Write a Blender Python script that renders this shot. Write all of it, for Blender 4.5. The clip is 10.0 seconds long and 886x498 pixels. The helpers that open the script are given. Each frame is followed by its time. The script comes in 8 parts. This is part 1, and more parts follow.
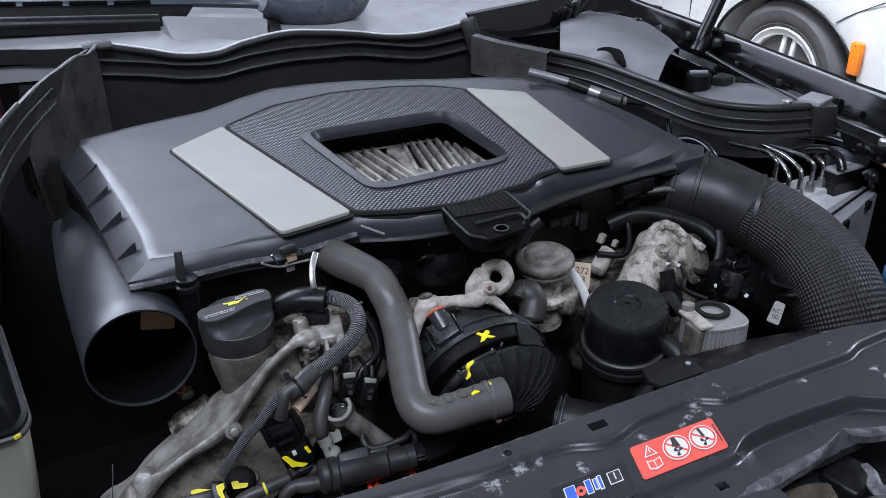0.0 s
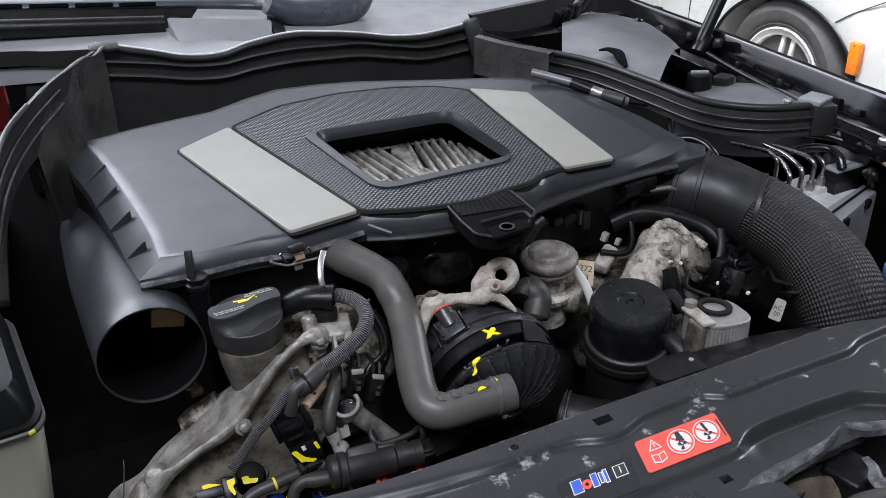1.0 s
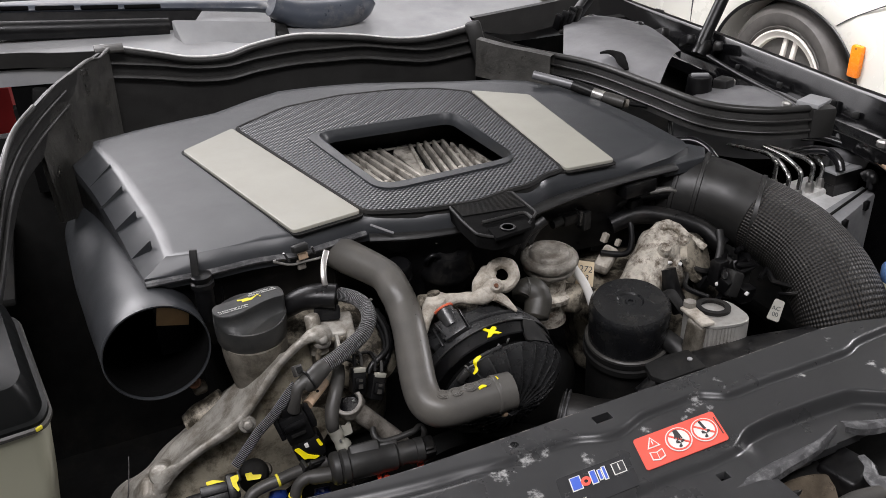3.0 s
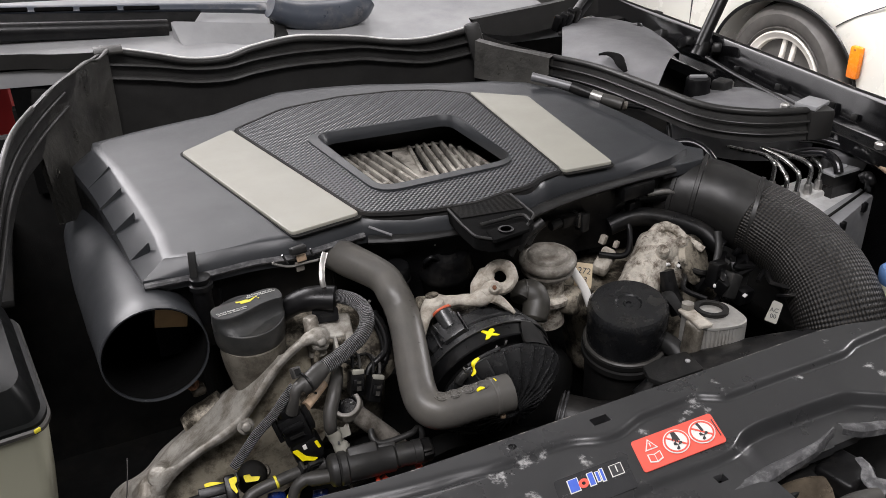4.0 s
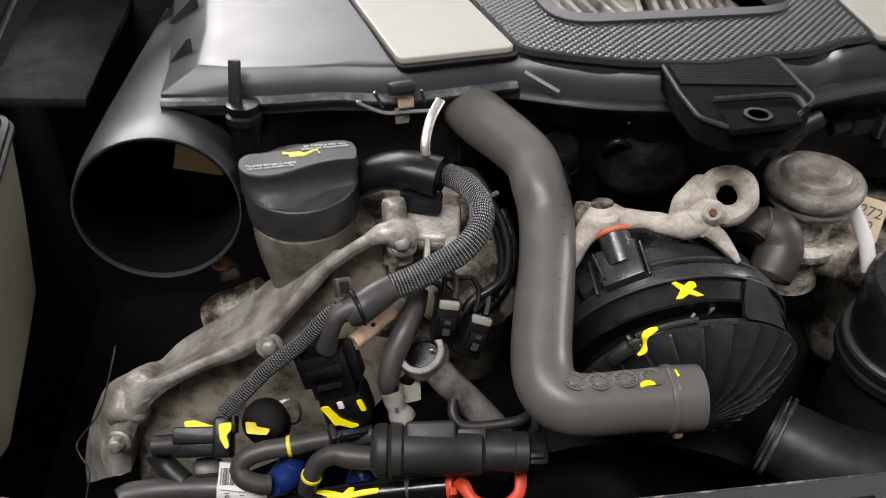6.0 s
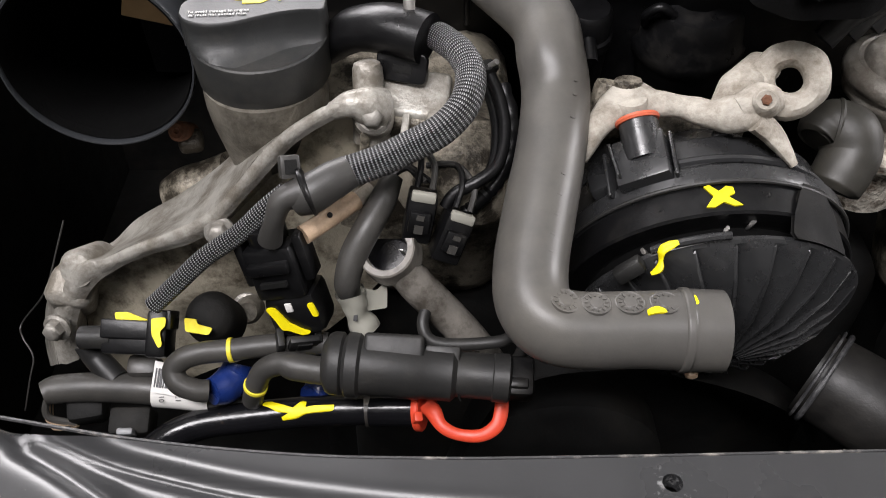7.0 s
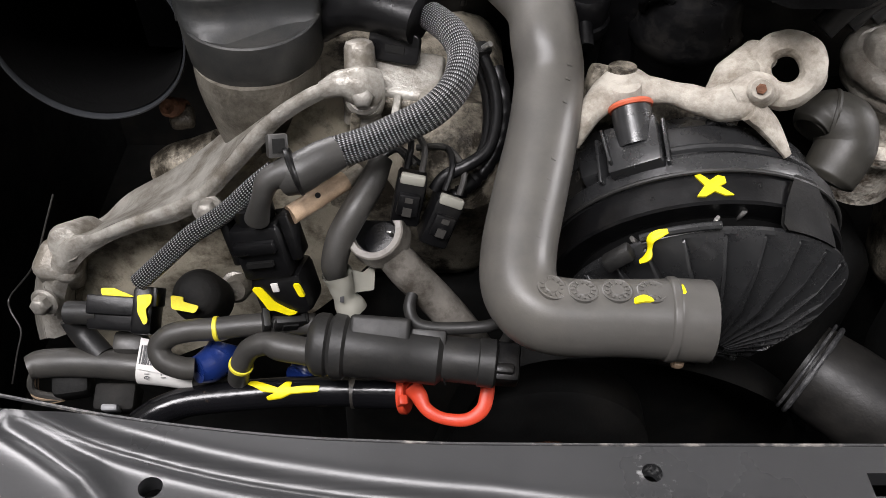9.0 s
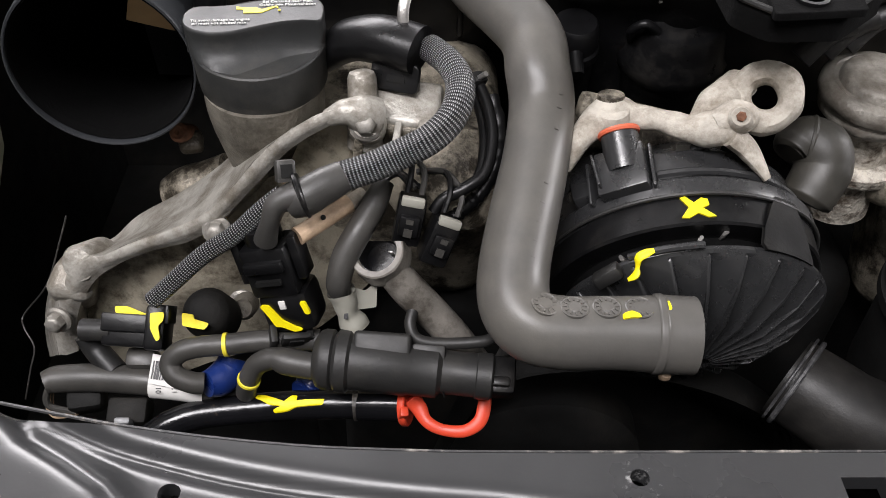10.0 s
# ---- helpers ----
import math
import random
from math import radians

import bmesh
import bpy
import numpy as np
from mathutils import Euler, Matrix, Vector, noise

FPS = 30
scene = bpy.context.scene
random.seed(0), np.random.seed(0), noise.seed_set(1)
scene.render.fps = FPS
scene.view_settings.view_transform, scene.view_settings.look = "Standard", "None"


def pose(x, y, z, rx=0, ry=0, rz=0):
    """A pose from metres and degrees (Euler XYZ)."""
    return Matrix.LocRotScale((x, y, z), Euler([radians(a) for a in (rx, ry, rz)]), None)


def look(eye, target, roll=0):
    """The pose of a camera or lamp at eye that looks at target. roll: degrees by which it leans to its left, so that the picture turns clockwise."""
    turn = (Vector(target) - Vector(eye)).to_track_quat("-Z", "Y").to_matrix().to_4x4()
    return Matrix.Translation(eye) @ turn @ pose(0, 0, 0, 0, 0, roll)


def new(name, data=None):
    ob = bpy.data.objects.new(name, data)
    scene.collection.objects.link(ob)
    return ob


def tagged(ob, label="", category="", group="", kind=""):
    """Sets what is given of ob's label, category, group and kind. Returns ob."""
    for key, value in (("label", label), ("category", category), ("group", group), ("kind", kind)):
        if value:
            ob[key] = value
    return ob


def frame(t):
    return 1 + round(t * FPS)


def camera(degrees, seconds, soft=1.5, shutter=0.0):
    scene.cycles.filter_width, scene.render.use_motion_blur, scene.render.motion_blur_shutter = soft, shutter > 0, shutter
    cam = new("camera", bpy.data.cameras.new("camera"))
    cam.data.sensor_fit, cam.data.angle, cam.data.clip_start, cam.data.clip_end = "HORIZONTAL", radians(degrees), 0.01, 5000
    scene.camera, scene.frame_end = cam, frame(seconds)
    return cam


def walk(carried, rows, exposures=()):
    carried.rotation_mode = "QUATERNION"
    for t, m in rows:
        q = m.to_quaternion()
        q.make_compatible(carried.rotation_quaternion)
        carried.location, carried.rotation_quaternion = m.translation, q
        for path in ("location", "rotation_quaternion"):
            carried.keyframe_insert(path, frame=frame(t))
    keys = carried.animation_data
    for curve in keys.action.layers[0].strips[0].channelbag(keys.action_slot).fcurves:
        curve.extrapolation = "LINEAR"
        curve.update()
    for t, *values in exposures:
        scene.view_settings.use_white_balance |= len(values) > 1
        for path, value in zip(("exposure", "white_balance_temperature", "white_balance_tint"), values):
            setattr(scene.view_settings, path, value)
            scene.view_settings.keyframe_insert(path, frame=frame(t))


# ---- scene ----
cam = camera(54.9, 10.0, soft=0.6, shutter=0.3)
PATH = [
    (0, (-0.22, -0.391, 1.104), (0.502, 1.213, 0.152), -1.9),
    (0.5, (-0.226, -0.393, 1.106), (0.498, 1.21, 0.153), -1.9),
    (1, (-0.229, -0.397, 1.107), (0.495, 1.207, 0.156), -2.0),
    (1.5, (-0.23, -0.399, 1.107), (0.488, 1.207, 0.156), -2.1),
    (2, (-0.23, -0.402, 1.107), (0.488, 1.205, 0.159), -2.1),
    (2.5, (-0.232, -0.404, 1.108), (0.487, 1.204, 0.161), -2.0),
    (4, (-0.231, -0.405, 1.111), (0.491, 1.203, 0.165), -1.9),
    (4.5, (-0.23, -0.406, 1.11), (0.488, 1.203, 0.164), -1.6),
    (5, (-0.231, -0.373, 1.083), (0.47, 1.233, 0.12), 1.0),
    (5.2, (-0.221, -0.335, 1.063), (0.396, 1.271, 0.042), 2.1),
    (6.3, (-0.09, -0.153, 0.947), (0.041, 1.408, -0.296), 0.5),
    (6.5, (-0.082, -0.143, 0.936), (0.015, 1.381, -0.355), 0.7),
    (7, (-0.074, -0.132, 0.925), (-0.02, 1.314, -0.456), 0.7),
    (7.5, (-0.072, -0.132, 0.924), (-0.035, 1.295, -0.478), 1.7),
    (8, (-0.072, -0.13, 0.924), (-0.027, 1.284, -0.49), 2.0),
    (8.5, (-0.071, -0.129, 0.923), (-0.024, 1.286, -0.489), 1.9),
    (9, (-0.069, -0.13, 0.924), (-0.017, 1.286, -0.488), 2.0),
    (9.5, (-0.068, -0.134, 0.928), (-0.015, 1.289, -0.476), 1.8),
    (10, (-0.071, -0.142, 0.937), (-0.008, 1.302, -0.446), 2.1),
]
EXPOSURES = [(0.0, -0.09, 5400, 15), (0.9, -0.06, 5720, 15), (1.8, 0.0, 6200, 15), (2.5, 0.03, 6320, 15), (5.2, 0.07, 6450, 15), (6.3, 0.5, 6450, 15), (7.2, 0.65, 6400, 15), (10.0, 0.65, 6400, 15)]
walk(cam, [(t, look(eye, target, roll)) for t, eye, target, roll in PATH], EXPOSURES)

# ---- world and lamps ----
world = bpy.data.worlds.new("workshop_air")
scene.world = world
world.use_nodes = True
world.node_tree.nodes["Background"].inputs[0].default_value = (0.9, 0.95, 1.0, 1)
world.node_tree.nodes["Background"].inputs[1].default_value = 0.022

FLOOR = -0.335


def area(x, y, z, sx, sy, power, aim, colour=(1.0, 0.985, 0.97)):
    data = bpy.data.lights.new("unseen_ceiling_light", "AREA")
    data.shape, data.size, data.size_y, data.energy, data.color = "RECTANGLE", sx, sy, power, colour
    ob = new("unseen_ceiling_light", data)
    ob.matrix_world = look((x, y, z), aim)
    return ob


area(-0.7, -0.75, 2.6, 1.8, 0.5, 52, (-0.2, 0.1, 0.7))
area(-1.0, 2.2, 2.6, 1.8, 2.2, 125, (-0.3, 0.8, 0.7))
area(0.4, 3.1, 2.6, 3.0, 1.2, 43, (0.3, 0.6, 0.7))
# Fill light added on the right for highlights; no lamp known there.
area(3.4, 0.4, 2.6, 0.5, 2.0, 110, (1.0, 0.3, 0.5))
# Narrow light added only to brighten the parked car.
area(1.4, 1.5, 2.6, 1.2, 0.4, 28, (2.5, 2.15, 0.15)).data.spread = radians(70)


# ---- materials ----
def material(name, colour, rough=0.5, metal=0.0, vary=0.25, scale=40.0, bump=0.15, dirt=None, dirt_amount=0.0,
             dirt_scale=9.0, spec=0.5, fine=600.0, edge=0.5, coat=0.0, relief=0.001, uneven=0.1, crisp=1.0):
    m = bpy.data.materials.new(name)
    m.use_nodes = True
    nt = m.node_tree
    p = nt.nodes["Principled BSDF"]
    tc = nt.nodes.new("ShaderNodeTexCoord")

    def noise_tex(s, detail=5.0, r=0.6):
        n = nt.nodes.new("ShaderNodeTexNoise")
        n.inputs["Scale"].default_value, n.inputs["Detail"].default_value, n.inputs["Roughness"].default_value = s, detail, r
        nt.links.new(tc.outputs["Object"], n.inputs["Vector"])
        return n.outputs["Fac"]

    def ramp(fac, a, b, ca, cb):
        r = nt.nodes.new("ShaderNodeValToRGB")
        r.color_ramp.elements[0].position, r.color_ramp.elements[1].position = a, b
        r.color_ramp.elements[0].color, r.color_ramp.elements[1].color = (*ca, 1), (*cb, 1)
        nt.links.new(fac, r.inputs[0])
        return r.outputs[0]

    def mix(fac, a, b):
        x = nt.nodes.new("ShaderNodeMix")
        x.data_type = "RGBA"
        nt.links.new(fac, x.inputs[0])
        nt.links.new(a, x.inputs[6])
        if isinstance(b, tuple):
            x.inputs[7].default_value = (*b, 1)
        else:
            nt.links.new(b, x.inputs[7])
        return x.outputs[2]

    lo = tuple(c * (1 - vary) for c in colour)
    hi = tuple(min(1, c * (1 + vary)) for c in colour)
    col = ramp(noise_tex(scale), 0.3, 0.7, lo, hi)
    if dirt is not None:
        mask = ramp(noise_tex(dirt_scale, 8.0, 0.72), edge - 0.08 * crisp, edge + 0.16 * crisp, (0, 0, 0), (dirt_amount,) * 3)
        col = mix(mask, col, dirt)
    nt.links.new(col, p.inputs["Base Color"])
    p.inputs["Metallic"].default_value = metal
    p.inputs["Specular IOR Level"].default_value = spec
    p.inputs["Coat Weight"].default_value = coat
    rr = ramp(noise_tex(scale * 1.7), 0.25, 0.75, (max(0.03, rough - uneven),) * 3, (min(1, rough + uneven * 1.2),) * 3)
    nt.links.new(rr, p.inputs["Roughness"])
    if bump:
        b = nt.nodes.new("ShaderNodeBump")
        b.inputs["Strength"].default_value, b.inputs["Distance"].default_value = bump, relief
        nt.links.new(noise_tex(fine, 3.0), b.inputs["Height"])
        nt.links.new(b.outputs[0], p.inputs["Normal"])
    return m


def pattern_material(name, dark, light, rough, weave, k1, k2, metal=0.0, bump=0.6, source="UV", sharp=0.5, soft=0.18):
    """A fine regular pattern: weave of a sleeve, holes of a mesh."""
    m = bpy.data.materials.new(name)
    m.use_nodes = True
    nt = m.node_tree
    p = nt.nodes["Principled BSDF"]
    tc = nt.nodes.new("ShaderNodeTexCoord")
    sep = nt.nodes.new("ShaderNodeSeparateXYZ")
    nt.links.new(tc.outputs[source], sep.inputs[0])

    def math_node(op, a, b=None):
        n = nt.nodes.new("ShaderNodeMath")
        n.operation = op
        for i, v in enumerate((a, b)):
            if v is None:
                continue
            if isinstance(v, (int, float)):
                n.inputs[i].default_value = v
            else:
                nt.links.new(v, n.inputs[i])
        return n.outputs[0]

    u = math_node("MULTIPLY", sep.outputs[0], k1)
    v = math_node("MULTIPLY", sep.outputs[1], k2)
    if weave:
        a = math_node("SINE", math_node("ADD", u, v))
        b = math_node("SINE", math_node("SUBTRACT", u, v))
        h = math_node("MULTIPLY", a, b)
    else:
        a = math_node("SINE", u)
        b = math_node("SINE", v)
        h = math_node("MULTIPLY", a, b)
    h = math_node("ADD", math_node("MULTIPLY", h, 0.5), 0.5)
    r = nt.nodes.new("ShaderNodeValToRGB")
    r.color_ramp.elements[0].position, r.color_ramp.elements[1].position = sharp - soft, sharp + soft
    r.color_ramp.elements[0].color, r.color_ramp.elements[1].color = (*dark, 1), (*light, 1)
    nt.links.new(h, r.inputs[0])
    nt.links.new(r.outputs[0], p.inputs["Base Color"])
    p.inputs["Roughness"].default_value, p.inputs["Metallic"].default_value = rough, metal
    bp = nt.nodes.new("ShaderNodeBump")
    bp.inputs["Strength"].default_value, bp.inputs["Distance"].default_value = bump, 0.0012
    nt.links.new(h, bp.inputs["Height"])
    nt.links.new(bp.outputs[0], p.inputs["Normal"])
    return m


HOSE = material("black_hose_rubber", (0.013, 0.0125, 0.012), 0.44, vary=0.2, scale=50, bump=0.1, dirt=(0.05, 0.045, 0.038), dirt_amount=0.3, dirt_scale=25, fine=900, spec=0.36)

WORN = material("worn_grey_strip", (0.05, 0.05, 0.052), 0.42, vary=0.25, scale=70, bump=0.3, dirt=(0.3, 0.3, 0.3), dirt_amount=0.6, dirt_scale=110, edge=0.56)
CASTFACE = material("stained_cast_face", (0.47, 0.425, 0.33), 0.45, metal=0.15, vary=0.25, scale=50, bump=0.35, dirt=(0.06, 0.044, 0.027), dirt_amount=0.92, dirt_scale=52, fine=520, edge=0.53, relief=0.0013, crisp=0.75)
DARKSTEEL = material("dark_plated_steel", (0.16, 0.16, 0.16), 0.25, metal=0.85, vary=0.2, scale=80, bump=0.1, dirt=(0.05, 0.045, 0.04), dirt_amount=0.5, dirt_scale=60)
DECK = material("grey_anodised_deck", (0.66, 0.66, 0.66), 0.4, metal=0.1, vary=0.1, scale=50, bump=0.15, dirt=(0.3, 0.29, 0.27), dirt_amount=0.4, dirt_scale=40)
COWLDARK = material("grey_black_control_box", (0.25, 0.253, 0.26), 0.36, vary=0.15, scale=40, bump=0.1)
DUSTCAP = material("dusty_cap_skirt", (0.12, 0.113, 0.1), 0.5, vary=0.25, scale=60, bump=0.3, dirt=(0.035, 0.03, 0.025), dirt_amount=0.6, dirt_scale=34, edge=0.52)
PIPESTEEL = material("bright_brake_pipe", (0.42, 0.42, 0.41), 0.22, metal=0.95, vary=0.15, scale=80, bump=0.05)
# Near-black that paints shade in recesses; also the black plastic of the lug.
DEEP_BLACK = material("shade_and_black_plastic", (0.0022, 0.0022, 0.0022), 0.9, vary=0.3, scale=60, bump=0.3, spec=0.1)
SILVER = material("pale_milled_block", (0.75, 0.75, 0.73), 0.45, metal=0.2, vary=0.12, scale=60, bump=0.2, dirt=(0.2, 0.19, 0.16), dirt_amount=0.4, dirt_scale=50)
TUBEBLACK = material("chipped_black_tube_paint", (0.006, 0.006, 0.007), 0.16, vary=0.2, scale=60, bump=0.08, dirt=(0.13, 0.095, 0.065), dirt_amount=0.55, dirt_scale=80, edge=0.67)
VALVEGREY = material("dull_valve_metal", (0.26, 0.245, 0.215), 0.5, metal=0.15, vary=0.3, scale=90, bump=0.45, dirt=(0.075, 0.058, 0.042), dirt_amount=0.8, dirt_scale=60, fine=420, relief=0.0013)
HOSEGREY = material("dull_grey_hose_rubber", (0.084, 0.0804, 0.0738), 0.38, vary=0.08, scale=50, bump=0.05, dirt=(0.16, 0.148, 0.125), dirt_amount=0.35, dirt_scale=24, fine=900, uneven=0.05, spec=0.42)
ROUGHCAST = material("rusty_rough_casting", (0.5, 0.465, 0.4), 0.65, metal=0.1, vary=0.3, scale=120, bump=0.7, dirt=(0.085, 0.06, 0.038), dirt_amount=0.92, dirt_scale=100, fine=300, edge=0.51, relief=0.0025, crisp=0.7)
DUST = (0.16, 0.145, 0.12)
LID = material("dark_grey_lid_plastic", (0.025, 0.0273, 0.0305), 0.37, vary=0.05, scale=18, bump=0.07, dirt=(0.055, 0.057, 0.06), dirt_amount=0.3, dirt_scale=5, fine=1800, uneven=0.05)
BLACK = material("black_plastic", (0.0042, 0.0042, 0.0046), 0.34, vary=0.3, scale=60, bump=0.1, dirt=DUST, dirt_amount=0.12, dirt_scale=30, edge=0.6, spec=0.33)
DUSTY = material("dusty_black_plastic", (0.012, 0.012, 0.0118), 0.46, vary=0.2, scale=60, bump=0.1, dirt=(0.1, 0.094, 0.08), dirt_amount=0.16, dirt_scale=70, edge=0.58, spec=0.4)
# Oily black metal; also paints shade in wells, gaps and cavities.
PITCH = material("oily_metal_and_shade_black", (0.006, 0.006, 0.0057), 0.7, vary=0.5, scale=30, bump=0.2, dirt=(0.03, 0.026, 0.02), dirt_amount=0.5, dirt_scale=14, edge=0.58, spec=0.25)
GLOSS = material("gloss_black_plastic", (0.006, 0.006, 0.007), 0.18, vary=0.2, scale=60, bump=0.05, dirt=DUST, dirt_amount=0.14, dirt_scale=40, edge=0.6)
RUBBER = material("grey_black_rubber", (0.036, 0.0346, 0.032), 0.45, vary=0.12, scale=50, bump=0.08, dirt=(0.085, 0.079, 0.068), dirt_amount=0.35, dirt_scale=25, fine=900)
SEAL = material("black_sealing_rubber", (0.022, 0.0216, 0.0207), 0.4, vary=0.2, scale=40, bump=0.15, dirt=(0.05, 0.048, 0.043), dirt_amount=0.2, dirt_scale=16, edge=0.58, spec=0.4)
SHEETMAT = material("worn_black_rubber_sheet", (0.05, 0.0485, 0.044), 0.36, vary=0.3, scale=22, bump=0.35, dirt=(0.004, 0.004, 0.004), dirt_amount=0.8, dirt_scale=16, edge=0.54, fine=120, relief=0.003, uneven=0.14, spec=0.55)
ELBOWMAT = material("brown_black_rubber", (0.021, 0.02, 0.0165), 0.46, vary=0.12, scale=50, bump=0.08, dirt=(0.07, 0.063, 0.05), dirt_amount=0.35, dirt_scale=30, fine=900)
TRIM = material("pale_grey_satin_paint", (0.285, 0.278, 0.238), 0.38, vary=0.04, scale=12, bump=0.05, dirt=(0.24, 0.24, 0.21), dirt_amount=0.3, dirt_scale=8)
ALLOY = material("cast_aluminium", (0.42, 0.402, 0.362), 0.42, metal=0.25, vary=0.2, scale=60, bump=0.4, dirt=(0.145, 0.125, 0.096), dirt_amount=0.85, dirt_scale=48, fine=520, edge=0.485, relief=0.001, crisp=0.8)
ALLOY_DARK = material("oily_cast_aluminium", (0.29, 0.26, 0.205), 0.43, metal=0.25, vary=0.35, scale=80, bump=0.5, dirt=(0.024, 0.019, 0.013), dirt_amount=0.95, dirt_scale=50, fine=520, edge=0.485, relief=0.0014, crisp=0.5)
ALLOY_PALE = material("corroded_pale_aluminium", (0.43, 0.4, 0.345), 0.7, metal=0.05, vary=0.2, scale=80, bump=0.5, dirt=(0.12, 0.094, 0.063), dirt_amount=0.85, dirt_scale=60, fine=400, edge=0.52, relief=0.0013)
STEEL = material("zinc_plated_steel", (0.55, 0.54, 0.52), 0.35, metal=0.9, vary=0.15, scale=80, bump=0.2, dirt=(0.12, 0.1, 0.08), dirt_amount=0.5, dirt_scale=60)
ZINC = material("dull_zinc_bolt", (0.33, 0.315, 0.285), 0.5, metal=0.55, vary=0.2, scale=120, bump=0.25, dirt=(0.1, 0.085, 0.065), dirt_amount=0.6, dirt_scale=140, edge=0.52)
BRIGHT = material("bright_aluminium", (0.56, 0.55, 0.52), 0.36, metal=0.65, vary=0.15, scale=60, bump=0.25, dirt=(0.14, 0.12, 0.09), dirt_amount=0.6, dirt_scale=60, edge=0.55)
RUST = material("rust", (0.13, 0.055, 0.028), 0.85, vary=0.4, scale=200, bump=0.5)
PAINT = material("scuffed_black_body_paint", (0.026, 0.0265, 0.0275), 0.29, vary=0.12, scale=12, bump=0.02, dirt=(0.2, 0.2, 0.195), dirt_amount=0.6, dirt_scale=260, edge=0.705, spec=0.6, uneven=0.06, fine=900, crisp=0.6)
CARPAINT = material("black_car_lacquer", (0.005, 0.005, 0.0055), 0.13, vary=0.1, scale=20, bump=0.0, spec=0.5, coat=0.1)
YELLOW = material("yellow_marking_paint", (0.88, 0.74, 0.0), 0.5, vary=0.06, scale=300, bump=0.2)
YELLOW_DECAL = material("yellow_print", (0.72, 0.62, 0.04), 0.5, vary=0.05)
RED = material("red_orange_plastic", (0.62, 0.06, 0.025), 0.4, vary=0.1, scale=60, bump=0.1)
STICKER = material("red_warning_sticker", (0.72, 0.1, 0.07), 0.42, vary=0.05, scale=40, bump=0.03)
SEALRED = material("orange_silicone_ring", (0.55, 0.11, 0.05), 0.5, vary=0.1)
BLUE = material("blue_plastic", (0.009, 0.026, 0.14), 0.3, vary=0.15, scale=60)
WHITE = material("white_label", (0.72, 0.71, 0.68), 0.55, vary=0.06, scale=60, bump=0.05, dirt=(0.35, 0.33, 0.29), dirt_amount=0.3, dirt_scale=60)
PRINT = material("dark_print", (0.03, 0.03, 0.032), 0.5, vary=0.1)
PALE_PRINT = material("pale_print", (0.6, 0.6, 0.58), 0.5, vary=0.1)
BLUE_PRINT = material("blue_print", (0.05, 0.11, 0.5), 0.45, vary=0.05)
TAN = material("tan_card_label", (0.42, 0.27, 0.13), 0.7, vary=0.12, scale=60)
CREAM = material("peach_plastic", (0.5, 0.36, 0.24), 0.5, vary=0.15, scale=90, bump=0.2, dirt=(0.12, 0.08, 0.05), dirt_amount=0.6, dirt_scale=60)
TANK = material("milky_tank_plastic", (0.5, 0.5, 0.385), 0.4, vary=0.05, scale=14, bump=0.1, dirt=(0.42, 0.41, 0.31), dirt_amount=0.35, dirt_scale=7)
COWL = material("grey_cowl_plastic", (0.28, 0.284, 0.292), 0.42, vary=0.12, scale=20, bump=0.2, dirt=(0.36, 0.36, 0.35), dirt_amount=0.4, dirt_scale=8)
WIPER = material("blue_grey_wiper_paint", (0.052, 0.06, 0.076), 0.33, vary=0.1, scale=20, bump=0.08, dirt=(0.3, 0.27, 0.23), dirt_amount=0.4, dirt_scale=30, edge=0.6)
FILTERTOP = material("satin_black_cap", (0.01, 0.0105, 0.0115), 0.24, vary=0.2, scale=40, bump=0.08, dirt=(0.05, 0.047, 0.04), dirt_amount=0.35, dirt_scale=34, edge=0.56, spec=0.42)
SHIELD = material("grey_foil_shield", (0.25, 0.25, 0.26), 0.42, metal=0.5, vary=0.12, scale=18, bump=0.15, dirt=(0.1, 0.1, 0.1), dirt_amount=0.35, dirt_scale=6, edge=0.5)
GRILLE = material("dirty_grey_fins", (0.42, 0.395, 0.35), 0.5, metal=0.3, vary=0.25, scale=50, bump=0.3, dirt=(0.08, 0.068, 0.053), dirt_amount=0.8, dirt_scale=40, edge=0.53, crisp=0.6)
MESH = pattern_material("black_honeycomb_mesh", (0.0006, 0.0006, 0.0006), (0.1, 0.104, 0.112), 0.3, False, 1180.0, 1180.0, bump=1.0, source="Object", sharp=0.5, soft=0.1)
BRAID = pattern_material("black_and_white_braid", (0.003, 0.003, 0.0035), (0.42, 0.42, 0.425), 0.4, True, 2100.0, 22.0, bump=0.9, sharp=0.75, soft=0.13)
BRAID_THIN = pattern_material("fine_black_and_white_braid", (0.003, 0.003, 0.0035), (0.42, 0.42, 0.425), 0.4, True, 2500.0, 13.0, bump=0.9, sharp=0.73, soft=0.14)
NET = pattern_material("black_textile_net", (0.0005, 0.0005, 0.0005), (0.023, 0.0195, 0.0155), 0.6, True, 880.0, 38.0, bump=1.0, sharp=0.57, soft=0.05)
# Near-white: a painted highlight on the seal edge, and white plug locks.
PALE_EDGE = material("highlight_and_lock_white", (0.78, 0.78, 0.76), 0.45, vary=0.2, scale=60, bump=0.1)
CAPMAT = material("dusty_dark_grey_cap", (0.026, 0.027, 0.027), 0.46, vary=0.12, scale=40, bump=0.1, dirt=(0.1, 0.093, 0.08), dirt_amount=0.35, dirt_scale=30, edge=0.53, fine=900, uneven=0.05, spec=0.4)
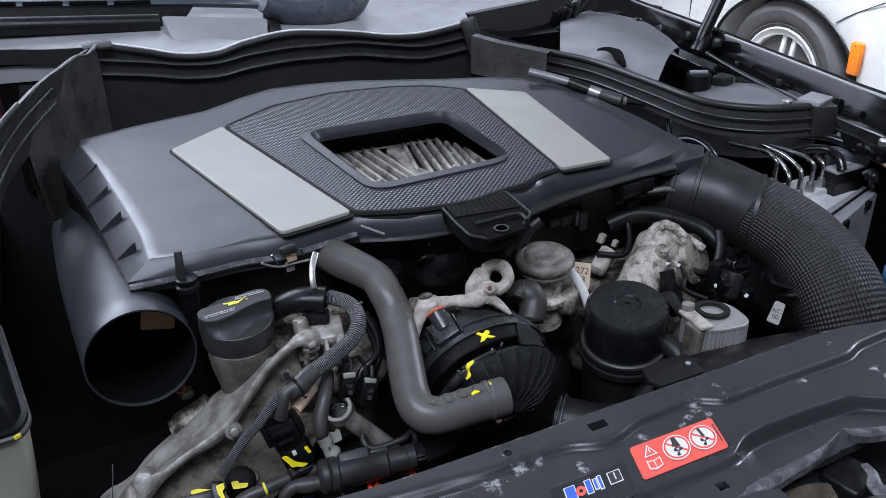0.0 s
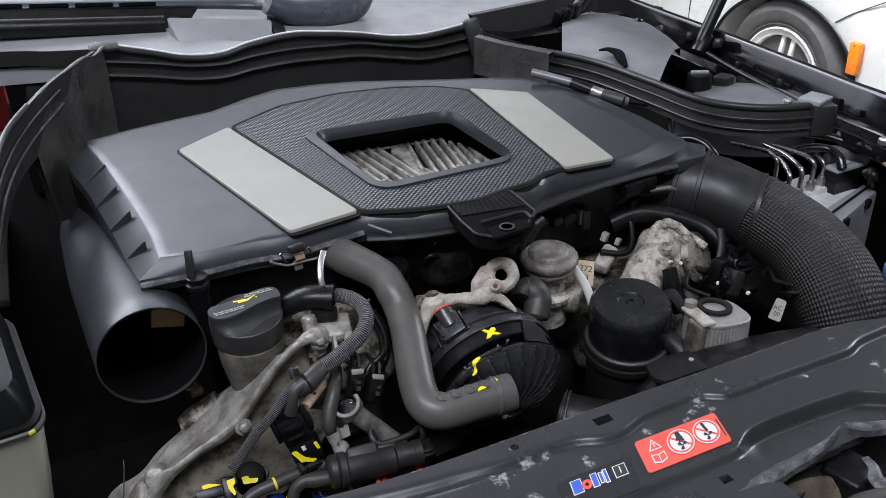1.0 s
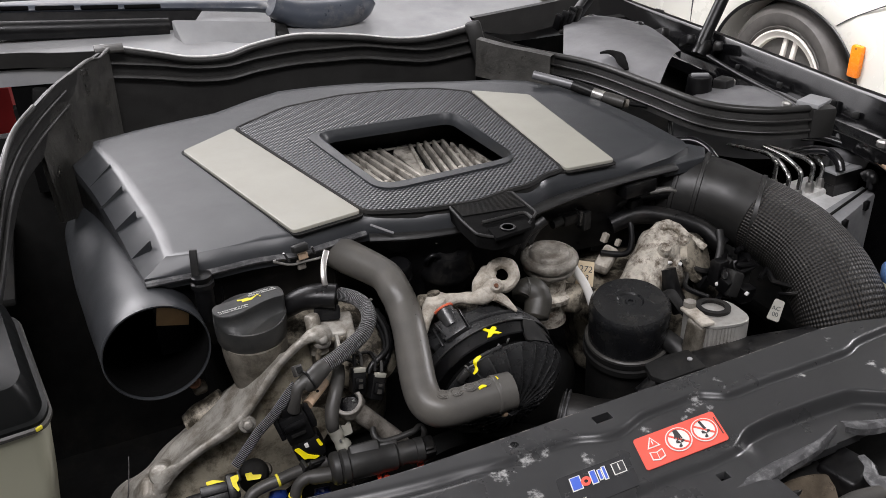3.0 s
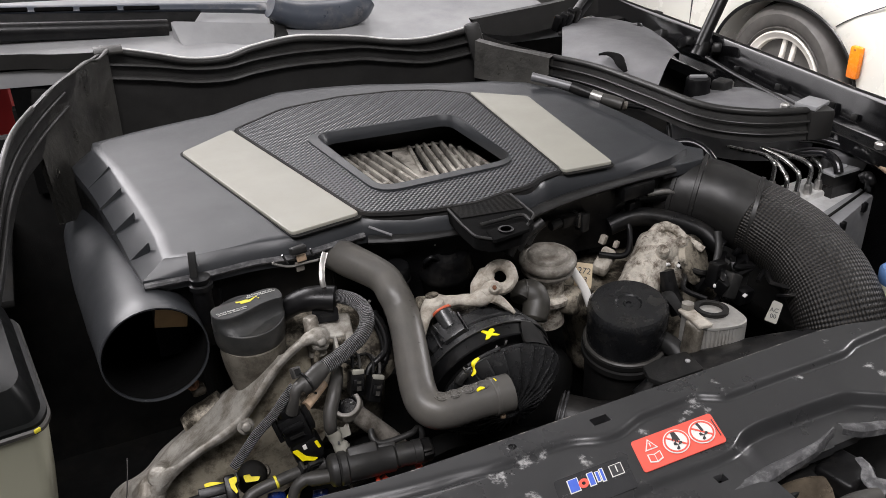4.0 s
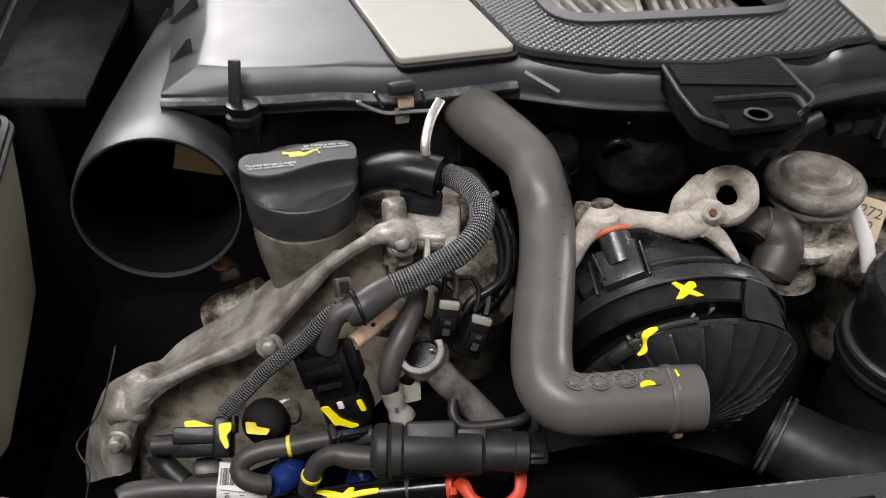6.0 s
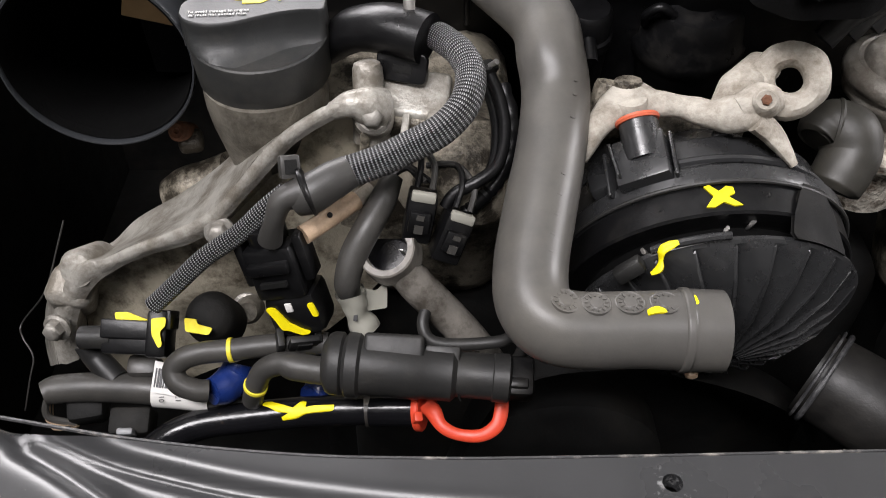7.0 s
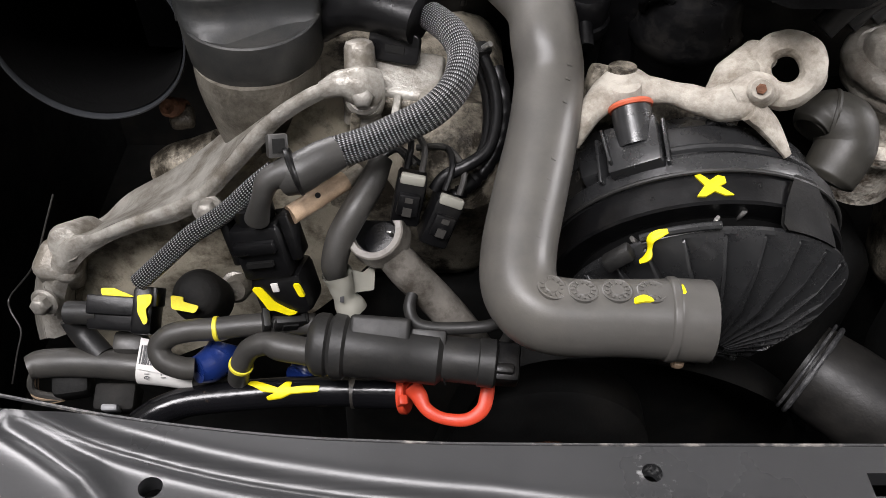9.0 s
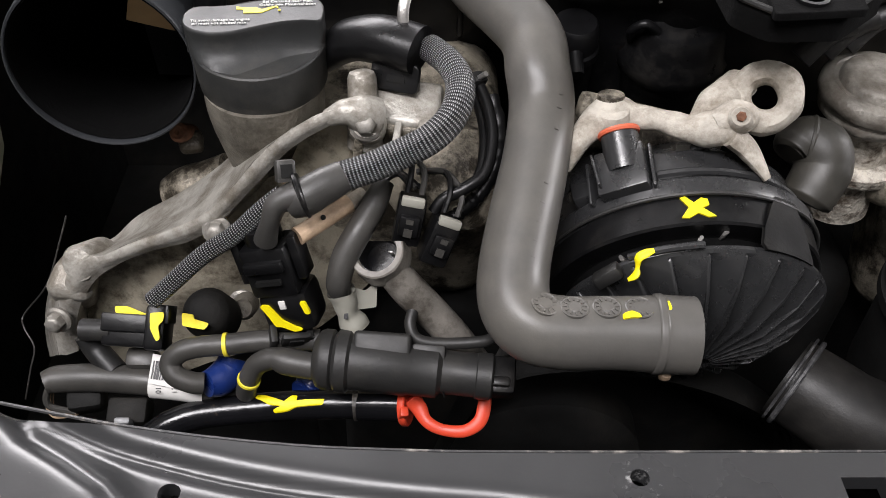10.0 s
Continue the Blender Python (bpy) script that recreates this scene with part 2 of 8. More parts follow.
ALLOY_GREY = material("sooty_cast_aluminium", (0.16, 0.147, 0.122), 0.46, metal=0.2, vary=0.25, scale=50, bump=0.35, dirt=(0.035, 0.028, 0.019), dirt_amount=0.85, dirt_scale=48, fine=480, edge=0.49, relief=0.0015, crisp=0.8)
PUMPBLACK = material("dusty_pump_plastic", (0.0205, 0.0209, 0.0217), 0.28, vary=0.12, scale=50, bump=0.06, dirt=(0.06, 0.06, 0.059), dirt_amount=0.14, dirt_scale=60, edge=0.6, spec=0.75)
GREYPIPE = material("grey_worn_pipe_plastic", (0.17, 0.157, 0.138), 0.36, vary=0.3, scale=90, bump=0.3, dirt=(0.045, 0.037, 0.028), dirt_amount=0.8, dirt_scale=60, edge=0.52, crisp=0.6)
SMOOTHBLACK = material("smooth_black_tank_plastic", (0.006, 0.0065, 0.0065), 0.36, vary=0.1, scale=20, bump=0.03, spec=0.18)
MATTE = material("matte_dark_grey_plastic", (0.02, 0.0197, 0.019), 0.48, vary=0.15, scale=50, bump=0.1, dirt=(0.06, 0.055, 0.047), dirt_amount=0.3, dirt_scale=80, edge=0.56, spec=0.42)
BOOTMAT = material("satin_black_boot_rubber", (0.0125, 0.0124, 0.012), 0.4, vary=0.1, scale=50, bump=0.05, dirt=(0.04, 0.038, 0.034), dirt_amount=0.2, dirt_scale=25, fine=900, spec=0.42)
TANGLASS = material("dim_brown_reflector", (0.16, 0.13, 0.095), 0.3, metal=0.5, vary=0.4, scale=60, bump=0.2)
CONCRETE = material("garage_floor", (0.25, 0.25, 0.24), 0.6, vary=0.2, scale=3, bump=0.2, dirt=(0.1, 0.1, 0.1), dirt_amount=0.6, dirt_scale=1.2, fine=60)
PLASTER = material("white_plaster", (0.75, 0.75, 0.73), 0.8, vary=0.05, scale=2, bump=0.1, fine=80)
WHITECAR = material("cream_white_car_lacquer", (0.66, 0.65, 0.59), 0.25, vary=0.03, scale=3, bump=0.0, coat=0.3)
TYRE = material("grey_tyre_rubber", (0.062, 0.058, 0.053), 0.7, vary=0.2, scale=20, bump=0.3)
RIMPAINT = material("white_wheel_paint", (0.6, 0.57, 0.52), 0.4, vary=0.08, scale=12)
AMBER = material("orange_lens", (0.85, 0.22, 0.01), 0.25, vary=0.05, bump=0.0)
REDCART = material("red_lacquer", (0.45, 0.03, 0.03), 0.35, vary=0.1, scale=6, bump=0.0)
GLASS = material("dark_windscreen_glass", (0.02, 0.025, 0.025), 0.05, vary=0.1, scale=2, bump=0.0, spec=0.7)


def add_wear(m, spots, colour):
    """Bare, scratched patches in a paint: at each spot (x, y, radius) the paint has gone in flecks."""
    nt = m.node_tree
    p = nt.nodes["Principled BSDF"]
    tc = nt.nodes.new("ShaderNodeTexCoord")

    def calc(op, a, b, c=None):
        n = nt.nodes.new("ShaderNodeMath")
        n.operation = op
        for i, v in enumerate((a, b, c)):
            if v is None:
                continue
            if isinstance(v, (int, float)):
                n.inputs[i].default_value = v
            else:
                nt.links.new(v, n.inputs[i])
        return n.outputs[0]

    total = None
    for x, y, r in spots:
        d = nt.nodes.new("ShaderNodeVectorMath")
        d.operation = "DISTANCE"
        d.inputs[1].default_value = (x, y, 0.697)
        nt.links.new(tc.outputs["Object"], d.inputs[0])
        fade = calc("MULTIPLY_ADD", d.outputs["Value"], -1.0 / r, 1.0)
        total = fade if total is None else calc("MAXIMUM", total, fade)
    n = nt.nodes.new("ShaderNodeTexNoise")
    n.inputs["Scale"].default_value, n.inputs["Detail"].default_value, n.inputs["Roughness"].default_value = 190.0, 9.0, 0.72
    nt.links.new(tc.outputs["Object"], n.inputs["Vector"])
    mask = nt.nodes.new("ShaderNodeMapRange")
    mask.inputs["From Min"].default_value, mask.inputs["From Max"].default_value = 0.66, 0.82
    nt.links.new(calc("MULTIPLY_ADD", calc("MAXIMUM", total, -0.4), 0.3, n.outputs["Fac"]), mask.inputs["Value"])
    x = nt.nodes.new("ShaderNodeMix")
    x.data_type = "RGBA"
    nt.links.new(mask.outputs[0], x.inputs[0])
    nt.links.new(p.inputs["Base Color"].links[0].from_socket, x.inputs[6])
    x.inputs[7].default_value = (*colour, 1)
    nt.links.new(x.outputs[2], p.inputs["Base Color"])
    rough = p.inputs["Roughness"].links[0].from_socket
    nt.links.new(calc("MULTIPLY_ADD", mask.outputs[0], 0.3, rough), p.inputs["Roughness"])


add_wear(PAINT, [(0.004, -0.012, 0.012), (0.0, 0.001, 0.009), (0.016, -0.012, 0.008), (-0.02, -0.018, 0.012), (0.15, -0.014, 0.011), (0.153, -0.024, 0.007), (0.146, -0.004, 0.006), (0.152, -0.068, 0.01), (0.157, -0.08, 0.007), (0.137, -0.021, 0.007), (0.093, -0.024, 0.008), (0.128, -0.026, 0.006), (0.243, -0.027, 0.007), (0.305, -0.052, 0.01), (0.268, -0.065, 0.009), (0.287, -0.014, 0.006), (0.195, -0.07, 0.006), (0.04, -0.03, 0.01), (-0.009, -0.045, 0.01), (0.02, -0.075, 0.01), (0.071, -0.086, 0.01), (0.03, -0.09, 0.008), (0.177, -0.006, 0.008), (0.174, -0.016, 0.007), (0.149, -0.069, 0.011), (0.292, -0.003, 0.008), (0.287, -0.011, 0.006), (0.161, -0.081, 0.007), (0.303, -0.040, 0.007)], (0.34, 0.34, 0.335))


# ---- building helpers ----
def thing(name, label, category, base=(0, 0, 0), group="", kind=""):
    ob = new(name)
    ob.empty_display_size = 0.02
    ob.matrix_world = Matrix.Translation(base)
    return tagged(ob, label, category, group, kind)


def stands(ob):
    """Where ob stands in the world."""
    return ob.matrix_basis if ob.parent is None else stands(ob.parent) @ ob.matrix_parent_inverse @ ob.matrix_basis


def place(ob, parent):
    if parent is not None:
        ob.parent = parent
        ob.matrix_parent_inverse = stands(parent).inverted()


def part(name, bm, mat, parent=None, label="", smooth=True, angle=40):
    me = bpy.data.meshes.new(name)
    bmesh.ops.recalc_face_normals(bm, faces=bm.faces)
    lim = radians(angle)
    for f in bm.faces:
        f.smooth = smooth and len(f.verts) < 7
    for e in bm.edges:
        if len(e.link_faces) == 2 and e.calc_face_angle(0) > lim:
            e.smooth = False
    bm.to_mesh(me)
    bm.free()
    me.materials.append(mat)
    ob = new(name, me)
    place(ob, parent)
    return tagged(ob, label)


def again(ob, m, parent):
    """The same piece once more at the pose m, on the same mesh."""
    c = bpy.data.objects.new(ob.name.split(".")[0], ob.data)
    scene.collection.objects.link(c)
    place(c, parent)
    c.matrix_basis = m
    return c


def frame_on(origin, axis, hint=(0, 0, 1)):
    """A pose whose z lies along axis, with y near to hint."""
    z = Vector(axis).normalized()
    h = Vector(hint)
    if abs(z.dot(h.normalized())) > 0.98:
        h = Vector((0, 1, 0))
    x = h.cross(z).normalized()
    y = z.cross(x)
    m = Matrix((x, y, z)).transposed().to_4x4()
    m.translation = Vector(origin)
    return m


def smooth_path(pts, radii, per=8):
    p = [Vector(q) for q in pts]
    r = [radii] * len(p) if isinstance(radii, (int, float)) else list(radii)
    out, rad = [], []
    for i in range(len(p) - 1):
        a, b, c, d = p[max(0, i - 1)], p[i], p[i + 1], p[min(len(p) - 1, i + 2)]
        for k in range(per):
            t = k / per
            out.append(0.5 * (2 * b + (c - a) * t + (2 * a - 5 * b + 4 * c - d) * t * t + (3 * b - a - 3 * c + d) * t ** 3))
            s = t * t * (3 - 2 * t)
            rad.append(r[i] * (1 - s) + r[i + 1] * s)
    out.append(p[-1])
    rad.append(r[-1])
    return out, rad


def tube(pts, radii, n=20, per=8, wall=0.0, flat=1.0, caps=True, bm=None, wave=0.0, waves=0.0, squash=(0, 0, 1)):
    """A swept round pipe; wall > 0 leaves its ends open with that thickness."""
    path, rad = smooth_path(pts, radii, per)
    bm = bm or bmesh.new()
    uv = bm.loops.layers.uv.get("UVMap") or bm.loops.layers.uv.new("UVMap")
    rings, lens = [], [0.0]
    t0 = (path[1] - path[0]).normalized()
    side = Vector(squash).cross(t0)
    if side.length < 0.05:
        side = Vector((1, 0, 0)).cross(t0)
    side.normalize()
    for i, q in enumerate(path):
        t = (path[min(i + 1, len(path) - 1)] - path[max(i - 1, 0)]).normalized()
        side = (side - t * side.dot(t)).normalized()
        other = t.cross(side)
        if i:
            lens.append(lens[-1] + (q - path[i - 1]).length)
        r = rad[i] * (1 + wave * math.sin(lens[-1] * waves)) if wave else rad[i]
        rings.append([bm.verts.new(q + side * (r * math.cos(2 * math.pi * k / n)) + other * (r * flat * math.sin(2 * math.pi * k / n))) for k in range(n)])

    def skin(rs, offset=0.0):
        for i in range(len(rs) - 1):
            for k in range(n):
                f = bm.faces.new((rs[i][k], rs[i][(k + 1) % n], rs[i + 1][(k + 1) % n], rs[i + 1][k]))
                for lp, (uu, vv) in zip(f.loops, ((lens[i], k), (lens[i], k + 1), (lens[i + 1], k + 1), (lens[i + 1], k))):
                    lp[uv].uv = (uu, 2 * math.pi * vv / n)

    skin(rings)
    if wall:
        inner = []
        for i, q in enumerate(path):
            inner.append([bm.verts.new(q + (v.co - q) * (1 - wall / max(rad[i], 1e-6))) for v in rings[i]])
        skin(inner)
        for end in (0, -1):
            for k in range(n):
                bm.faces.new((rings[end][k], rings[end][(k + 1) % n], inner[end][(k + 1) % n], inner[end][k]))
    elif caps:
        bm.faces.new(rings[0])
        bm.faces.new(rings[-1])
    return bm


def lathe(profile, m, n=40, bm=None, cap=True):
    """Turns (radius, height) pairs about the z axis of the pose m."""
    bm = bm or bmesh.new()
    closed = profile[0] == profile[-1]
    if closed:
        profile = profile[:-1]
    rings = []
    for r, h in profile:
        if r < 1e-6:
            rings.append([bm.verts.new(m @ Vector((0, 0, h)))])
        else:
            rings.append([bm.verts.new(m @ Vector((r * math.cos(2 * math.pi * k / n), r * math.sin(2 * math.pi * k / n), h))) for k in range(n)])
    for a, b in zip(rings, rings[1:] + rings[:1] if closed else rings[1:]):
        for k in range(n):
            ring = [a[k % len(a)], a[(k + 1) % len(a)], b[(k + 1) % len(b)], b[k % len(b)]]
            seen = []
            for v in ring:
                if v not in seen:
                    seen.append(v)
            if len(seen) > 2:
                bm.faces.new(seen)
    for ring in (rings[0], rings[-1]):
        if len(ring) > 2 and cap and not closed:
            bm.faces.new(ring)
    return bm


def block(size, m, bevel=0.0, bm=None, segs=2, taper=1.0):
    bm2 = bmesh.new()
    bmesh.ops.create_cube(bm2, size=1.0)
    for v in bm2.verts:
        k = taper if v.co.z > 0 else 1.0
        v.co = Vector((v.co.x * size[0] * k, v.co.y * size[1] * k, v.co.z * size[2]))
    if bevel:
        bmesh.ops.bevel(bm2, geom=list(bm2.edges), offset=bevel, segments=segs, affect="EDGES", profile=0.5)
    bm2.transform(m)
    if bm is None:
        return bm2
    me = bpy.data.meshes.new("scratch")
    bm2.to_mesh(me)
    bm2.free()
    bm.from_mesh(me)
    bpy.data.meshes.remove(me)
    return bm


def rod(a, b, r, n=16, bm=None, r2=None):
    a, b = Vector(a), Vector(b)
    h = (b - a).length
    return lathe([(r, 0), (r2 or r, h)], frame_on(a, b - a), n, bm)


def plate(outline, m, depth, bevel=0.0):
    """A flat plate from a plan outline, its top at z = 0 of the pose m."""
    bm = bmesh.new()
    top = [bm.verts.new((x, y, 0)) for x, y in outline]
    f = bm.faces.new(top)
    r = bmesh.ops.extrude_face_region(bm, geom=[f])
    for v in r["geom"]:
        if isinstance(v, bmesh.types.BMVert):
            v.co.z -= depth
    if bevel:
        es = [e for e in bm.edges if all(abs(v.co.z) < 1e-7 for v in e.verts)]
        bmesh.ops.bevel(bm, geom=es, offset=bevel, segments=2, affect="EDGES", profile=0.5)
    bm.transform(m)
    return bm


def rounded(outline, r, n=4):
    """The outline with its corners rounded."""
    out = []
    k = len(outline)
    for i in range(k):
        p, c, q = (Vector((*outline[(i + j) % k], 0)) for j in (-1, 0, 1))
        a, b = (p - c), (q - c)
        d = min(r, a.length * 0.45, b.length * 0.45)
        s, e = c + a.normalized() * d, c + b.normalized() * d
        for j in range(n + 1):
            t = j / n
            w = s * (1 - t) ** 2 + c * 2 * t * (1 - t) + e * t * t
            out.append((w.x, w.y))
    return out


def loops(rings, cap_top=True, cap_bottom=False, closed=True):
    """Skin through rings of 3D points, all of one length."""
    bm = bmesh.new()
    vs = [[bm.verts.new(p) for p in ring] for ring in rings]
    n = len(vs[0])
    for a, b in zip(vs, vs[1:]):
        for k in range(n if closed else n - 1):
            bm.faces.new((a[k], a[(k + 1) % n], b[(k + 1) % n], b[k]))
    if cap_top:
        bm.faces.new(vs[-1])
    if cap_bottom:
        bm.faces.new(vs[0])
    return bm


def resample(outline, n, start=None):
    """n points evenly spaced along a closed outline, from the one at the given angle of its middle."""
    pts = [Vector((x, y, 0)) for x, y in outline]
    seg = [(pts[(i + 1) % len(pts)] - pts[i]).length for i in range(len(pts))]
    total, out = sum(seg), []
    for k in range(n):
        d, i = total * k / n, 0
        while d > seg[i]:
            d -= seg[i]
            i += 1
        q = pts[i].lerp(pts[(i + 1) % len(pts)], d / seg[i])
        out.append((q.x, q.y))
    return out


def by_angle(outline, centre, n, heights=None):
    """Points of an outline met by n even rays from its centre."""
    out = []
    k = len(outline)
    for j in range(n):
        a = 2 * math.pi * j / n
        d = Vector((math.cos(a), math.sin(a)))
        best = None
        for i in range(k):
            p, q = Vector(outline[i]) - Vector(centre), Vector(outline[(i + 1) % k]) - Vector(centre)
            e = q - p
            den = d.x * e.y - d.y * e.x
            if abs(den) < 1e-12:
                continue
            t = (p.x * e.y - p.y * e.x) / den
            s = (p.x * d.y - p.y * d.x) / den
            if t > 0 and -1e-9 <= s <= 1 + 1e-9 and (best is None or t > best[0]):
                best = (t, s, i)
        t, s, i = best
        if heights is None:
            out.append((centre[0] + d.x * t, centre[1] + d.y * t))
        else:
            out.append((centre[0] + d.x * t, centre[1] + d.y * t, heights[i] * (1 - s) + heights[(i + 1) % k] * s))
    return out


def write(name, body, size, m, mat, parent, label="", align="CENTER"):
    cu = bpy.data.curves.new(name, "FONT")
    cu.body, cu.size, cu.align_x, cu.align_y, cu.extrude = body, size, align, "CENTER", 0.00015
    tmp = bpy.data.objects.new(name, cu)
    scene.collection.objects.link(tmp)
    me = bpy.data.meshes.new_from_object(tmp.evaluated_get(bpy.context.evaluated_depsgraph_get()))
    bpy.data.objects.remove(tmp)
    me.transform(m)
    me.materials.clear()
    me.materials.append(mat)
    ob = new(name, me)
    place(ob, parent)
    return tagged(ob, label)


def bumpy(bm, amount, scale, seed=0.0, along=None):
    """Casts an uneven, sand-cast surface onto a mesh."""
    bm.normal_update()
    for v in bm.verts:
        d = noise.noise(v.co * scale + Vector((seed, seed * 2, 0))) * amount
        v.co += v.normal * d
    return bm


def on_tube(path_pts, s, across, radius, up, lift=0.0006):
    """A pose on the skin of a pipe through path_pts, s of the way along it."""
    path, _ = smooth_path(path_pts, 0.01, 12)
    i = min(len(path) - 2, max(1, round(s * (len(path) - 1))))
    t = (path[i + 1] - path[i - 1]).normalized()
    u = (Vector(up) - t * Vector(up).dot(t)).normalized()
    w = t.cross(u)
    nrm = (u * math.cos(across) + w * math.sin(across)).normalized()
    return path[i], t, nrm, w


def skin_patch(outline, path_pts, s, across, radius, up, mat, parent, name="paint_mark", lift=0.0006):
    """A thin film of paint that follows the curve of a pipe."""
    p, t, nrm, w = on_tube(path_pts, s, across, radius, up)
    b = t.cross(nrm)
    bm = bmesh.new()
    k = 6
    cx = sum(x for x, y in outline) / len(outline)
    cy = sum(y for x, y in outline) / len(outline)
    rings = []
    for j in range(k, 0, -1):
        ring = []
        for x, y in outline:
            x2, y2 = cx + (x - cx) * j / k, cy + (y - cy) * j / k
            a = y2 / radius
            r = radius + lift * (1.0 if j < k else 0.2)
            ring.append(bm.verts.new(p + t * x2 + nrm * (r * math.cos(a)) + b * (r * math.sin(a))))
        rings.append(ring)
    n = len(outline)
    for a, c in zip(rings, rings[1:]):
        for i in range(n):
            bm.faces.new((a[i], a[(i + 1) % n], c[(i + 1) % n], c[i]))
    bm.faces.new(rings[-1])
    return part(name, bm, mat, parent)


def ribbon(top, bottom, thick, toward):
    """An upright strip between a top and a bottom line, with thickness."""
    a, _ = smooth_path(top, 1.0, 8)
    b, _ = smooth_path(bottom, 1.0, 8)
    d = Vector(toward).normalized() * thick
    rings = [[p.copy() for p in b], [p.copy() for p in a], [p + d for p in a], [p + d for p in b]]
    return loops(rings + [rings[0]], cap_top=False, closed=False)


# ---- the workshop ----
def structure(name, bm, mat, label):
    return tagged(part(name, bm, mat), label, name.split("_")[0], kind="structure")


structure("floor", block((14, 14, 0.1), pose(1.5, 1.5, FLOOR - 0.05)), CONCRETE, "grey worn concrete workshop floor")
structure("ceiling", block((14, 14, 0.1), pose(1.5, 1.5, 2.75)), PLASTER, "plain white workshop ceiling")
structure("wall_north", block((14, 0.2, 3.2), pose(1.5, 8.4, 1.2)), PLASTER, "plain white plastered workshop wall")
structure("wall_south", block((14, 0.2, 3.2), pose(1.5, -5.4, 1.2)), PLASTER, "plain white plastered workshop wall")
structure("wall_east", block((0.2, 13.6, 3.2), pose(8.4, 1.5, 1.2)), PLASTER, "plain white plastered workshop wall")
structure("wall_west", block((0.2, 13.6, 3.2), pose(-5.4, 1.5, 1.2)), PLASTER, "plain white plastered workshop wall")


# ---- white car alongside ----
def white_car():
    hub = Vector((2.435, 2.128, 0.012))
    x0 = hub.x
    car = thing("parked_car", "cream white parked car with white alloy wheel", "car", (x0 + 0.7, hub.y, FLOOR))
    # side panel with a wheel arch cut into it
    n = 32

    def ring_at(ry, rz, x, dz=0.0):
        return [(x, hub.y + ry * math.cos(math.pi * (1.06 - 1.12 * k / n)), hub.z + dz + rz * math.sin(math.pi * (1.06 - 1.12 * k / n))) for k in range(n + 1)]

    edge = ring_at(0.4, 0.332, x0 - 0.006)
    rings = [ring_at(0.4, 0.332, x0 + 0.16), ring_at(0.4, 0.332, x0), edge, ring_at(0.43, 0.36, x0 - 0.014), ring_at(0.56, 0.43, x0 - 0.018), ring_at(0.9, 0.6, x0 + 0.012), ring_at(1.5, 0.74, x0 + 0.03), ring_at(1.5, 0.76, x0 + 0.4)]
    part("front_wing", loops(rings, cap_top=False, closed=False), WHITECAR, car)
    part("bonnet", block((1.5, 1.5, 0.05), pose(x0 + 0.95, hub.y + 0.2, 0.78), 0.02), WHITECAR, car)
    part("front_bumper", block((1.7, 0.2, 0.42), pose(x0 + 0.93, hub.y - 0.98, 0.12), 0.06), WHITECAR, car)
    part("arch_flare", tube(edge[::2], 0.008, 10, 3), BLACK, car, "black wheel arch edge")
    part("bonnet_gap", tube([(x0 - 0.016, 1.868, 0.298), (x0 - 0.019, 1.8, 0.342), (x0 - 0.012, 1.676, 0.407)], 0.002, 8, 4), PRINT, car)
    part("door_gap", tube([(x0 - 0.014, 2.672, 0.1), (x0 - 0.012, 2.674, 0.3), (x0 - 0.006, 2.68, 0.5)], 0.004, 8, 4), PRINT, car)
    part("arch_liner", block((0.5, 1.0, 0.7), pose(x0 + 0.45, hub.y, 0.0), 0.1), PITCH, car)
    lamp = part("side_marker", block((0.026, 0.05, 0.12), pose(x0 - 0.03, hub.y - 0.385, 0.195, 0, 0, 0), 0.01), AMBER, car, "orange side marker lamp")
    part("marker_screw", lathe([(0.004, 0), (0.003, 0.001), (0, 0.001)], frame_on((x0 - 0.043, hub.y - 0.385, 0.243), (-1, 0, 0)), 10), RUST, lamp)
    m = frame_on((x0, hub.y, hub.z), (1, 0, 0))
    wheel = part("wheel", lathe([(0.196, 0.02), (0.19, 0.04), (0.178, 0.1)], m, 56, cap=False), GREYPIPE, car)
    part("tyre", lathe([(0.205, 0.03), (0.209, 0.012), (0.222, 0.002), (0.226, 0.0045), (0.24, -0.004), (0.275, -0.002), (0.28, 0.003), (0.3, 0.014), (0.312, 0.034), (0.316, 0.06), (0.316, 0.19), (0.2, 0.21)], m, 72), TYRE, wheel, "grey black rubber tyre")
    part("rim", lathe([(0.2, 0.03), (0.209, 0.012), (0.2085, 0.004), (0.203, 0.002), (0.196, 0.006), (0.188, 0.012), (0.178, 0.012), (0.172, 0.035)], m, 64, cap=False), RIMPAINT, wheel, "white alloy rim")
    part("hub_cap", lathe([(0.066, 0.05), (0.062, 0.03), (0.05, 0.02), (0.03, 0.012), (0, 0.012)], m, 32), RIMPAINT, wheel)
    part("brake_disc", lathe([(0.15, 0.0), (0.15, 0.02), (0, 0.02)], frame_on((x0 + 0.12, hub.y, hub.z), (1, 0, 0)), 40), RUST, wheel, "rusty brake disc")
    part("brake_caliper", block((0.06, 0.07, 0.13), Matrix.Translation((x0 + 0.1, hub.y, hub.z)) @ Matrix.Rotation(0.75, 4, "X") @ pose(0, 0, 0.13), 0.012), GREYPIPE, wheel)
    for k in range(5):
        for w in (-0.026, 0.026):
            spoke = block((0.022, 0.02, 0.14), pose(0, 0, 0), 0.007, taper=1.2)
            spoke.transform(Matrix.Translation((x0 + 0.028, hub.y, hub.z)) @ Matrix.Rotation(2 * math.pi * k / 5 + 0.1, 4, "X") @ pose(0, w, 0.118, 0, 6, 0))
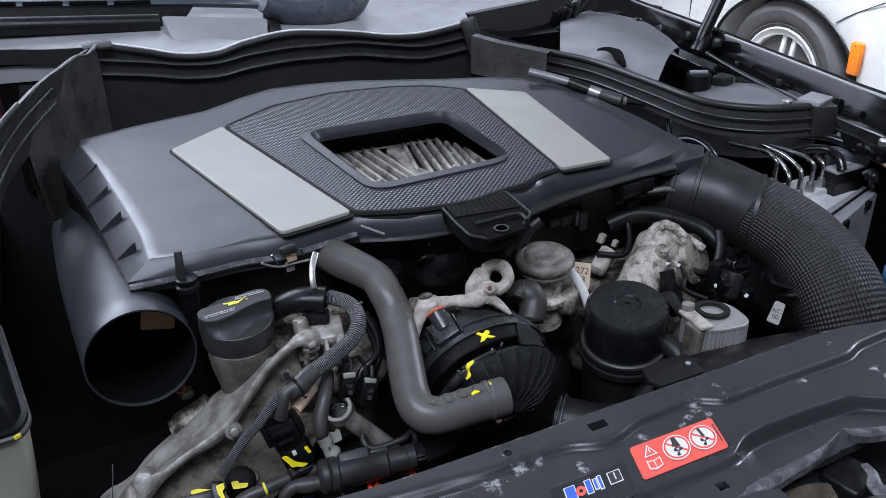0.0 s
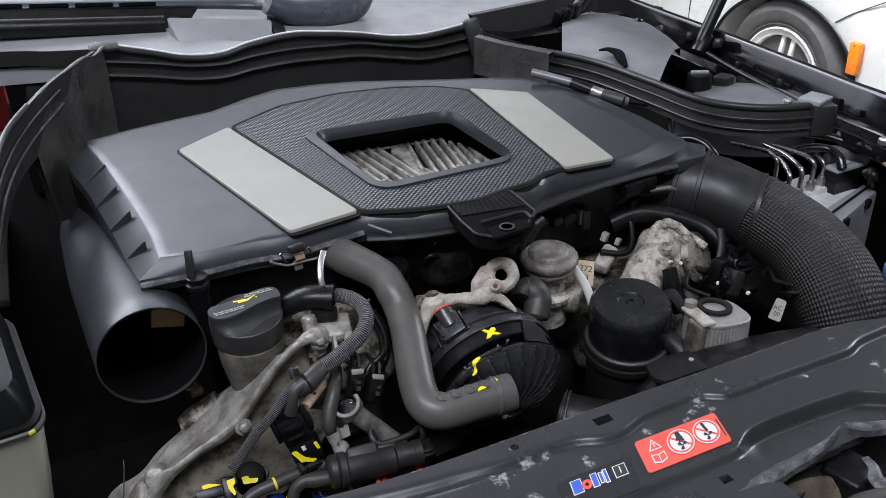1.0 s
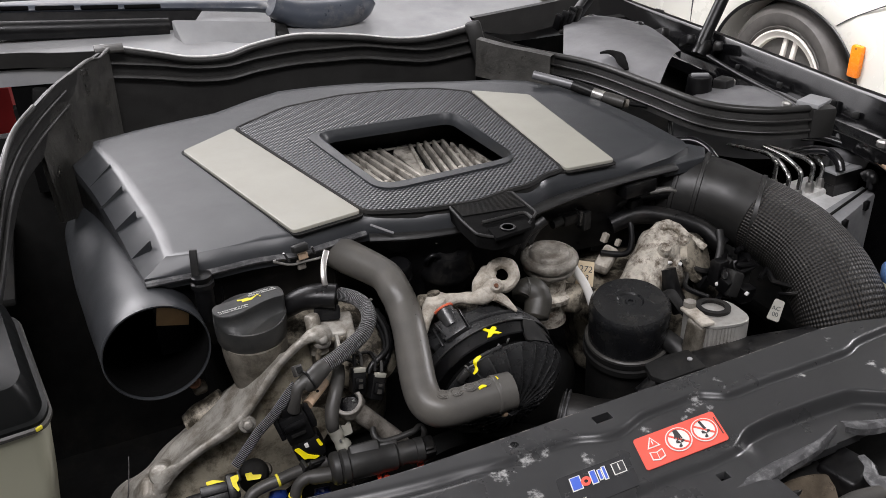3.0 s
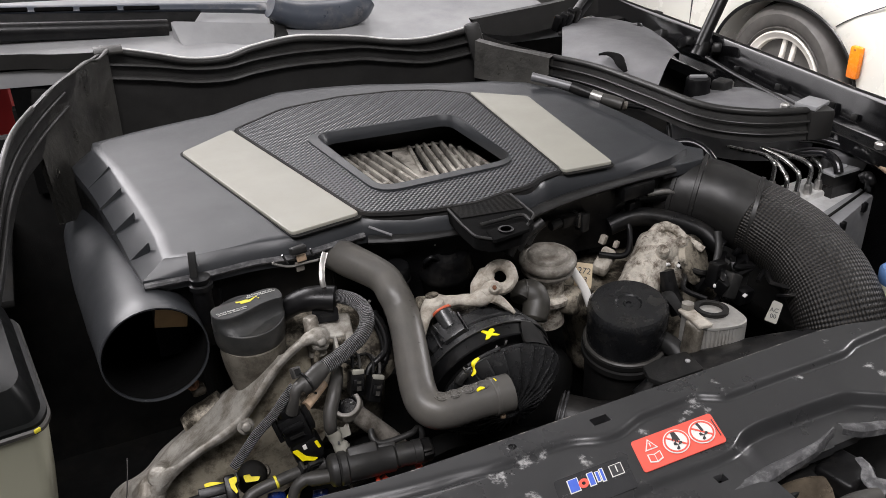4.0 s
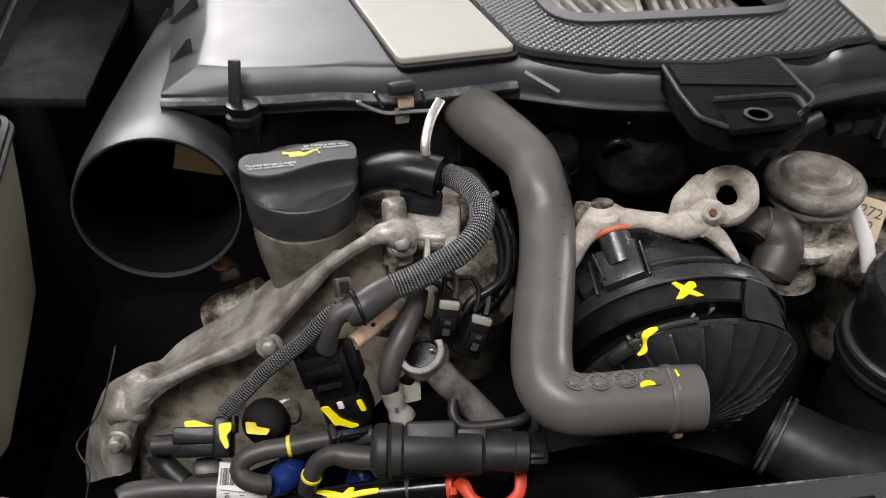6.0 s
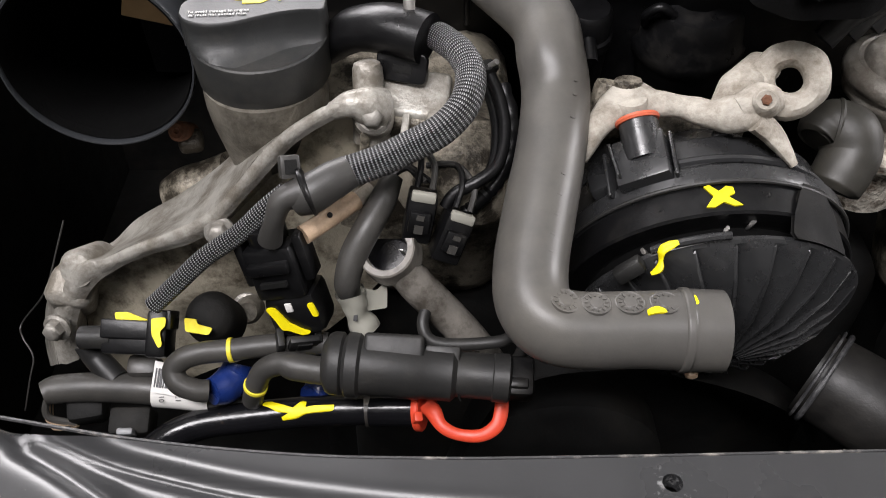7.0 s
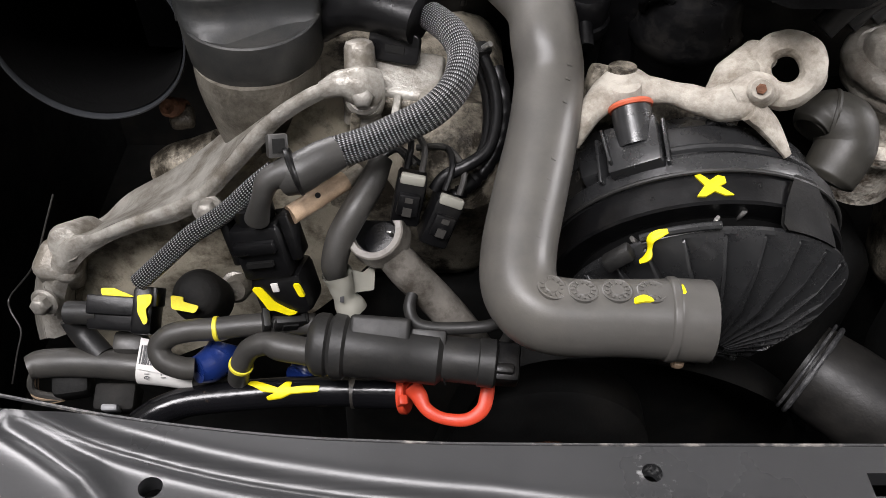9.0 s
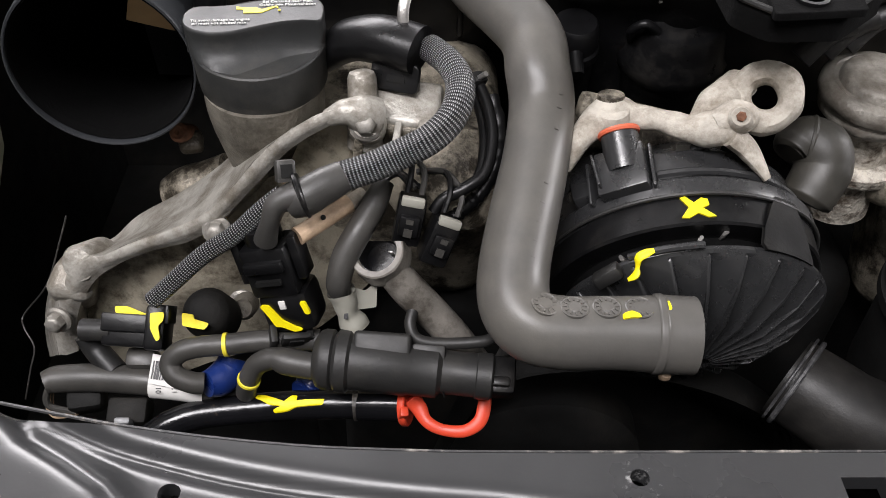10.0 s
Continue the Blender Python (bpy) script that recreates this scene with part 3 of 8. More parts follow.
            part("spoke", spoke, RIMPAINT, wheel)


white_car()

cart = thing("tool_trolley", "red lacquered tool trolley beside the car", "tool trolley", (-0.75, 1.5, FLOOR))
part("cabinet", block((0.5, 0.5, 0.95), pose(-0.572, 1.62, FLOOR + 0.52), 0.02), REDCART, cart)
part("drawer", block((0.01, 0.44, 0.2), pose(-0.318, 1.62, FLOOR + 0.7), 0.004), REDCART, cart)
part("handle", rod((-0.302, 1.44, FLOOR + 0.78), (-0.302, 1.8, FLOOR + 0.78), 0.01), PITCH, cart, "black drawer handle")
for dx in (-0.2, 0.2):
    for dy in (-0.2, 0.2):
        part("castor", rod((-0.572 + dx - 0.02, 1.62 + dy, FLOOR + 0.035), (-0.572 + dx + 0.02, 1.62 + dy, FLOOR + 0.035), 0.035), PITCH, cart)


# ---- body of the open car ----
body = thing("car_body", "black car with its engine bay open", "car", (0.1, 0.4, FLOOR))


def radiator_crossmember():
    """Pressed sheet with grooves, steps and punched holes, as one fine sheet."""
    step = 0.0014
    x0, x1, y0, y1 = -0.46, 0.46, -0.15, 0.03
    nx, ny = round((x1 - x0) / step), round((y1 - y0) / step)
    round_holes = [(0.0, 0.001, 0.0031), (-0.146, -0.004, 0.0035), (0.34, -0.045, 0.006)]
    slots = [(0.0712, -0.003, 0.0072, 0.0038), (0.1163, -0.0822, 0.0042, 0.0034)]

    def sm(a, b, v):
        t = min(1, max(0, (v - a) / (b - a)))
        return t * t * (3 - 2 * t)

    def line(knots):
        xs, ys = [k[0] for k in knots], [k[1] for k in knots]
        return lambda x: float(np.mean(np.interp([x - 0.006, x - 0.003, x, x + 0.003, x + 0.006], xs, ys)))

    rear = line([(-0.46, 0.1), (-0.3, 0.052), (-0.25, 0.038), (-0.2, 0.027), (-0.17, 0.0205), (-0.145, 0.0165), (-0.12, 0.0135), (-0.1, 0.0118), (-0.06, 0.0103), (0.0, 0.0098), (0.3, 0.0098), (0.33, 0.006), (0.36, -0.003), (0.4, -0.02), (0.46, -0.055)])
    g1 = line([(-0.46, 0.09), (-0.25, 0.05), (-0.202, 0.031), (-0.195, 0.0265), (-0.183, 0.0205), (-0.174, 0.0158), (-0.164, 0.0118), (-0.15, 0.0078), (-0.137, 0.0042), (-0.124, 0.0012), (-0.111, -0.0012), (-0.086, -0.005), (-0.06, -0.0078), (-0.03, -0.009), (0.029, -0.0095), (0.045, -0.012), (0.058, -0.0185), (0.075, -0.0205), (0.088, -0.016), (0.1, -0.0115), (0.15, -0.0098), (0.159, -0.0125), (0.166, -0.0195), (0.176, -0.0215), (0.215, -0.0205), (0.297, -0.0215), (0.314, -0.0145), (0.354, -0.0125), (0.46, -0.03)])
    g2 = line([(-0.46, -0.2), (-0.1, -0.082), (0.0, -0.069), (0.039, -0.067), (0.076, -0.065), (0.114, -0.066), (0.138, -0.065), (0.148, -0.0605), (0.158, -0.054), (0.18, -0.051), (0.226, -0.052), (0.262, -0.054), (0.28, -0.066), (0.3, -0.078), (0.46, -0.09)])
    bead = [Vector(q) for q in ((-0.24, 0.06), (-0.212, 0.034), (-0.196, 0.019), (-0.182, 0.011), (-0.168, 0.002), (-0.16, -0.006), (-0.152, -0.02), (-0.146, -0.05), (-0.144, -0.15))]

    def bead_distance(x, y):
        best, p = 1.0, Vector((x, y))
        for a, b in zip(bead, bead[1:]):
            e = b - a
            t = min(1, max(0, (p - a).dot(e) / e.length_squared))
            best = min(best, (a + e * t - p).length)
        return best

    def height(x, y):
        z = 0.7008
        d = y - g1(x)
        right = sm(-0.06, -0.01, x)
        z -= 0.0046 * right * sm(0.0014, -0.0038, d) + (0.0048 - 0.0036 * right) * math.exp(-((d + 0.0004) / (0.0042 - 0.0018 * right)) ** 2)
        z -= (0.0045 + 0.006 * sm(0.135, 0.165, x)) * sm(g2(x), g2(x) - 0.008, y)
        if x < -0.1:
            z -= 0.005 * math.exp(-(bead_distance(x, y) / 0.0042) ** 2)
        z -= 0.02 * sm(-0.118, -0.15, y)
        z += 0.0006 * noise.noise(Vector((x * 7, y * 7, 0)))
        return z

    bm = bmesh.new()
    grid = {}
    for i in range(nx + 1):
        x = x0 + i * step
        top = rear(x)
        for j in range(ny + 1):
            y = y0 + (top - y0) * j / ny
            px, py = x, y
            for hx, hy, r in round_holes:
                d = math.hypot(px - hx, py - hy)
                if abs(d - r) < step * 0.75 and d > 1e-6:
                    px, py = hx + (px - hx) * r / d, hy + (py - hy) * r / d
            for hx, hy, w, h in slots:
                if abs(px - hx) < w + step * 0.7 and abs(py - hy) < h + step * 0.7:
                    if abs(abs(px - hx) - w) < step * 0.55:
                        px = hx + math.copysign(w, px - hx)
                    if abs(abs(py - hy) - h) < step * 0.55:
                        py = hy + math.copysign(h, py - hy)
            grid[i, j] = bm.verts.new((px, py, height(px, py)))
    for i in range(nx):
        for j in range(ny):
            q = [grid[i, j], grid[i + 1, j], grid[i + 1, j + 1], grid[i, j + 1]]
            cx, cy = sum(v.co.x for v in q) / 4, sum(v.co.y for v in q) / 4
            if any(math.hypot(cx - hx, cy - hy) < r * 0.96 for hx, hy, r in round_holes):
                continue
            if any(abs(cx - hx) < w * 0.97 and abs(cy - hy) < h * 0.97 for hx, hy, w, h in slots):
                continue
            if cx > 0.15 and cy < -0.092 + 0.05 * (cx - 0.15) and cy > -0.14:
                continue
            bm.faces.new(q)
    edges = [e for e in bm.edges if len(e.link_faces) == 1]
    r = bmesh.ops.extrude_edge_only(bm, edges=edges)
    for v in r["geom"]:
        if isinstance(v, bmesh.types.BMVert):
            v.co.z -= 0.007
            if v.co.y > rear(v.co.x) - 0.004:
                v.co.z -= 0.014
                v.co.y += 0.002
    sheet = part("crossmember", bm, PAINT, body, "scuffed black painted sheet metal crossmember", angle=70)
    # worn bare edge along the engine side
    pts = [(x, rear(x) + 0.0012, 0.6995 + 0.0006 * noise.noise(Vector((x * 7, rear(x) * 7, 0)))) for x in np.linspace(-0.3, 0.36, 90)]
    part("worn_edge", tube(pts, 0.0007, 6, 2), material("worn_paint_edge", (0.035, 0.035, 0.036), 0.35, vary=0.3, scale=60, bump=0.2, dirt=(0.5, 0.46, 0.41), dirt_amount=0.9, dirt_scale=55, edge=0.6), body)
    # folded strips along the front opening
    for lip in ([(0.0956, -0.0942, 0.688), (0.1154, -0.0932, 0.69), (0.1395, -0.0933, 0.692), (0.1669, -0.091, 0.693), (0.1944, -0.0894, 0.695), (0.2175, -0.0834, 0.697)], [(0.2229, -0.0833, 0.698), (0.2312, -0.0877, 0.697), (0.244, -0.0915, 0.696), (0.2585, -0.0961, 0.696), (0.2843, -0.1038, 0.695)]):
        a, _ = smooth_path(lip, 1.0, 6)
        n = len(a)
        wide = [0.002 + 0.0048 * math.sin(math.pi * min(1, 0.12 + k / n)) ** 0.7 for k in range(n)]
        rows2 = [[p + Vector((0.1 * w, w * c, h + 0.0012 * noise.noise(p * 60 + Vector((c, 0, 0))))) for p, w in zip(a, wide)] for c, h in ((-0.9, -0.006), (-0.8, -0.001), (-0.3, 0.0012), (0.4, 0.001), (0.9, -0.002))]
        strip = loops(rows2, cap_top=False, closed=False)
        part("folded_strip", strip, WORN, body, "worn grey folded strip")
    return sheet


crossmember = radiator_crossmember()
part("lamp_housing", block((0.034, 0.03, 0.03), pose(0.218, -0.1, 0.66, 0, 0, 12), 0.004, segs=3), BLACK, body)
part("lamp_housing", block((0.05, 0.016, 0.03), pose(0.185, -0.09, 0.653, 0, 0, 10), 0.003), DUSTY, body)
part("lamp_reflector", ribbon([(0.15, -0.096, 0.672), (0.17, -0.094, 0.673), (0.19, -0.096, 0.672), (0.203, -0.1, 0.67)], [(0.146, -0.104, 0.658), (0.166, -0.106, 0.656), (0.186, -0.109, 0.656), (0.2, -0.112, 0.658)], 0.002, (0, 1, 0)), TANGLASS, body, "dim brownish reflector inside the opening")
part("headlamp_bracket", tube([(0.225, -0.103, 0.682), (0.222, -0.113, 0.682), (0.216, -0.122, 0.68), (0.221, -0.131, 0.678)], [0.003, 0.004, 0.006, 0.008], 12, 8, flat=0.4), WORN, body, "worn grey bracket")
part("grille_bar", tube([(0.17, -0.128, 0.67), (0.195, -0.128, 0.673), (0.214, -0.132, 0.674)], 0.0075, 14, 8), RUBBER, body)
# Dark sheet paints the shaded depth of the front opening.
part("cavity_shade_sheet", block((0.9, 0.3, 0.02), pose(0.05, -0.1, 0.585)), PITCH, body)
part("radiator", block((0.7, 0.03, 0.35), pose(0.08, -0.03, 0.48), 0.003), PITCH, body, "black radiator below the crossmember")
# Unseen black sheet added for the dark depth below the engine.
part("dark_bay_sheet", block((1.1, 0.9, 0.02), pose(0.1, 0.35, 0.22)), PITCH, body)

# red warning sticker and oil maker's sign on the crossmember
sticker = thing("warning_sticker", "red warning sticker with white pictograms on crossmember", "sticker", (0.11, -0.045, 0.697))
SHEAR = Matrix(((0.93, 0.3, 0, 0), (0.0, 0.95, 0, 0), (0, 0, 1, 0), (0, 0, 0, 1)))
SM = Matrix.Translation((0.1103, -0.0443, 0.6971)) @ SHEAR
part("sticker_sheet", plate(rounded([(-0.0385, -0.0158), (0.0385, -0.0158), (0.0385, 0.0158), (-0.0385, 0.0158)], 0.003), SM, 0.0006), STICKER, sticker)


def ring_flat(ro, ri, m, n=32):
    return lathe([(ri, 0), (ro, 0), (ro, 0.0003), (ri, 0.0003), (ri, 0)], m, n)


for cx in (-0.002, 0.0225):
    base = SM @ Matrix.Translation((cx, 0.0005, 0.0004))
    disc = part("pictogram_disc", lathe([(0.0118, 0), (0.0118, 0.0003), (0, 0.0003)], base), WHITE, sticker)
    part("prohibition_ring", ring_flat(0.0108, 0.0094, base @ Matrix.Translation((0, 0, 0.0003))), STICKER, disc)
    part("prohibition_bar", block((0.021, 0.0014, 0.0004), base @ pose(0, 0, 0.0005, 0, 0, -40)), STICKER, disc)
    if cx < 0.01:
        part("glove_pictogram", plate([(-0.0018, 0.0092), (0.0016, 0.0092), (0.0026, 0.0045), (0.0032, -0.0005), (0.0022, -0.0006), (0.0016, 0.0018), (0.0012, -0.0014), (0.0003, -0.0014), (-0.0001, 0.0014), (-0.0007, -0.0012), (-0.0016, -0.001), (-0.0014, 0.002), (-0.0034, 0.0012), (-0.0036, 0.0021), (-0.0022, 0.0045)], base @ pose(0, 0, 0.0009), 0.0004), PRINT, disc)
    else:
        part("spanner_pictogram", block((0.0022, 0.009, 0.0004), base @ pose(0, 0.0045, 0.0007, 0, 0, 10)), PRINT, disc)
    for a in (35, 145, 250):
        part("fan_pictogram", plate([(0, 0), (0.0035, 0.0012), (0.0045, -0.0005), (0.0035, -0.0018)], base @ pose(0, -0.0042, 0.0009, 0, 0, a), 0.0004), PRINT, disc)
part("triangle_pictogram", plate([(-0.0305, 0.0018), (-0.0185, 0.0018), (-0.0245, 0.0125)], SM @ pose(0, 0, 0.0005), 0.0003), WHITE, sticker)
part("triangle_inner", plate([(-0.0287, 0.0028), (-0.0203, 0.0028), (-0.0245, 0.0105)], SM @ pose(0, 0, 0.0008), 0.0003), STICKER, sticker)
part("exclamation_mark", block((0.0009, 0.004, 0.0004), SM @ pose(-0.0245, 0.0062, 0.0009)), WHITE, sticker)
part("book_pictogram", plate([(-0.0305, -0.0095), (-0.0245, -0.0115), (-0.0185, -0.0095), (-0.0185, -0.0015), (-0.0245, -0.003), (-0.0305, -0.0015)], SM @ pose(0, 0, 0.0005), 0.0003), WHITE, sticker)
part("book_page", plate([(-0.0295, -0.0085), (-0.0249, -0.01), (-0.0249, -0.004), (-0.0295, -0.0028)], SM @ pose(0, 0, 0.0008), 0.0003), STICKER, sticker)
part("book_page", plate([(-0.0241, -0.01), (-0.0195, -0.0085), (-0.0195, -0.0028), (-0.0241, -0.004)], SM @ pose(0, 0, 0.0008), 0.0003), STICKER, sticker)
part("small_print", block((0.0008, 0.018, 0.0003), SM @ pose(0.0362, 0.0, 0.0003)), PRINT, sticker)

sign = thing("oil_sign", "dark sticker with blue, red and white oil maker's sign", "sticker", (0.035, -0.05, 0.697))
GM = Matrix.Translation((0.0365, -0.0505, 0.6967)) @ SHEAR
part("sign_sheet", plate(rounded([(-0.033, -0.018), (0.0295, -0.018), (0.0295, 0.013), (-0.033, 0.013)], 0.003), GM, 0.0005), material("dark_glossy_film", (0.022, 0.0225, 0.024), 0.2, vary=0.1, scale=30, bump=0.0), sign)
for k, (cx, w, h, mt) in enumerate(((-0.0185, 0.0075, 0.011, BLUE_PRINT), (-0.0035, 0.004, 0.011, BLUE_PRINT), (0.0022, 0.002, 0.0085, BLUE_PRINT), (0.0062, 0.002, 0.011, BLUE_PRINT))):
    part("sign_backing", block((w + 0.0016, h + 0.0016, 0.0002), GM @ pose(cx, 0.003, 0.0001)), WHITE, sign)
    part("sign_mark", block((w, h, 0.0003), GM @ pose(cx, 0.003, 0.0003)), mt, sign)
part("sign_ring", ring_flat(0.0042, 0.0016, GM @ pose(-0.0105, 0.0018, 0.0002)), STICKER, sign)
part("sign_square", block((0.011, 0.011, 0.0002), GM @ pose(0.0185, 0.003, 0.0001)), WHITE, sign)
part("sign_square_inner", block((0.0095, 0.0095, 0.0002), GM @ pose(0.0185, 0.003, 0.0003)), PRINT, sign)
write("sign_numeral", "1", 0.009, GM @ pose(0.0185, 0.003, 0.0006), WHITE, sign)
write("sign_word", "approves", 0.0052, GM @ pose(-0.024, -0.012, 0.0004), PALE_PRINT, sign)


# ---- bay walls, seals, cowl ----
seal_rear_top = [(-0.30, 0.725, 0.845), (-0.231, 0.722, 0.84), (-0.18, 0.72, 0.842), (-0.157, 0.72, 0.837), (-0.115, 0.72, 0.825), (-0.075, 0.72, 0.813), (-0.031, 0.72, 0.81), (0.008, 0.72, 0.818), (0.062, 0.72, 0.823), (0.109, 0.72, 0.818), (0.158, 0.72, 0.81), (0.208, 0.72, 0.799), (0.261, 0.72, 0.795), (0.335, 0.72, 0.802)]
bulkhead_seal = thing("bulkhead_seal", "black rubber sealing strip along the bulkhead", "rubber seal", (0.05, 0.72, 0.7))
low = [(x, y - 0.004, z - 0.115) for x, y, z in seal_rear_top]
part("strip", ribbon(seal_rear_top[2:], low[2:], 0.012, (0, 1, 0)), SEAL, bulkhead_seal)
part("top_bead", tube([(x, y - 0.002, z) for x, y, z in seal_rear_top[2:]], 0.0042, 10, 8), SEAL, bulkhead_seal)
# Pale bead paints the highlight along the seal's top edge.
part("pale_lip", tube([(x, y + 0.002, z + 0.0042) for x, y, z in seal_rear_top[2:]], 0.0014, 8, 8), PALE_EDGE, bulkhead_seal, "highlight painted as a pale edge")
for dz, r in ((0.013, 0.0045), (0.03, 0.006)):
    part("rib", tube([(x, y - 0.0025, z - dz - 0.004 * math.sin(x * 25)) for x, y, z in seal_rear_top[2:]], r, 10, 8, flat=0.7), SEAL, bulkhead_seal)
part("end_clip", block((0.034, 0.016, 0.005), pose(-0.171, 0.713, 0.8425, 20, 2, 0), 0.0015), RUBBER, bulkhead_seal, "grey clip at the seal's end")
part("joint_sleeve", block((0.024, 0.018, 0.062), pose(0.333, 0.708, 0.783, -10, -14, -20), 0.006), SEAL, bulkhead_seal)
part("joint_sheet", ribbon([(0.336, 0.704, 0.8), (0.36, 0.7, 0.787), (0.39, 0.69, 0.776), (0.425, 0.68, 0.764)], [(0.338, 0.7, 0.757), (0.36, 0.695, 0.75), (0.39, 0.685, 0.742), (0.425, 0.675, 0.737)], 0.006, (0, 1, 0)), SEAL, bulkhead_seal)
part("cowl_edge", ribbon([(0.33, 0.714, 0.817), (0.4, 0.716, 0.82), (0.47, 0.716, 0.824), (0.545, 0.714, 0.832)], [(0.34, 0.71, 0.797), (0.4, 0.71, 0.785), (0.47, 0.708, 0.79), (0.545, 0.706, 0.802)], 0.012, (0, 1, 0)), SEAL, bulkhead_seal)

seal_r_top = [(0.311, 0.66, 0.795), (0.335, 0.61, 0.795), (0.356, 0.579, 0.795), (0.39, 0.495, 0.795), (0.401, 0.391, 0.795), (0.409, 0.301, 0.795), (0.446, 0.253, 0.795), (0.497, 0.232, 0.795)]
side_seal = thing("side_seal", "black ribbed rubber seal curving along the bay", "rubber seal", (0.42, 0.4, 0.7))
part("strip", ribbon(seal_r_top, [(x - 0.006, y - 0.006, z - 0.031) for x, y, z in seal_r_top], 0.012, (0.7, 0.5, 0)), SEAL, side_seal)
part("top_bead", tube(seal_r_top, 0.004, 10, 8), SEAL, side_seal)
for dz, r in ((0.01, 0.0018), (0.022, 0.0024)):
    part("rib", tube([(x - 0.006, y - 0.006, z - dz) for x, y, z in seal_r_top], r, 10, 8, flat=0.7), SEAL, side_seal)
part("end_sleeve", ribbon([(0.302, 0.65, 0.804), (0.321, 0.608, 0.801), (0.342, 0.571, 0.799), (0.356, 0.541, 0.798)], [(0.297, 0.644, 0.754), (0.316, 0.602, 0.754), (0.337, 0.565, 0.755), (0.351, 0.535, 0.757)], 0.014, (0.7, 0.5, 0)), SHEETMAT, side_seal, "soft sleeve over the seal's end")
part("end_block", block((0.03, 0.02, 0.035), pose(0.508, 0.23, 0.779, 0, 0, -15), 0.005), SEAL, side_seal)

seal_l_top = [(-0.182, 0.702, 0.842), (-0.232, 0.612, 0.84), (-0.264, 0.521, 0.84), (-0.286, 0.459, 0.835), (-0.3, 0.37, 0.825), (-0.315, 0.3, 0.80), (-0.33, 0.22, 0.78)]
left_seal = thing("wing_seal", "black rubber seal with a pale worn lip", "rubber seal", (-0.28, 0.5, 0.7))
part("strip", ribbon(seal_l_top, [(x - 0.002, y - 0.008, z - 0.05) for x, y, z in seal_l_top], 0.004, (-1, 0.3, 0)), SEAL, left_seal)
part("pale_lip", tube([(x, y, z + 0.003) for x, y, z in seal_l_top[2:]], 0.0018, 8, 8, flat=0.5), RUBBER, left_seal, "pale worn edge")
part("top_bead", tube(seal_l_top[2:], 0.003, 10, 8), SEAL, left_seal)
for dz, r in ((0.014, 0.0018), (0.03, 0.0024)):
    part("rib", tube([(x + 0.001, y - 0.002, z - dz - 0.003 * math.sin(y * 30)) for x, y, z in seal_l_top[1:]], r, 10, 8, flat=0.7), SEAL, left_seal)
panel_top = [(-0.172, 0.708, 0.843), (-0.186, 0.69, 0.838), (-0.2, 0.668, 0.842), (-0.232, 0.618, 0.837), (-0.25, 0.57, 0.838), (-0.268, 0.521, 0.832)]
part("bay_blanking_panel", ribbon(panel_top, [(-0.176, 0.702, 0.72), (-0.184, 0.68, 0.71), (-0.194, 0.658, 0.70), (-0.21, 0.61, 0.69), (-0.235, 0.56, 0.7), (-0.262, 0.5, 0.72)], 0.005, (-1, 0.3, 0)), SHEETMAT, left_seal, "soft black rubber sheet")
part("sheet_edge", tube([(x, y, z + 0.001) for x, y, z in panel_top], [0.003, 0.0022, 0.0034, 0.0018, 0.0028, 0.0034], 8, 6, flat=0.6), RUBBER, left_seal, "pale worn edge of the sheet")

# Shade of the deep scuttle recess is put into the wall's near-black.
part("scuttle_wall", block((0.115, 0.01, 0.17), pose(-0.2325, 0.742, 0.75)), DEEP_BLACK, body)
part("scuttle_lip", ribbon([(-0.5, 0.728, 0.866), (-0.293, 0.728, 0.8505), (-0.231, 0.728, 0.8425), (-0.17, 0.728, 0.837)], [(-0.5, 0.729, 0.848), (-0.293, 0.729, 0.832), (-0.231, 0.729, 0.824), (-0.17, 0.729, 0.818)], 0.003, (0, 1, 0)), SEAL, body)
# Near-black strip over the cowl's bright front edge.
part("scuttle_dark_strip", ribbon([(-0.5, 0.733, 0.85), (-0.293, 0.733, 0.833), (-0.17, 0.733, 0.82)], [(-0.5, 0.739, 0.836), (-0.293, 0.739, 0.82), (-0.17, 0.739, 0.806)], 0.003, (0, 1, 0)), DEEP_BLACK, body)
part("scuttle_bracket", block((0.02, 0.012, 0.05), pose(-0.262, 0.73, 0.778, 0, 10, 0), 0.004), PITCH, body)
part("bulkhead", block((1.0, 0.02, 0.55), pose(0.205, 0.76, 0.5)), PITCH, body)
part("bulkhead_side", block((0.35, 0.02, 0.515), pose(-0.47, 0.762, 0.4825)), PITCH, body)
part("inner_wing", block((0.02, 1.0, 0.5), pose(-0.46, 0.3, 0.48)), PITCH, body)
part("inner_wing", block((0.02, 1.0, 0.5), pose(0.68, 0.3, 0.48)), PITCH, body)
part("wing_shelf", block((0.14, 0.3, 0.01), pose(-0.4, 0.66, 0.64, 0, 4, 0), 0.003), PITCH, body)
# Grey metal here paints the reflections of a glossy dark dome.
part("strut_tower", lathe([(0.085, 0), (0.08, 0.03), (0.06, 0.042), (0.03, 0.046), (0, 0.046)], frame_on(Vector((0.5053, 0.3483, 0.765)) + Vector((0.01, 0.0, -0.04)), (0, 0, 1)), 40), SHIELD, body, "strut tower dome, its silvery sheen put into grey")
part("tower_shelf", block((0.3, 0.5, 0.02), pose(0.6, 0.58, 0.69), 0.004), PITCH, body)

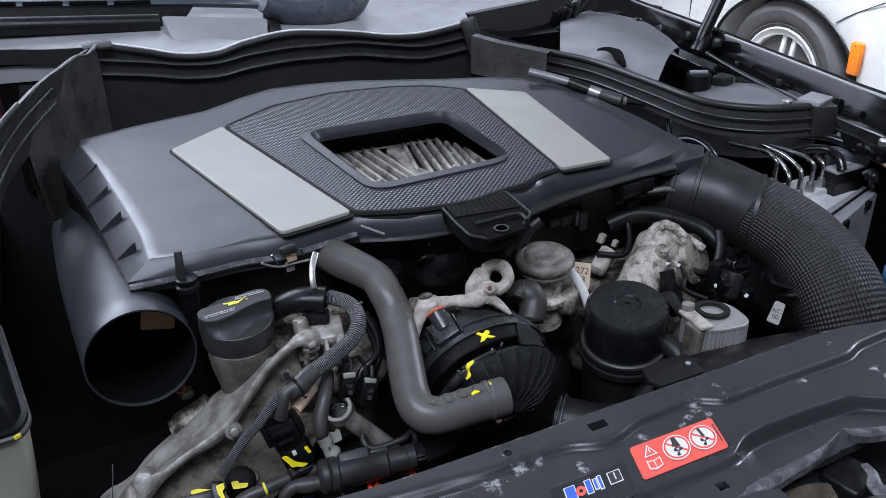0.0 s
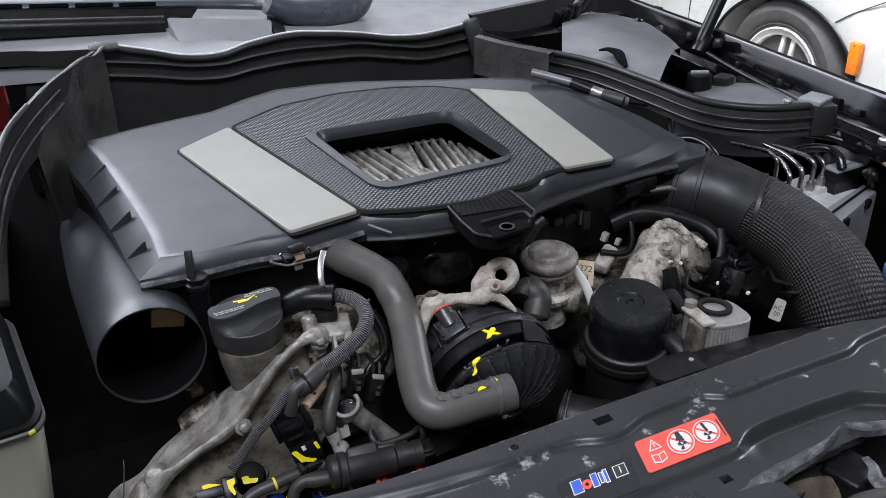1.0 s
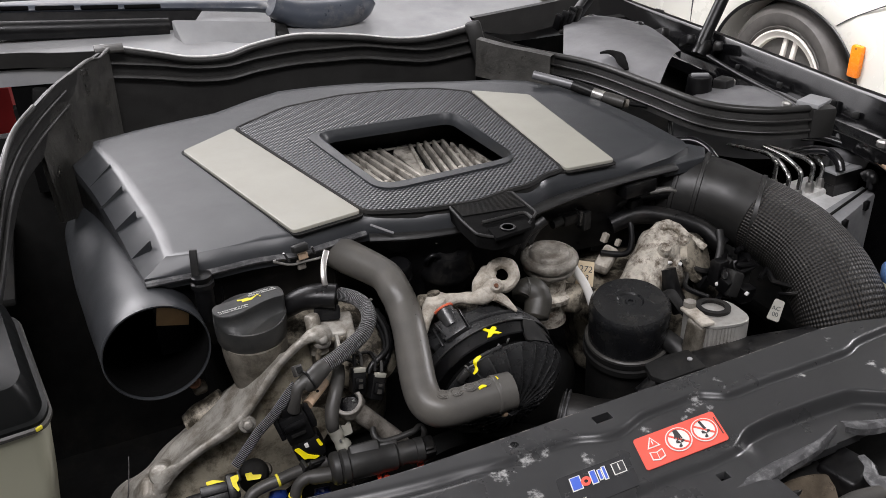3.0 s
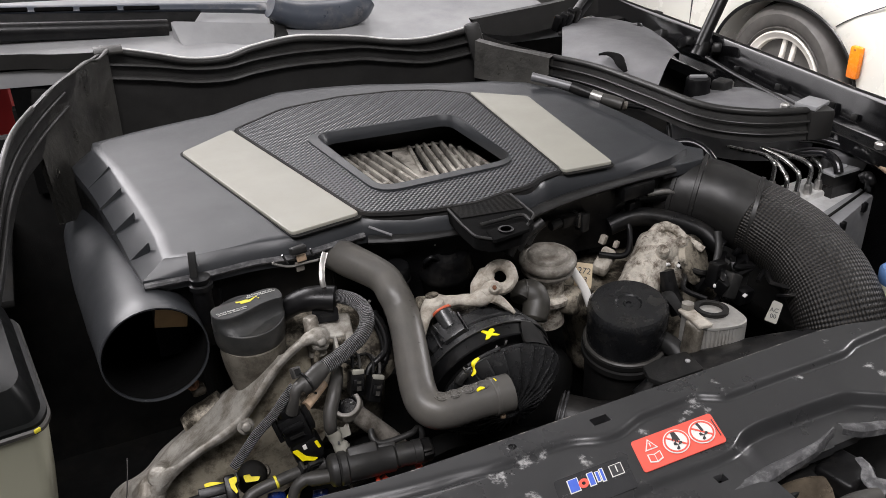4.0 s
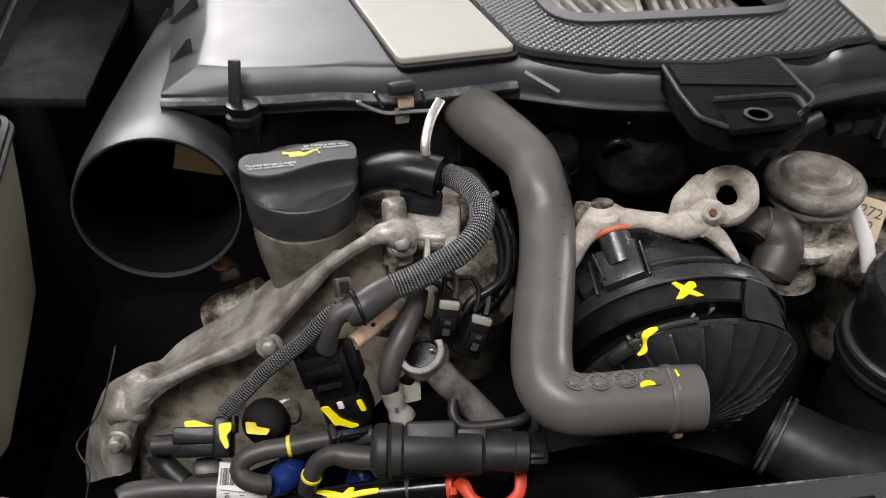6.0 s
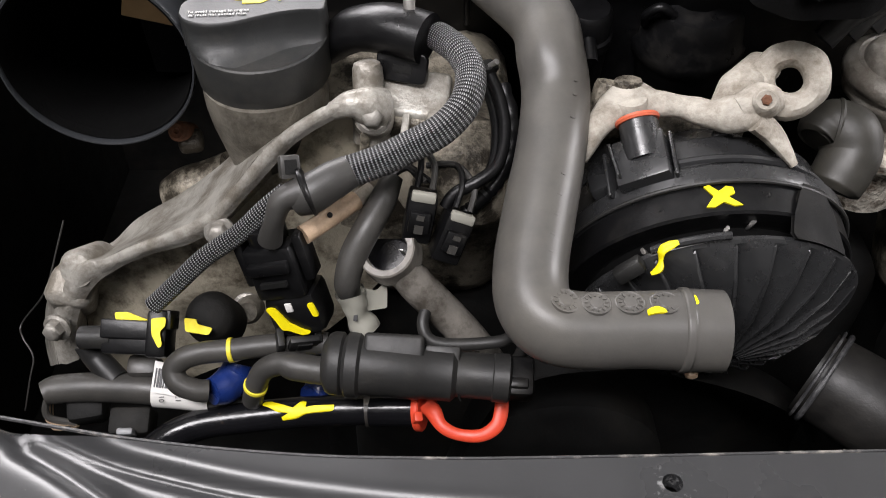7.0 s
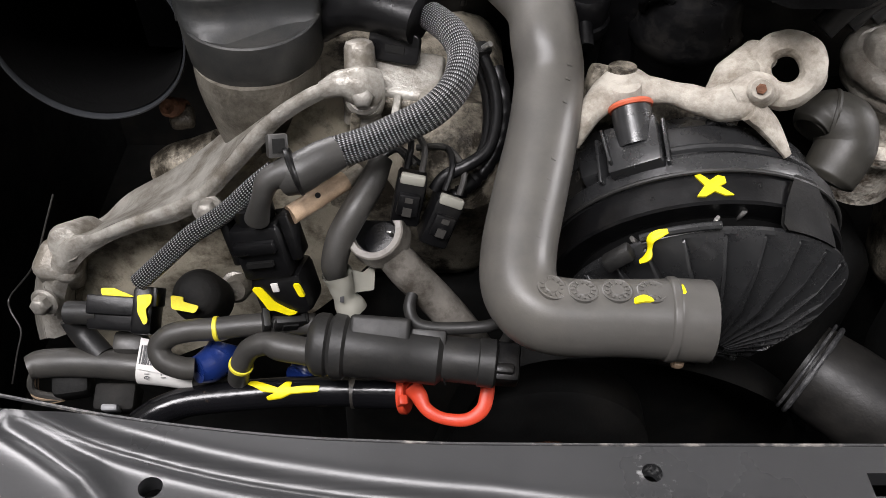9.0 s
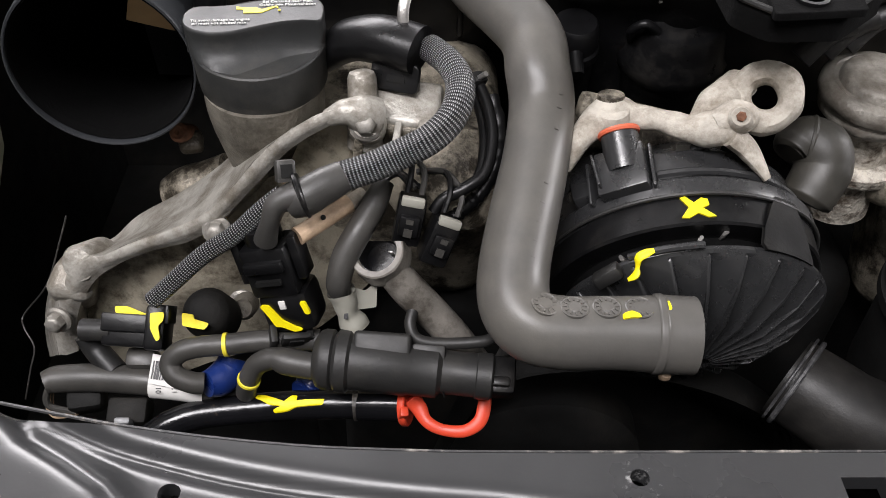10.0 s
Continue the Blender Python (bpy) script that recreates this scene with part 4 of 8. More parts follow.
# wing edge with gutter
wing_line = [(0.648, 0.86, 0.8), (0.635, 0.731, 0.8), (0.621, 0.564, 0.8), (0.618, 0.525, 0.8), (0.606, 0.417, 0.8), (0.594, 0.313, 0.8), (0.587, 0.255, 0.8), (0.583, 0.2, 0.8), (0.58, 0.1, 0.795)]
rows = []
for dx, dz in ((-0.034, -0.06), (-0.032, -0.046), (-0.026, -0.044), (-0.014, -0.042), (-0.011, -0.036), (-0.0085, -0.005), (-0.006, -0.001), (0.0, 0.0), (0.004, -0.0015), (0.007, -0.006), (0.012, -0.02), (0.03, -0.15), (0.05, -0.5)):
    rows.append([p + Vector((dx, dx * 0.25, dz)) for p in smooth_path(wing_line, 1.0, 6)[0]])
part("wing", loops(rows, cap_top=False, closed=False), CARPAINT, body, "glossy black front wing edge", angle=30)
for y in (0.4, 0.3, 0.16, 0.02):
    part("wing_bolt", lathe([(0.006, 0), (0.006, 0.005), (0.004, 0.007), (0, 0.007)], frame_on((0.522 + 0.05 * (y - 0.1), y, 0.77), (0, 0, 1)), 6), STEEL, body)
for k, (y, h) in enumerate(((0.44, 0.02), (0.36, 0.014), (0.27, 0.026), (0.235, 0.014), (0.17, 0.02))):
    part("wing_bracket", block((0.004, 0.008, h * 0.55), pose(0.585 - 0.02 * (0.45 - y) / 0.3, y, 0.773, 0, 8, 12), 0.0015), DUSTY if k % 2 else BLACK, body)
part("gutter_cable", tube([(0.585, 0.5, 0.775), (0.572, 0.42, 0.77), (0.56, 0.34, 0.768), (0.548, 0.26, 0.765)], 0.0035, 10, 8), BLACK, body)
part("wing_clip", block((0.045, 0.024, 0.005), Matrix.Translation(Vector((0.5084, 0.2429, 0.795)) + Vector((0.003, 0.001, 0.0015))) @ pose(0, 0, 0, 4, 6, 25), 0.001), COWL, body, "grey clip at the seal's end")

cowl = thing("windscreen_cowl", "dusty grey plastic cowl below the windscreen", "car cowl", (0.0, 0.8, 0.8))
a = [(-0.45, 0.735, 0.838), (-0.1, 0.735, 0.815), (0.1, 0.735, 0.80), (0.3, 0.735, 0.79), (0.5, 0.72, 0.79)]
rows = []
for dy, dz in ((0.0, -0.02), (0.0, 0.0), (0.06, 0.012), (0.12, 0.018), (0.2, 0.045)):
    rows.append([p + Vector((0, dy, dz)) for p in smooth_path(a, 1.0, 8)[0]])
part("panel", loops(rows, cap_top=False, closed=False), COWL, cowl)
rc = [Vector(q) for q in [(-0.0802, 0.8, 0.8475), (0.0595, 0.8, 0.8264), (0.0479, 0.765, 0.81), (-0.0228, 0.765, 0.7997), (-0.0706, 0.765, 0.809)]]
part("raised_cover", loops([[q + Vector((0, 0, -0.03)) for q in rc], rc, [q * 0.94 + (sum(rc, Vector()) / 5) * 0.06 + Vector((0, 0, 0.003)) for q in rc]]), COWL, cowl)
# Dark block paints the shadow in the cowl's gap.
part("gap_shadow_strip", block((0.018, 0.09, 0.03), Matrix.Translation(rc[2] + Vector((0.02, 0.04, -0.004))) @ pose(0, 0, 0, 10, 0, -8), 0.003), PITCH, cowl)
part("windscreen", block((1.4, 0.9, 0.006), pose(0.1, 1.33, 1.1, 32, 0, 0)), GLASS, body, "dark sloping windscreen")

wiper = thing("wiper", "blue-grey wiper arm with slotted blade cover", "windscreen wiper", (0.06, 0.78, 0.87))
# Black ribbon added to paint the dark gap between arm and blade.
part("wiper_gap_shade", ribbon([(-0.38, 0.85, 0.884), (-0.2, 0.85, 0.865), (-0.03, 0.85, 0.846)], [(-0.38, 0.825, 0.853), (-0.2, 0.825, 0.836), (-0.06, 0.825, 0.822)], 0.006, (0, 1, 0)), BLACK, wiper, "black strip filling the dark gap under the arm")
part("pivot_cover", tube([(0.0611, 0.82, 0.8477), (0.0925, 0.82, 0.8326), (0.143, 0.82, 0.8239), (0.1874, 0.82, 0.8275), (0.2108, 0.82, 0.8404)], [0.02, 0.026, 0.03, 0.026, 0.016], 24, 8, flat=0.75), WIPER, wiper)
arm_line = [(-0.3363, 0.86, 0.8812), (-0.2846, 0.86, 0.877), (-0.2177, 0.86, 0.8695), (-0.0729, 0.86, 0.8549), (0.0374, 0.86, 0.8416), (0.0795, 0.83, 0.8404)]
part("arm", tube(arm_line, [0.011, 0.011, 0.011, 0.011, 0.013, 0.016], 12, 6, flat=0.6), WIPER, wiper)
part("blade", tube([(-0.34, 0.82, 0.8628), (-0.2898, 0.82, 0.8575), (-0.1902, 0.82, 0.8472), (-0.0828, 0.82, 0.8361)], 0.011, 10, 6, flat=1.1), BLACK, wiper, "black rubber wiper blade")
for k in range(4):
    q = Vector(arm_line[1]).lerp(Vector(arm_line[3]), 0.05 + 0.26 * k)
    part("slot", block((0.048, 0.006, 0.004), Matrix.Translation(q + Vector((0, -0.0095, 0.002))) @ pose(0, 0, 0, 60, 5.5, 0), 0.0018), DEEP_BLACK, wiper)

shield = thing("heat_shield", "grey metallic heat shield with a dark cut-out", "heat shield", (0.48, 0.55, 0.76))
shield_far = smooth_path([(0.485, 0.715, 0.788), (0.515, 0.73, 0.79), (0.555, 0.715, 0.792), (0.577, 0.64, 0.792), (0.56, 0.56, 0.79), (0.54, 0.504, 0.788)], 1.0, 8)[0]
shield_near = smooth_path([(0.385, 0.556, 0.785), (0.392, 0.54, 0.786), (0.399, 0.52, 0.787), (0.404, 0.492, 0.788), (0.412, 0.44, 0.788), (0.416, 0.392, 0.786)], 1.0, 8)[0]
rows = [[p.lerp(q, s) + Vector((0, 0, 0.014 * math.sin(math.pi * s))) for p, q in zip(shield_near, shield_far)] for s in np.linspace(0, 1, 10)]
rows.append([p + Vector((0.002, 0.002, -0.012)) for p in rows[-1]])
part("sheet", loops(rows, cap_top=False, closed=False), SHIELD, shield)
# Notch is not cut; a near-black sliver paints its dark opening.
part("notch_shade", tube([(0.4180, 0.5190, 0.7990), (0.4270, 0.5110, 0.8010), (0.4280, 0.4920, 0.8010), (0.4180, 0.4700, 0.7990), (0.4120, 0.4510, 0.7950)], [0.003, 0.0055, 0.0075, 0.0065, 0.003], 12, 6, flat=0.4), DEEP_BLACK, shield, "near-black sliver drawn as the dark notch opening")
loom = thing("bulkhead_connector", "black cable connector block on the bulkhead", "connector", (0.4, 0.68, 0.8))
for k in range(5):
    part("connector_body", block((0.0075, 0.012, 0.024 + 0.004 * (k % 2)), pose(0.455 + 0.0075 * k, 0.682 - 0.003 * (k % 3), 0.802 + 0.002 * k, 20, 8 * (k % 3) - 6, 25), 0.002), BLACK, loom)
part("connector_arm", block((0.014, 0.016, 0.05), pose(0.505, 0.69, 0.822, 15, 38, 20), 0.003), BLACK, loom)
part("connector_frame", block((0.04, 0.008, 0.006), pose(0.47, 0.675, 0.792, 0, -8, 20), 0.002), DUSTY, loom)


fluid = thing("brake_fluid_reservoir", "black-capped brake fluid reservoir by the strut tower", "reservoir", (0.5, 0.42, 0.72))
rq = Vector((0.4872, 0.4003, 0.775))
part("tank", block((0.075, 0.055, 0.05), Matrix.Translation(rq + Vector((0.006, 0, -0.04))) @ pose(0, 0, 0, 0, 0, 20), 0.012, segs=4), COWL, fluid, "pale grey tank")
part("cap", lathe([(0.0165, -0.02), (0.0165, -0.006), (0.0155, -0.004), (0.0155, 0.006), (0.0145, 0.009), (0, 0.0095)], Matrix.Translation(rq + Vector((0.004, 0.006, 0.002))), 12), BLACK, fluid)
part("cap_top", block((0.022, 0.007, 0.004), Matrix.Translation(rq) @ pose(0.004, 0.006, 0.0125, 0, 0, -28), 0.0015), COWLDARK, fluid, "grey cap top")
part("clip", block((0.022, 0.02, 0.018), Matrix.Translation(rq + Vector((0.038, 0.0, -0.004))) @ pose(0, 0, 0, 0, 0, 20), 0.003), DUSTY, fluid)

strut = thing("bonnet_strut", "black bonnet gas strut standing on the wing", "gas strut", (0.585, 0.5, 0.79))
part("ball_socket", lathe([(0.012, 0), (0.012, 0.018), (0.007, 0.026), (0, 0.026)], frame_on((0.586, 0.52, 0.772), (0.6, 0.15, 1)), 16), BLACK, strut)
part("cylinder", rod((0.589, 0.521, 0.785), (0.87, 0.6, 1.2), 0.0088, 20), BLACK, strut)
for k in range(4):
    part("hinge_plate", block((0.05, 0.012, 0.014), pose(0.6 - 0.012 * k, 0.5 + 0.05 * k, 0.785, 6 * k, 20, 50 + 14 * k), 0.003), BLACK, strut)


# ---- air filter box ----
box = thing("air_filter_box", "dark grey air filter cover with pale trim panels", "engine cover", (0.06, 0.4, 0.69))
TOP = 0.785
crease = [(-0.19, 0.236), (-0.155, 0.233), (-0.12, 0.234), (-0.085, 0.228), (-0.052, 0.233), (-0.021, 0.238), (0.006, 0.226), (0.034, 0.216), (0.079, 0.208), (0.113, 0.214), (0.14, 0.218), (0.164, 0.231), (0.184, 0.231), (0.237, 0.227), (0.28, 0.236), (0.317, 0.252), (0.322, 0.336), (0.317, 0.433), (0.303, 0.5), (0.263, 0.53), (0.215, 0.55), (0.164, 0.576), (0.113, 0.602), (0.058, 0.618), (0.01, 0.624), (-0.03, 0.608), (-0.079, 0.58), (-0.118, 0.575), (-0.169, 0.566), (-0.222, 0.55), (-0.213, 0.5), (-0.206, 0.454), (-0.2, 0.4), (-0.194, 0.343), (-0.19, 0.29)]
drop = []
for x, y in crease:
    if y < 0.25 and x < 0.24:
        drop.append((0.0 if x > -0.18 else -0.018, -0.006, 0.011))
    elif x > 0.23 and y < 0.52:
        drop.append((0.028, -0.007, 0.008))
    elif x < -0.185:
        drop.append((-0.022, -0.006, 0.02))
    else:
        drop.append((0.0, 0.012, 0.05))
lip = [(x + dx, y + dy, TOP - dz) for (x, y), (dx, dy, dz) in zip(crease, drop)]
centre = Vector((0.06, 0.39))


house = [(x - 0.006 * (x - centre.x), y - 0.02 * (y - centre.y), z) for x, y, z in lip]
part("lower_housing", loops([[(x, y + 0.014, 0.69) for x, y, z in house], [(x, y + 0.006, z - 0.03) for x, y, z in house], [(x, y + 0.003, z - 0.013) for x, y, z in house]], cap_bottom=True), BLACK, box, "black lower housing")
part("front_seam", tube([(x, y - 0.001, z - 0.004) for x, y, z in lip[:6]], 0.0034, 8, 6, flat=0.8), WORN, box, "dusty seam under the lid")
part("corner_wing", plate(rounded([(0.3, 0.226), (0.352, 0.228), (0.37, 0.25), (0.34, 0.3), (0.31, 0.3)], 0.005), pose(0, 0, 0.769), 0.012, 0.002), LID, box)
# corner gussets
g = part("gusset", plate([(0, -0.001), (0.025, -0.001), (0.025, 0.021)], frame_on((0, 0, 0), (0, -1, 0), (0, 0, 1)) @ pose(0, 0, 0), 0.0025), LID, box)
g.matrix_basis = pose(-0.2315, 0.47, 0.766, 0, 0, -12)
for gx, gy, gr in ((-0.2265, 0.412, -25), (-0.2205, 0.352, -35), (-0.2125, 0.29, -52)):
    again(g, pose(gx, gy, 0.766, 0, 0, gr), box)

# pale trim panels, each in a dark groove
trim_l = [(-0.135, 0.463), (-0.085, 0.228), (-0.021, 0.238), (-0.074, 0.505)]
trim_r = [(0.267, 0.443), (0.214, 0.492), (0.184, 0.231), (0.237, 0.227)]
for outline, nm in ((trim_l, "pale grey satin trim panel"), (trim_r, "pale grey satin trim panel")):
    mid = sum((Vector(p) for p in outline), Vector((0, 0))) / 4
    big = [tuple(mid + (Vector(p) - mid) * (1 + 0.005 / (Vector(p) - mid).length)) for p in outline]
    part("trim_groove", plate(rounded(big, 0.006), pose(0, 0, TOP + 0.0014), 0.001), PITCH, box)
    part("trim_panel", plate(rounded(outline, 0.005), pose(0, 0, TOP + 0.0042), 0.0035, 0.001), TRIM, box, nm)

# honeycomb panel round a window
mesh_out = [(-0.019, 0.238), (0.006, 0.226), (0.034, 0.216), (0.079, 0.209), (0.113, 0.217), (0.137, 0.218), (0.164, 0.233), (0.182, 0.232), (0.211, 0.491), (0.18, 0.523), (0.136, 0.544), (0.068, 0.557), (-0.006, 0.547), (-0.071, 0.505)]
win_out = rounded([(-0.012, 0.444), (0.163, 0.432), (0.155, 0.268), (0.008, 0.264)], 0.025, 8)
win_in = rounded([(0.008, 0.434), (0.153, 0.424), (0.157, 0.282), (0.018, 0.284)], 0.014, 8)
wc = (0.079, 0.36)
N = 120
mo, wo, wi = (by_angle(rounded(mesh_out, 0.008), wc, N), by_angle(win_out, wc, N), by_angle(win_in, wc, N))
flat_lip = [(x, y) for x, y, z in lip]
lp = by_angle(flat_lip, wc, N, [z for x, y, z in lip])
cr = by_angle(crease, wc, N)


def toward(a, b, d):
    out = []
    for p, q in zip(a, b):
        v = Vector(q[:2]) - Vector(p[:2])
        v = v.normalized() * min(d, v.length * 0.5)
        out.append((p[0] + v.x, p[1] + v.y))
    return out


rings = [[(x, y, z - 0.012) for x, y, z in lp], lp, [(x * 0.5 + c[0] * 0.5, y * 0.5 + c[1] * 0.5, z * 0.5 + (TOP - 0.0012) * 0.5) for (x, y, z), c in zip(lp, cr)], [(x, y, TOP - 0.0012) for x, y in cr]]
rings += [[(x, y, TOP + dz) for x, y in toward(cr, wo, d)] for d, dz in ((0.0025, 0.0), (0.012, 0.0), (0.03, 0.0), (0.06, 0.0005))] + [[(x, y, TOP + 0.001) for x, y in wo]]
lid = part("lid", loops(rings, cap_top=False), LID, box, angle=35)
part("honeycomb_panel", loops([[(x, y, TOP + 0.0005) for x, y in mo], [(x, y, TOP + 0.0028) for x, y in mo], [(x * 0.96 + a * 0.04, y * 0.96 + b * 0.04, TOP + 0.0036) for (x, y), (a, b) in zip(mo, wo)], [(x, y, TOP + 0.0036) for x, y in wo]], cap_top=False), MESH, box, "black honeycomb-textured panel")
part("window_frame", loops([[(x, y, TOP + 0.003) for x, y in wo], [(x, y, TOP + 0.0058) for x, y in wo], [(x * 0.75 + a * 0.25, y * 0.75 + b * 0.25, TOP + 0.0062) for (x, y), (a, b) in zip(wo, wi)], [(x * 0.45 + a * 0.55, y * 0.45 + b * 0.55, TOP + 0.0066) for (x, y), (a, b) in zip(wo, wi)], [(x * 0.15 + a * 0.85, y * 0.15 + b * 0.85, TOP + 0.002) for (x, y), (a, b) in zip(wo, wi)], [(x, y, TOP - 0.002) for x, y in wi], [(x, y, TOP - 0.006) for x, y in wi]], cap_top=False), LID, box, "smooth raised window frame")
# Well walls are black to paint the shade inside the window.
part("window_well", loops([[(wc[0] + (x - wc[0]) * 1.03, wc[1] + (y - wc[1]) * 1.03, TOP - 0.005) for x, y in wi], [(wc[0] + (x - wc[0]) * 1.4, wc[1] + (y - wc[1]) * 1.4, TOP - 0.012) for x, y in wi], [(wc[0] + (x - wc[0]) * 1.5, wc[1] + (y - wc[1]) * 1.6, TOP - 0.05) for x, y in wi]], cap_top=False), PITCH, box)
part("lid_groove", tube([(x, y, TOP + 0.0012) for x, y in mo] + [(mo[0][0], mo[0][1], TOP + 0.0012)], 0.003, 6, 1), PITCH, box)
# Plate is black so the gaps between fins carry painted shade.
grille = part("finned_plate", plate([(0.037, 0.489), (0.176, 0.473), (0.184, 0.357), (0.107, 0.332), (0.052, 0.358)], pose(0, 0, 0.7445), 0.006, 0.001), PITCH, box, "finned plate inside the window, black between dirty grey fins")


def grille_fin(p, q):
    """One upright fin with a rounded back between two points of the plate."""
    v = Vector((*q, 0)) - Vector((*p, 0))
    m = Matrix.Translation(((p[0] + q[0]) / 2, (p[1] + q[1]) / 2, 0.748)) @ Matrix.Rotation(math.atan2(-v.x, v.y), 4, "Z")
    return part("fin", block((0.0042, v.length, 0.011), m, 0.0013), GRILLE, grille)


for p, q in [((0.036, 0.459), (0.048, 0.347)), ((0.045, 0.461), (0.058, 0.346)), ((0.055, 0.461), (0.07, 0.344)), ((0.067, 0.458), (0.082, 0.344)), ((0.078, 0.457), (0.091, 0.344)), ((0.114, 0.451), (0.098, 0.373)), ((0.124, 0.451), (0.106, 0.343)), ((0.133, 0.451), (0.117, 0.343)), ((0.143, 0.449), (0.127, 0.343)), ((0.153, 0.447), (0.137, 0.343)), ((0.158, 0.432), (0.146, 0.345)), ((0.164, 0.421), (0.157, 0.347)), ((0.168, 0.404), (0.17, 0.348))]:
    grille_fin(p, q)
part("fin_edge_bar", rod((*(0.036, 0.459), 0.75), (*(0.153, 0.447), 0.75), 0.0016, 8), GRILLE, grille)
part("scraped_patch", bumpy(plate(rounded([(0.097, 0.456), (0.117, 0.463), (0.109, 0.429), (0.104, 0.384), (0.112, 0.361), (0.094, 0.362), (0.092, 0.406), (0.091, 0.446)], 0.002), pose(0, 0, 0.749), 0.005), 0.0015, 90), GRILLE, grille, "pale scraped patch")
for q in [(0.043, 0.4), (0.052, 0.365), (0.147, 0.396), (0.136, 0.362), (0.167, 0.367)]:
    part("fin_stub", bumpy(block((0.007, 0.004, 0.006), pose(*q, 0.7505, 0, 0, 20), 0.001), 0.0006, 150), GRILLE, grille)

# front lug with hole under the honeycomb panel
shelf = [Vector(q) for q in [(0.0491, 0.1781, 0.7865), (0.0492, 0.1531, 0.7865), (0.0607, 0.1411, 0.7865), (0.088, 0.1425, 0.7865), (0.113, 0.1655, 0.7865), (0.115, 0.2141, 0.7865), (0.0517, 0.2135, 0.7865)]]
flat_shelf = rounded([(q.x, q.y) for q in shelf], 0.004)
lug = part("lug", plate(flat_shelf, pose(0, 0, 0.7865), 0.012, 0.0012), DEEP_BLACK, box, "black ribbed lug with an eye")
part("lug_rim", tube([(x, y, 0.7868) for x, y in flat_shelf] + [(*flat_shelf[0], 0.7868)], 0.0013, 8, 1), DUSTY, lug)
for k in range(13):
    s = 0.06 + 0.05 * k
    part("lug_rib", rod(shelf[6].lerp(shelf[0], s) + Vector((0.003, -0.001, 0.0008)), shelf[5].lerp(shelf[4], s) + Vector((-0.003, -0.001, 0.0008)), 0.0007, 6), PITCH, lug)
eye_at = Vector((0.0753, 0.1485, 0.7895))
part("lug_pocket", plate(rounded([(q[0], q[1]) for q in [(0.0605, 0.1566, 0.7895), (0.0968, 0.1561, 0.7895), (0.0948, 0.1414, 0.7895), (0.0584, 0.1369, 0.7895)]], 0.002), pose(0, 0, 0.7885), 0.003, 0.0006), DEEP_BLACK, lug)
part("lug_step", tube([(0.0603, 0.1663, 0.789), (0.0798, 0.1666, 0.789), (0.1006, 0.1664, 0.789), (0.1013, 0.1524, 0.789)], 0.0017, 8, 4), DUSTY, lug)
part("lug_eye", lathe([(0.0048, 0), (0.0066, 0), (0.0066, 0.0022), (0.0048, 0.0022), (0.0048, 0)], Matrix.Translation(eye_at + Vector((0, 0, -0.0018))), 28), BLACK, lug)
part("lug_hole", lathe([(0.0048, 0), (0, 0)], Matrix.Translation(eye_at + Vector((0, 0, -0.0006))), 24), PITCH, lug)
nose = [(-0.019, 0.237, 0.786), (0.006, 0.225, 0.786), (0.034, 0.2155, 0.786), (0.079, 0.2085, 0.786), (0.113, 0.2145, 0.786), (0.14, 0.2175, 0.786), (0.165, 0.232, 0.786), (0.184, 0.231, 0.786)]
part("panel_nose", ribbon(nose, [(x, y - 0.003, z - 0.024) for x, y, z in nose], 0.006, (0, 1, 0)), DUSTY, box, "dusty black valance under the honeycomb panel")
part("front_flange", tube([(-0.02, 0.224, 0.768), (0.02, 0.212, 0.766), (0.06, 0.207, 0.765)], 0.006, 10, 6, flat=0.6), DUSTY, box)
part("front_flange", tube([(0.13, 0.208, 0.764), (0.18, 0.214, 0.768), (0.25, 0.222, 0.768), (0.31, 0.226, 0.766)], 0.007, 10, 6, flat=0.6), DUSTY, box)
part("bright_tick", rod((-0.019, 0.222, 0.7815), (-0.003, 0.209, 0.7755), 0.0012, 6), SHIELD, box)
# peg and spring clip at the front edge
part("peg", lathe([(0.0075, -0.03), (0.0075, 0), (0.0095, 0.001), (0.0095, 0.005), (0.0075, 0.006), (0.0085, 0.008), (0.0085, 0.011), (0, 0.012)], frame_on((-0.166, 0.219, 0.762), (0, 0, 1)), 20), BLACK, box)
part("peg_tab", block((0.006, 0.004, 0.024), pose(-0.169, 0.223, 0.782, -16, 0, -20), 0.001), DUSTY, box)
clip = part("spring_clip", bumpy(block((0.014, 0.008, 0.007), Matrix.Translation((-0.0850, 0.2130, 0.7800)) @ pose(0, 0, 0, -18, 0, 8), 0.002, segs=3), 0.0008, 200), DUSTY, box, "dull metal spring clip")
part("clip_tongue", block((0.0085, 0.003, 0.006), Matrix.Translation((-0.0830, 0.2130, 0.7720)) @ pose(0, 0, 0, -25, 0, 8), 0.001), CREAM, clip, "brownish clip tongue")
part("clip_tongue", block((0.0075, 0.003, 0.0085), Matrix.Translation((-0.0850, 0.2130, 0.7640)) @ pose(0, 0.001, 0, -10, 0, 8), 0.001), GREYPIPE, clip, "brownish clip tongue")
part("clip_wire", tube([(-0.0990, 0.2120, 0.7790), (-0.0950, 0.2120, 0.7700)], 0.0009, 8, 2), DARKSTEEL, clip)
part("clip_wire", tube([(-0.0750, 0.2120, 0.7790), (-0.0730, 0.2120, 0.7720)], 0.0009, 8, 2), DARKSTEEL, clip)
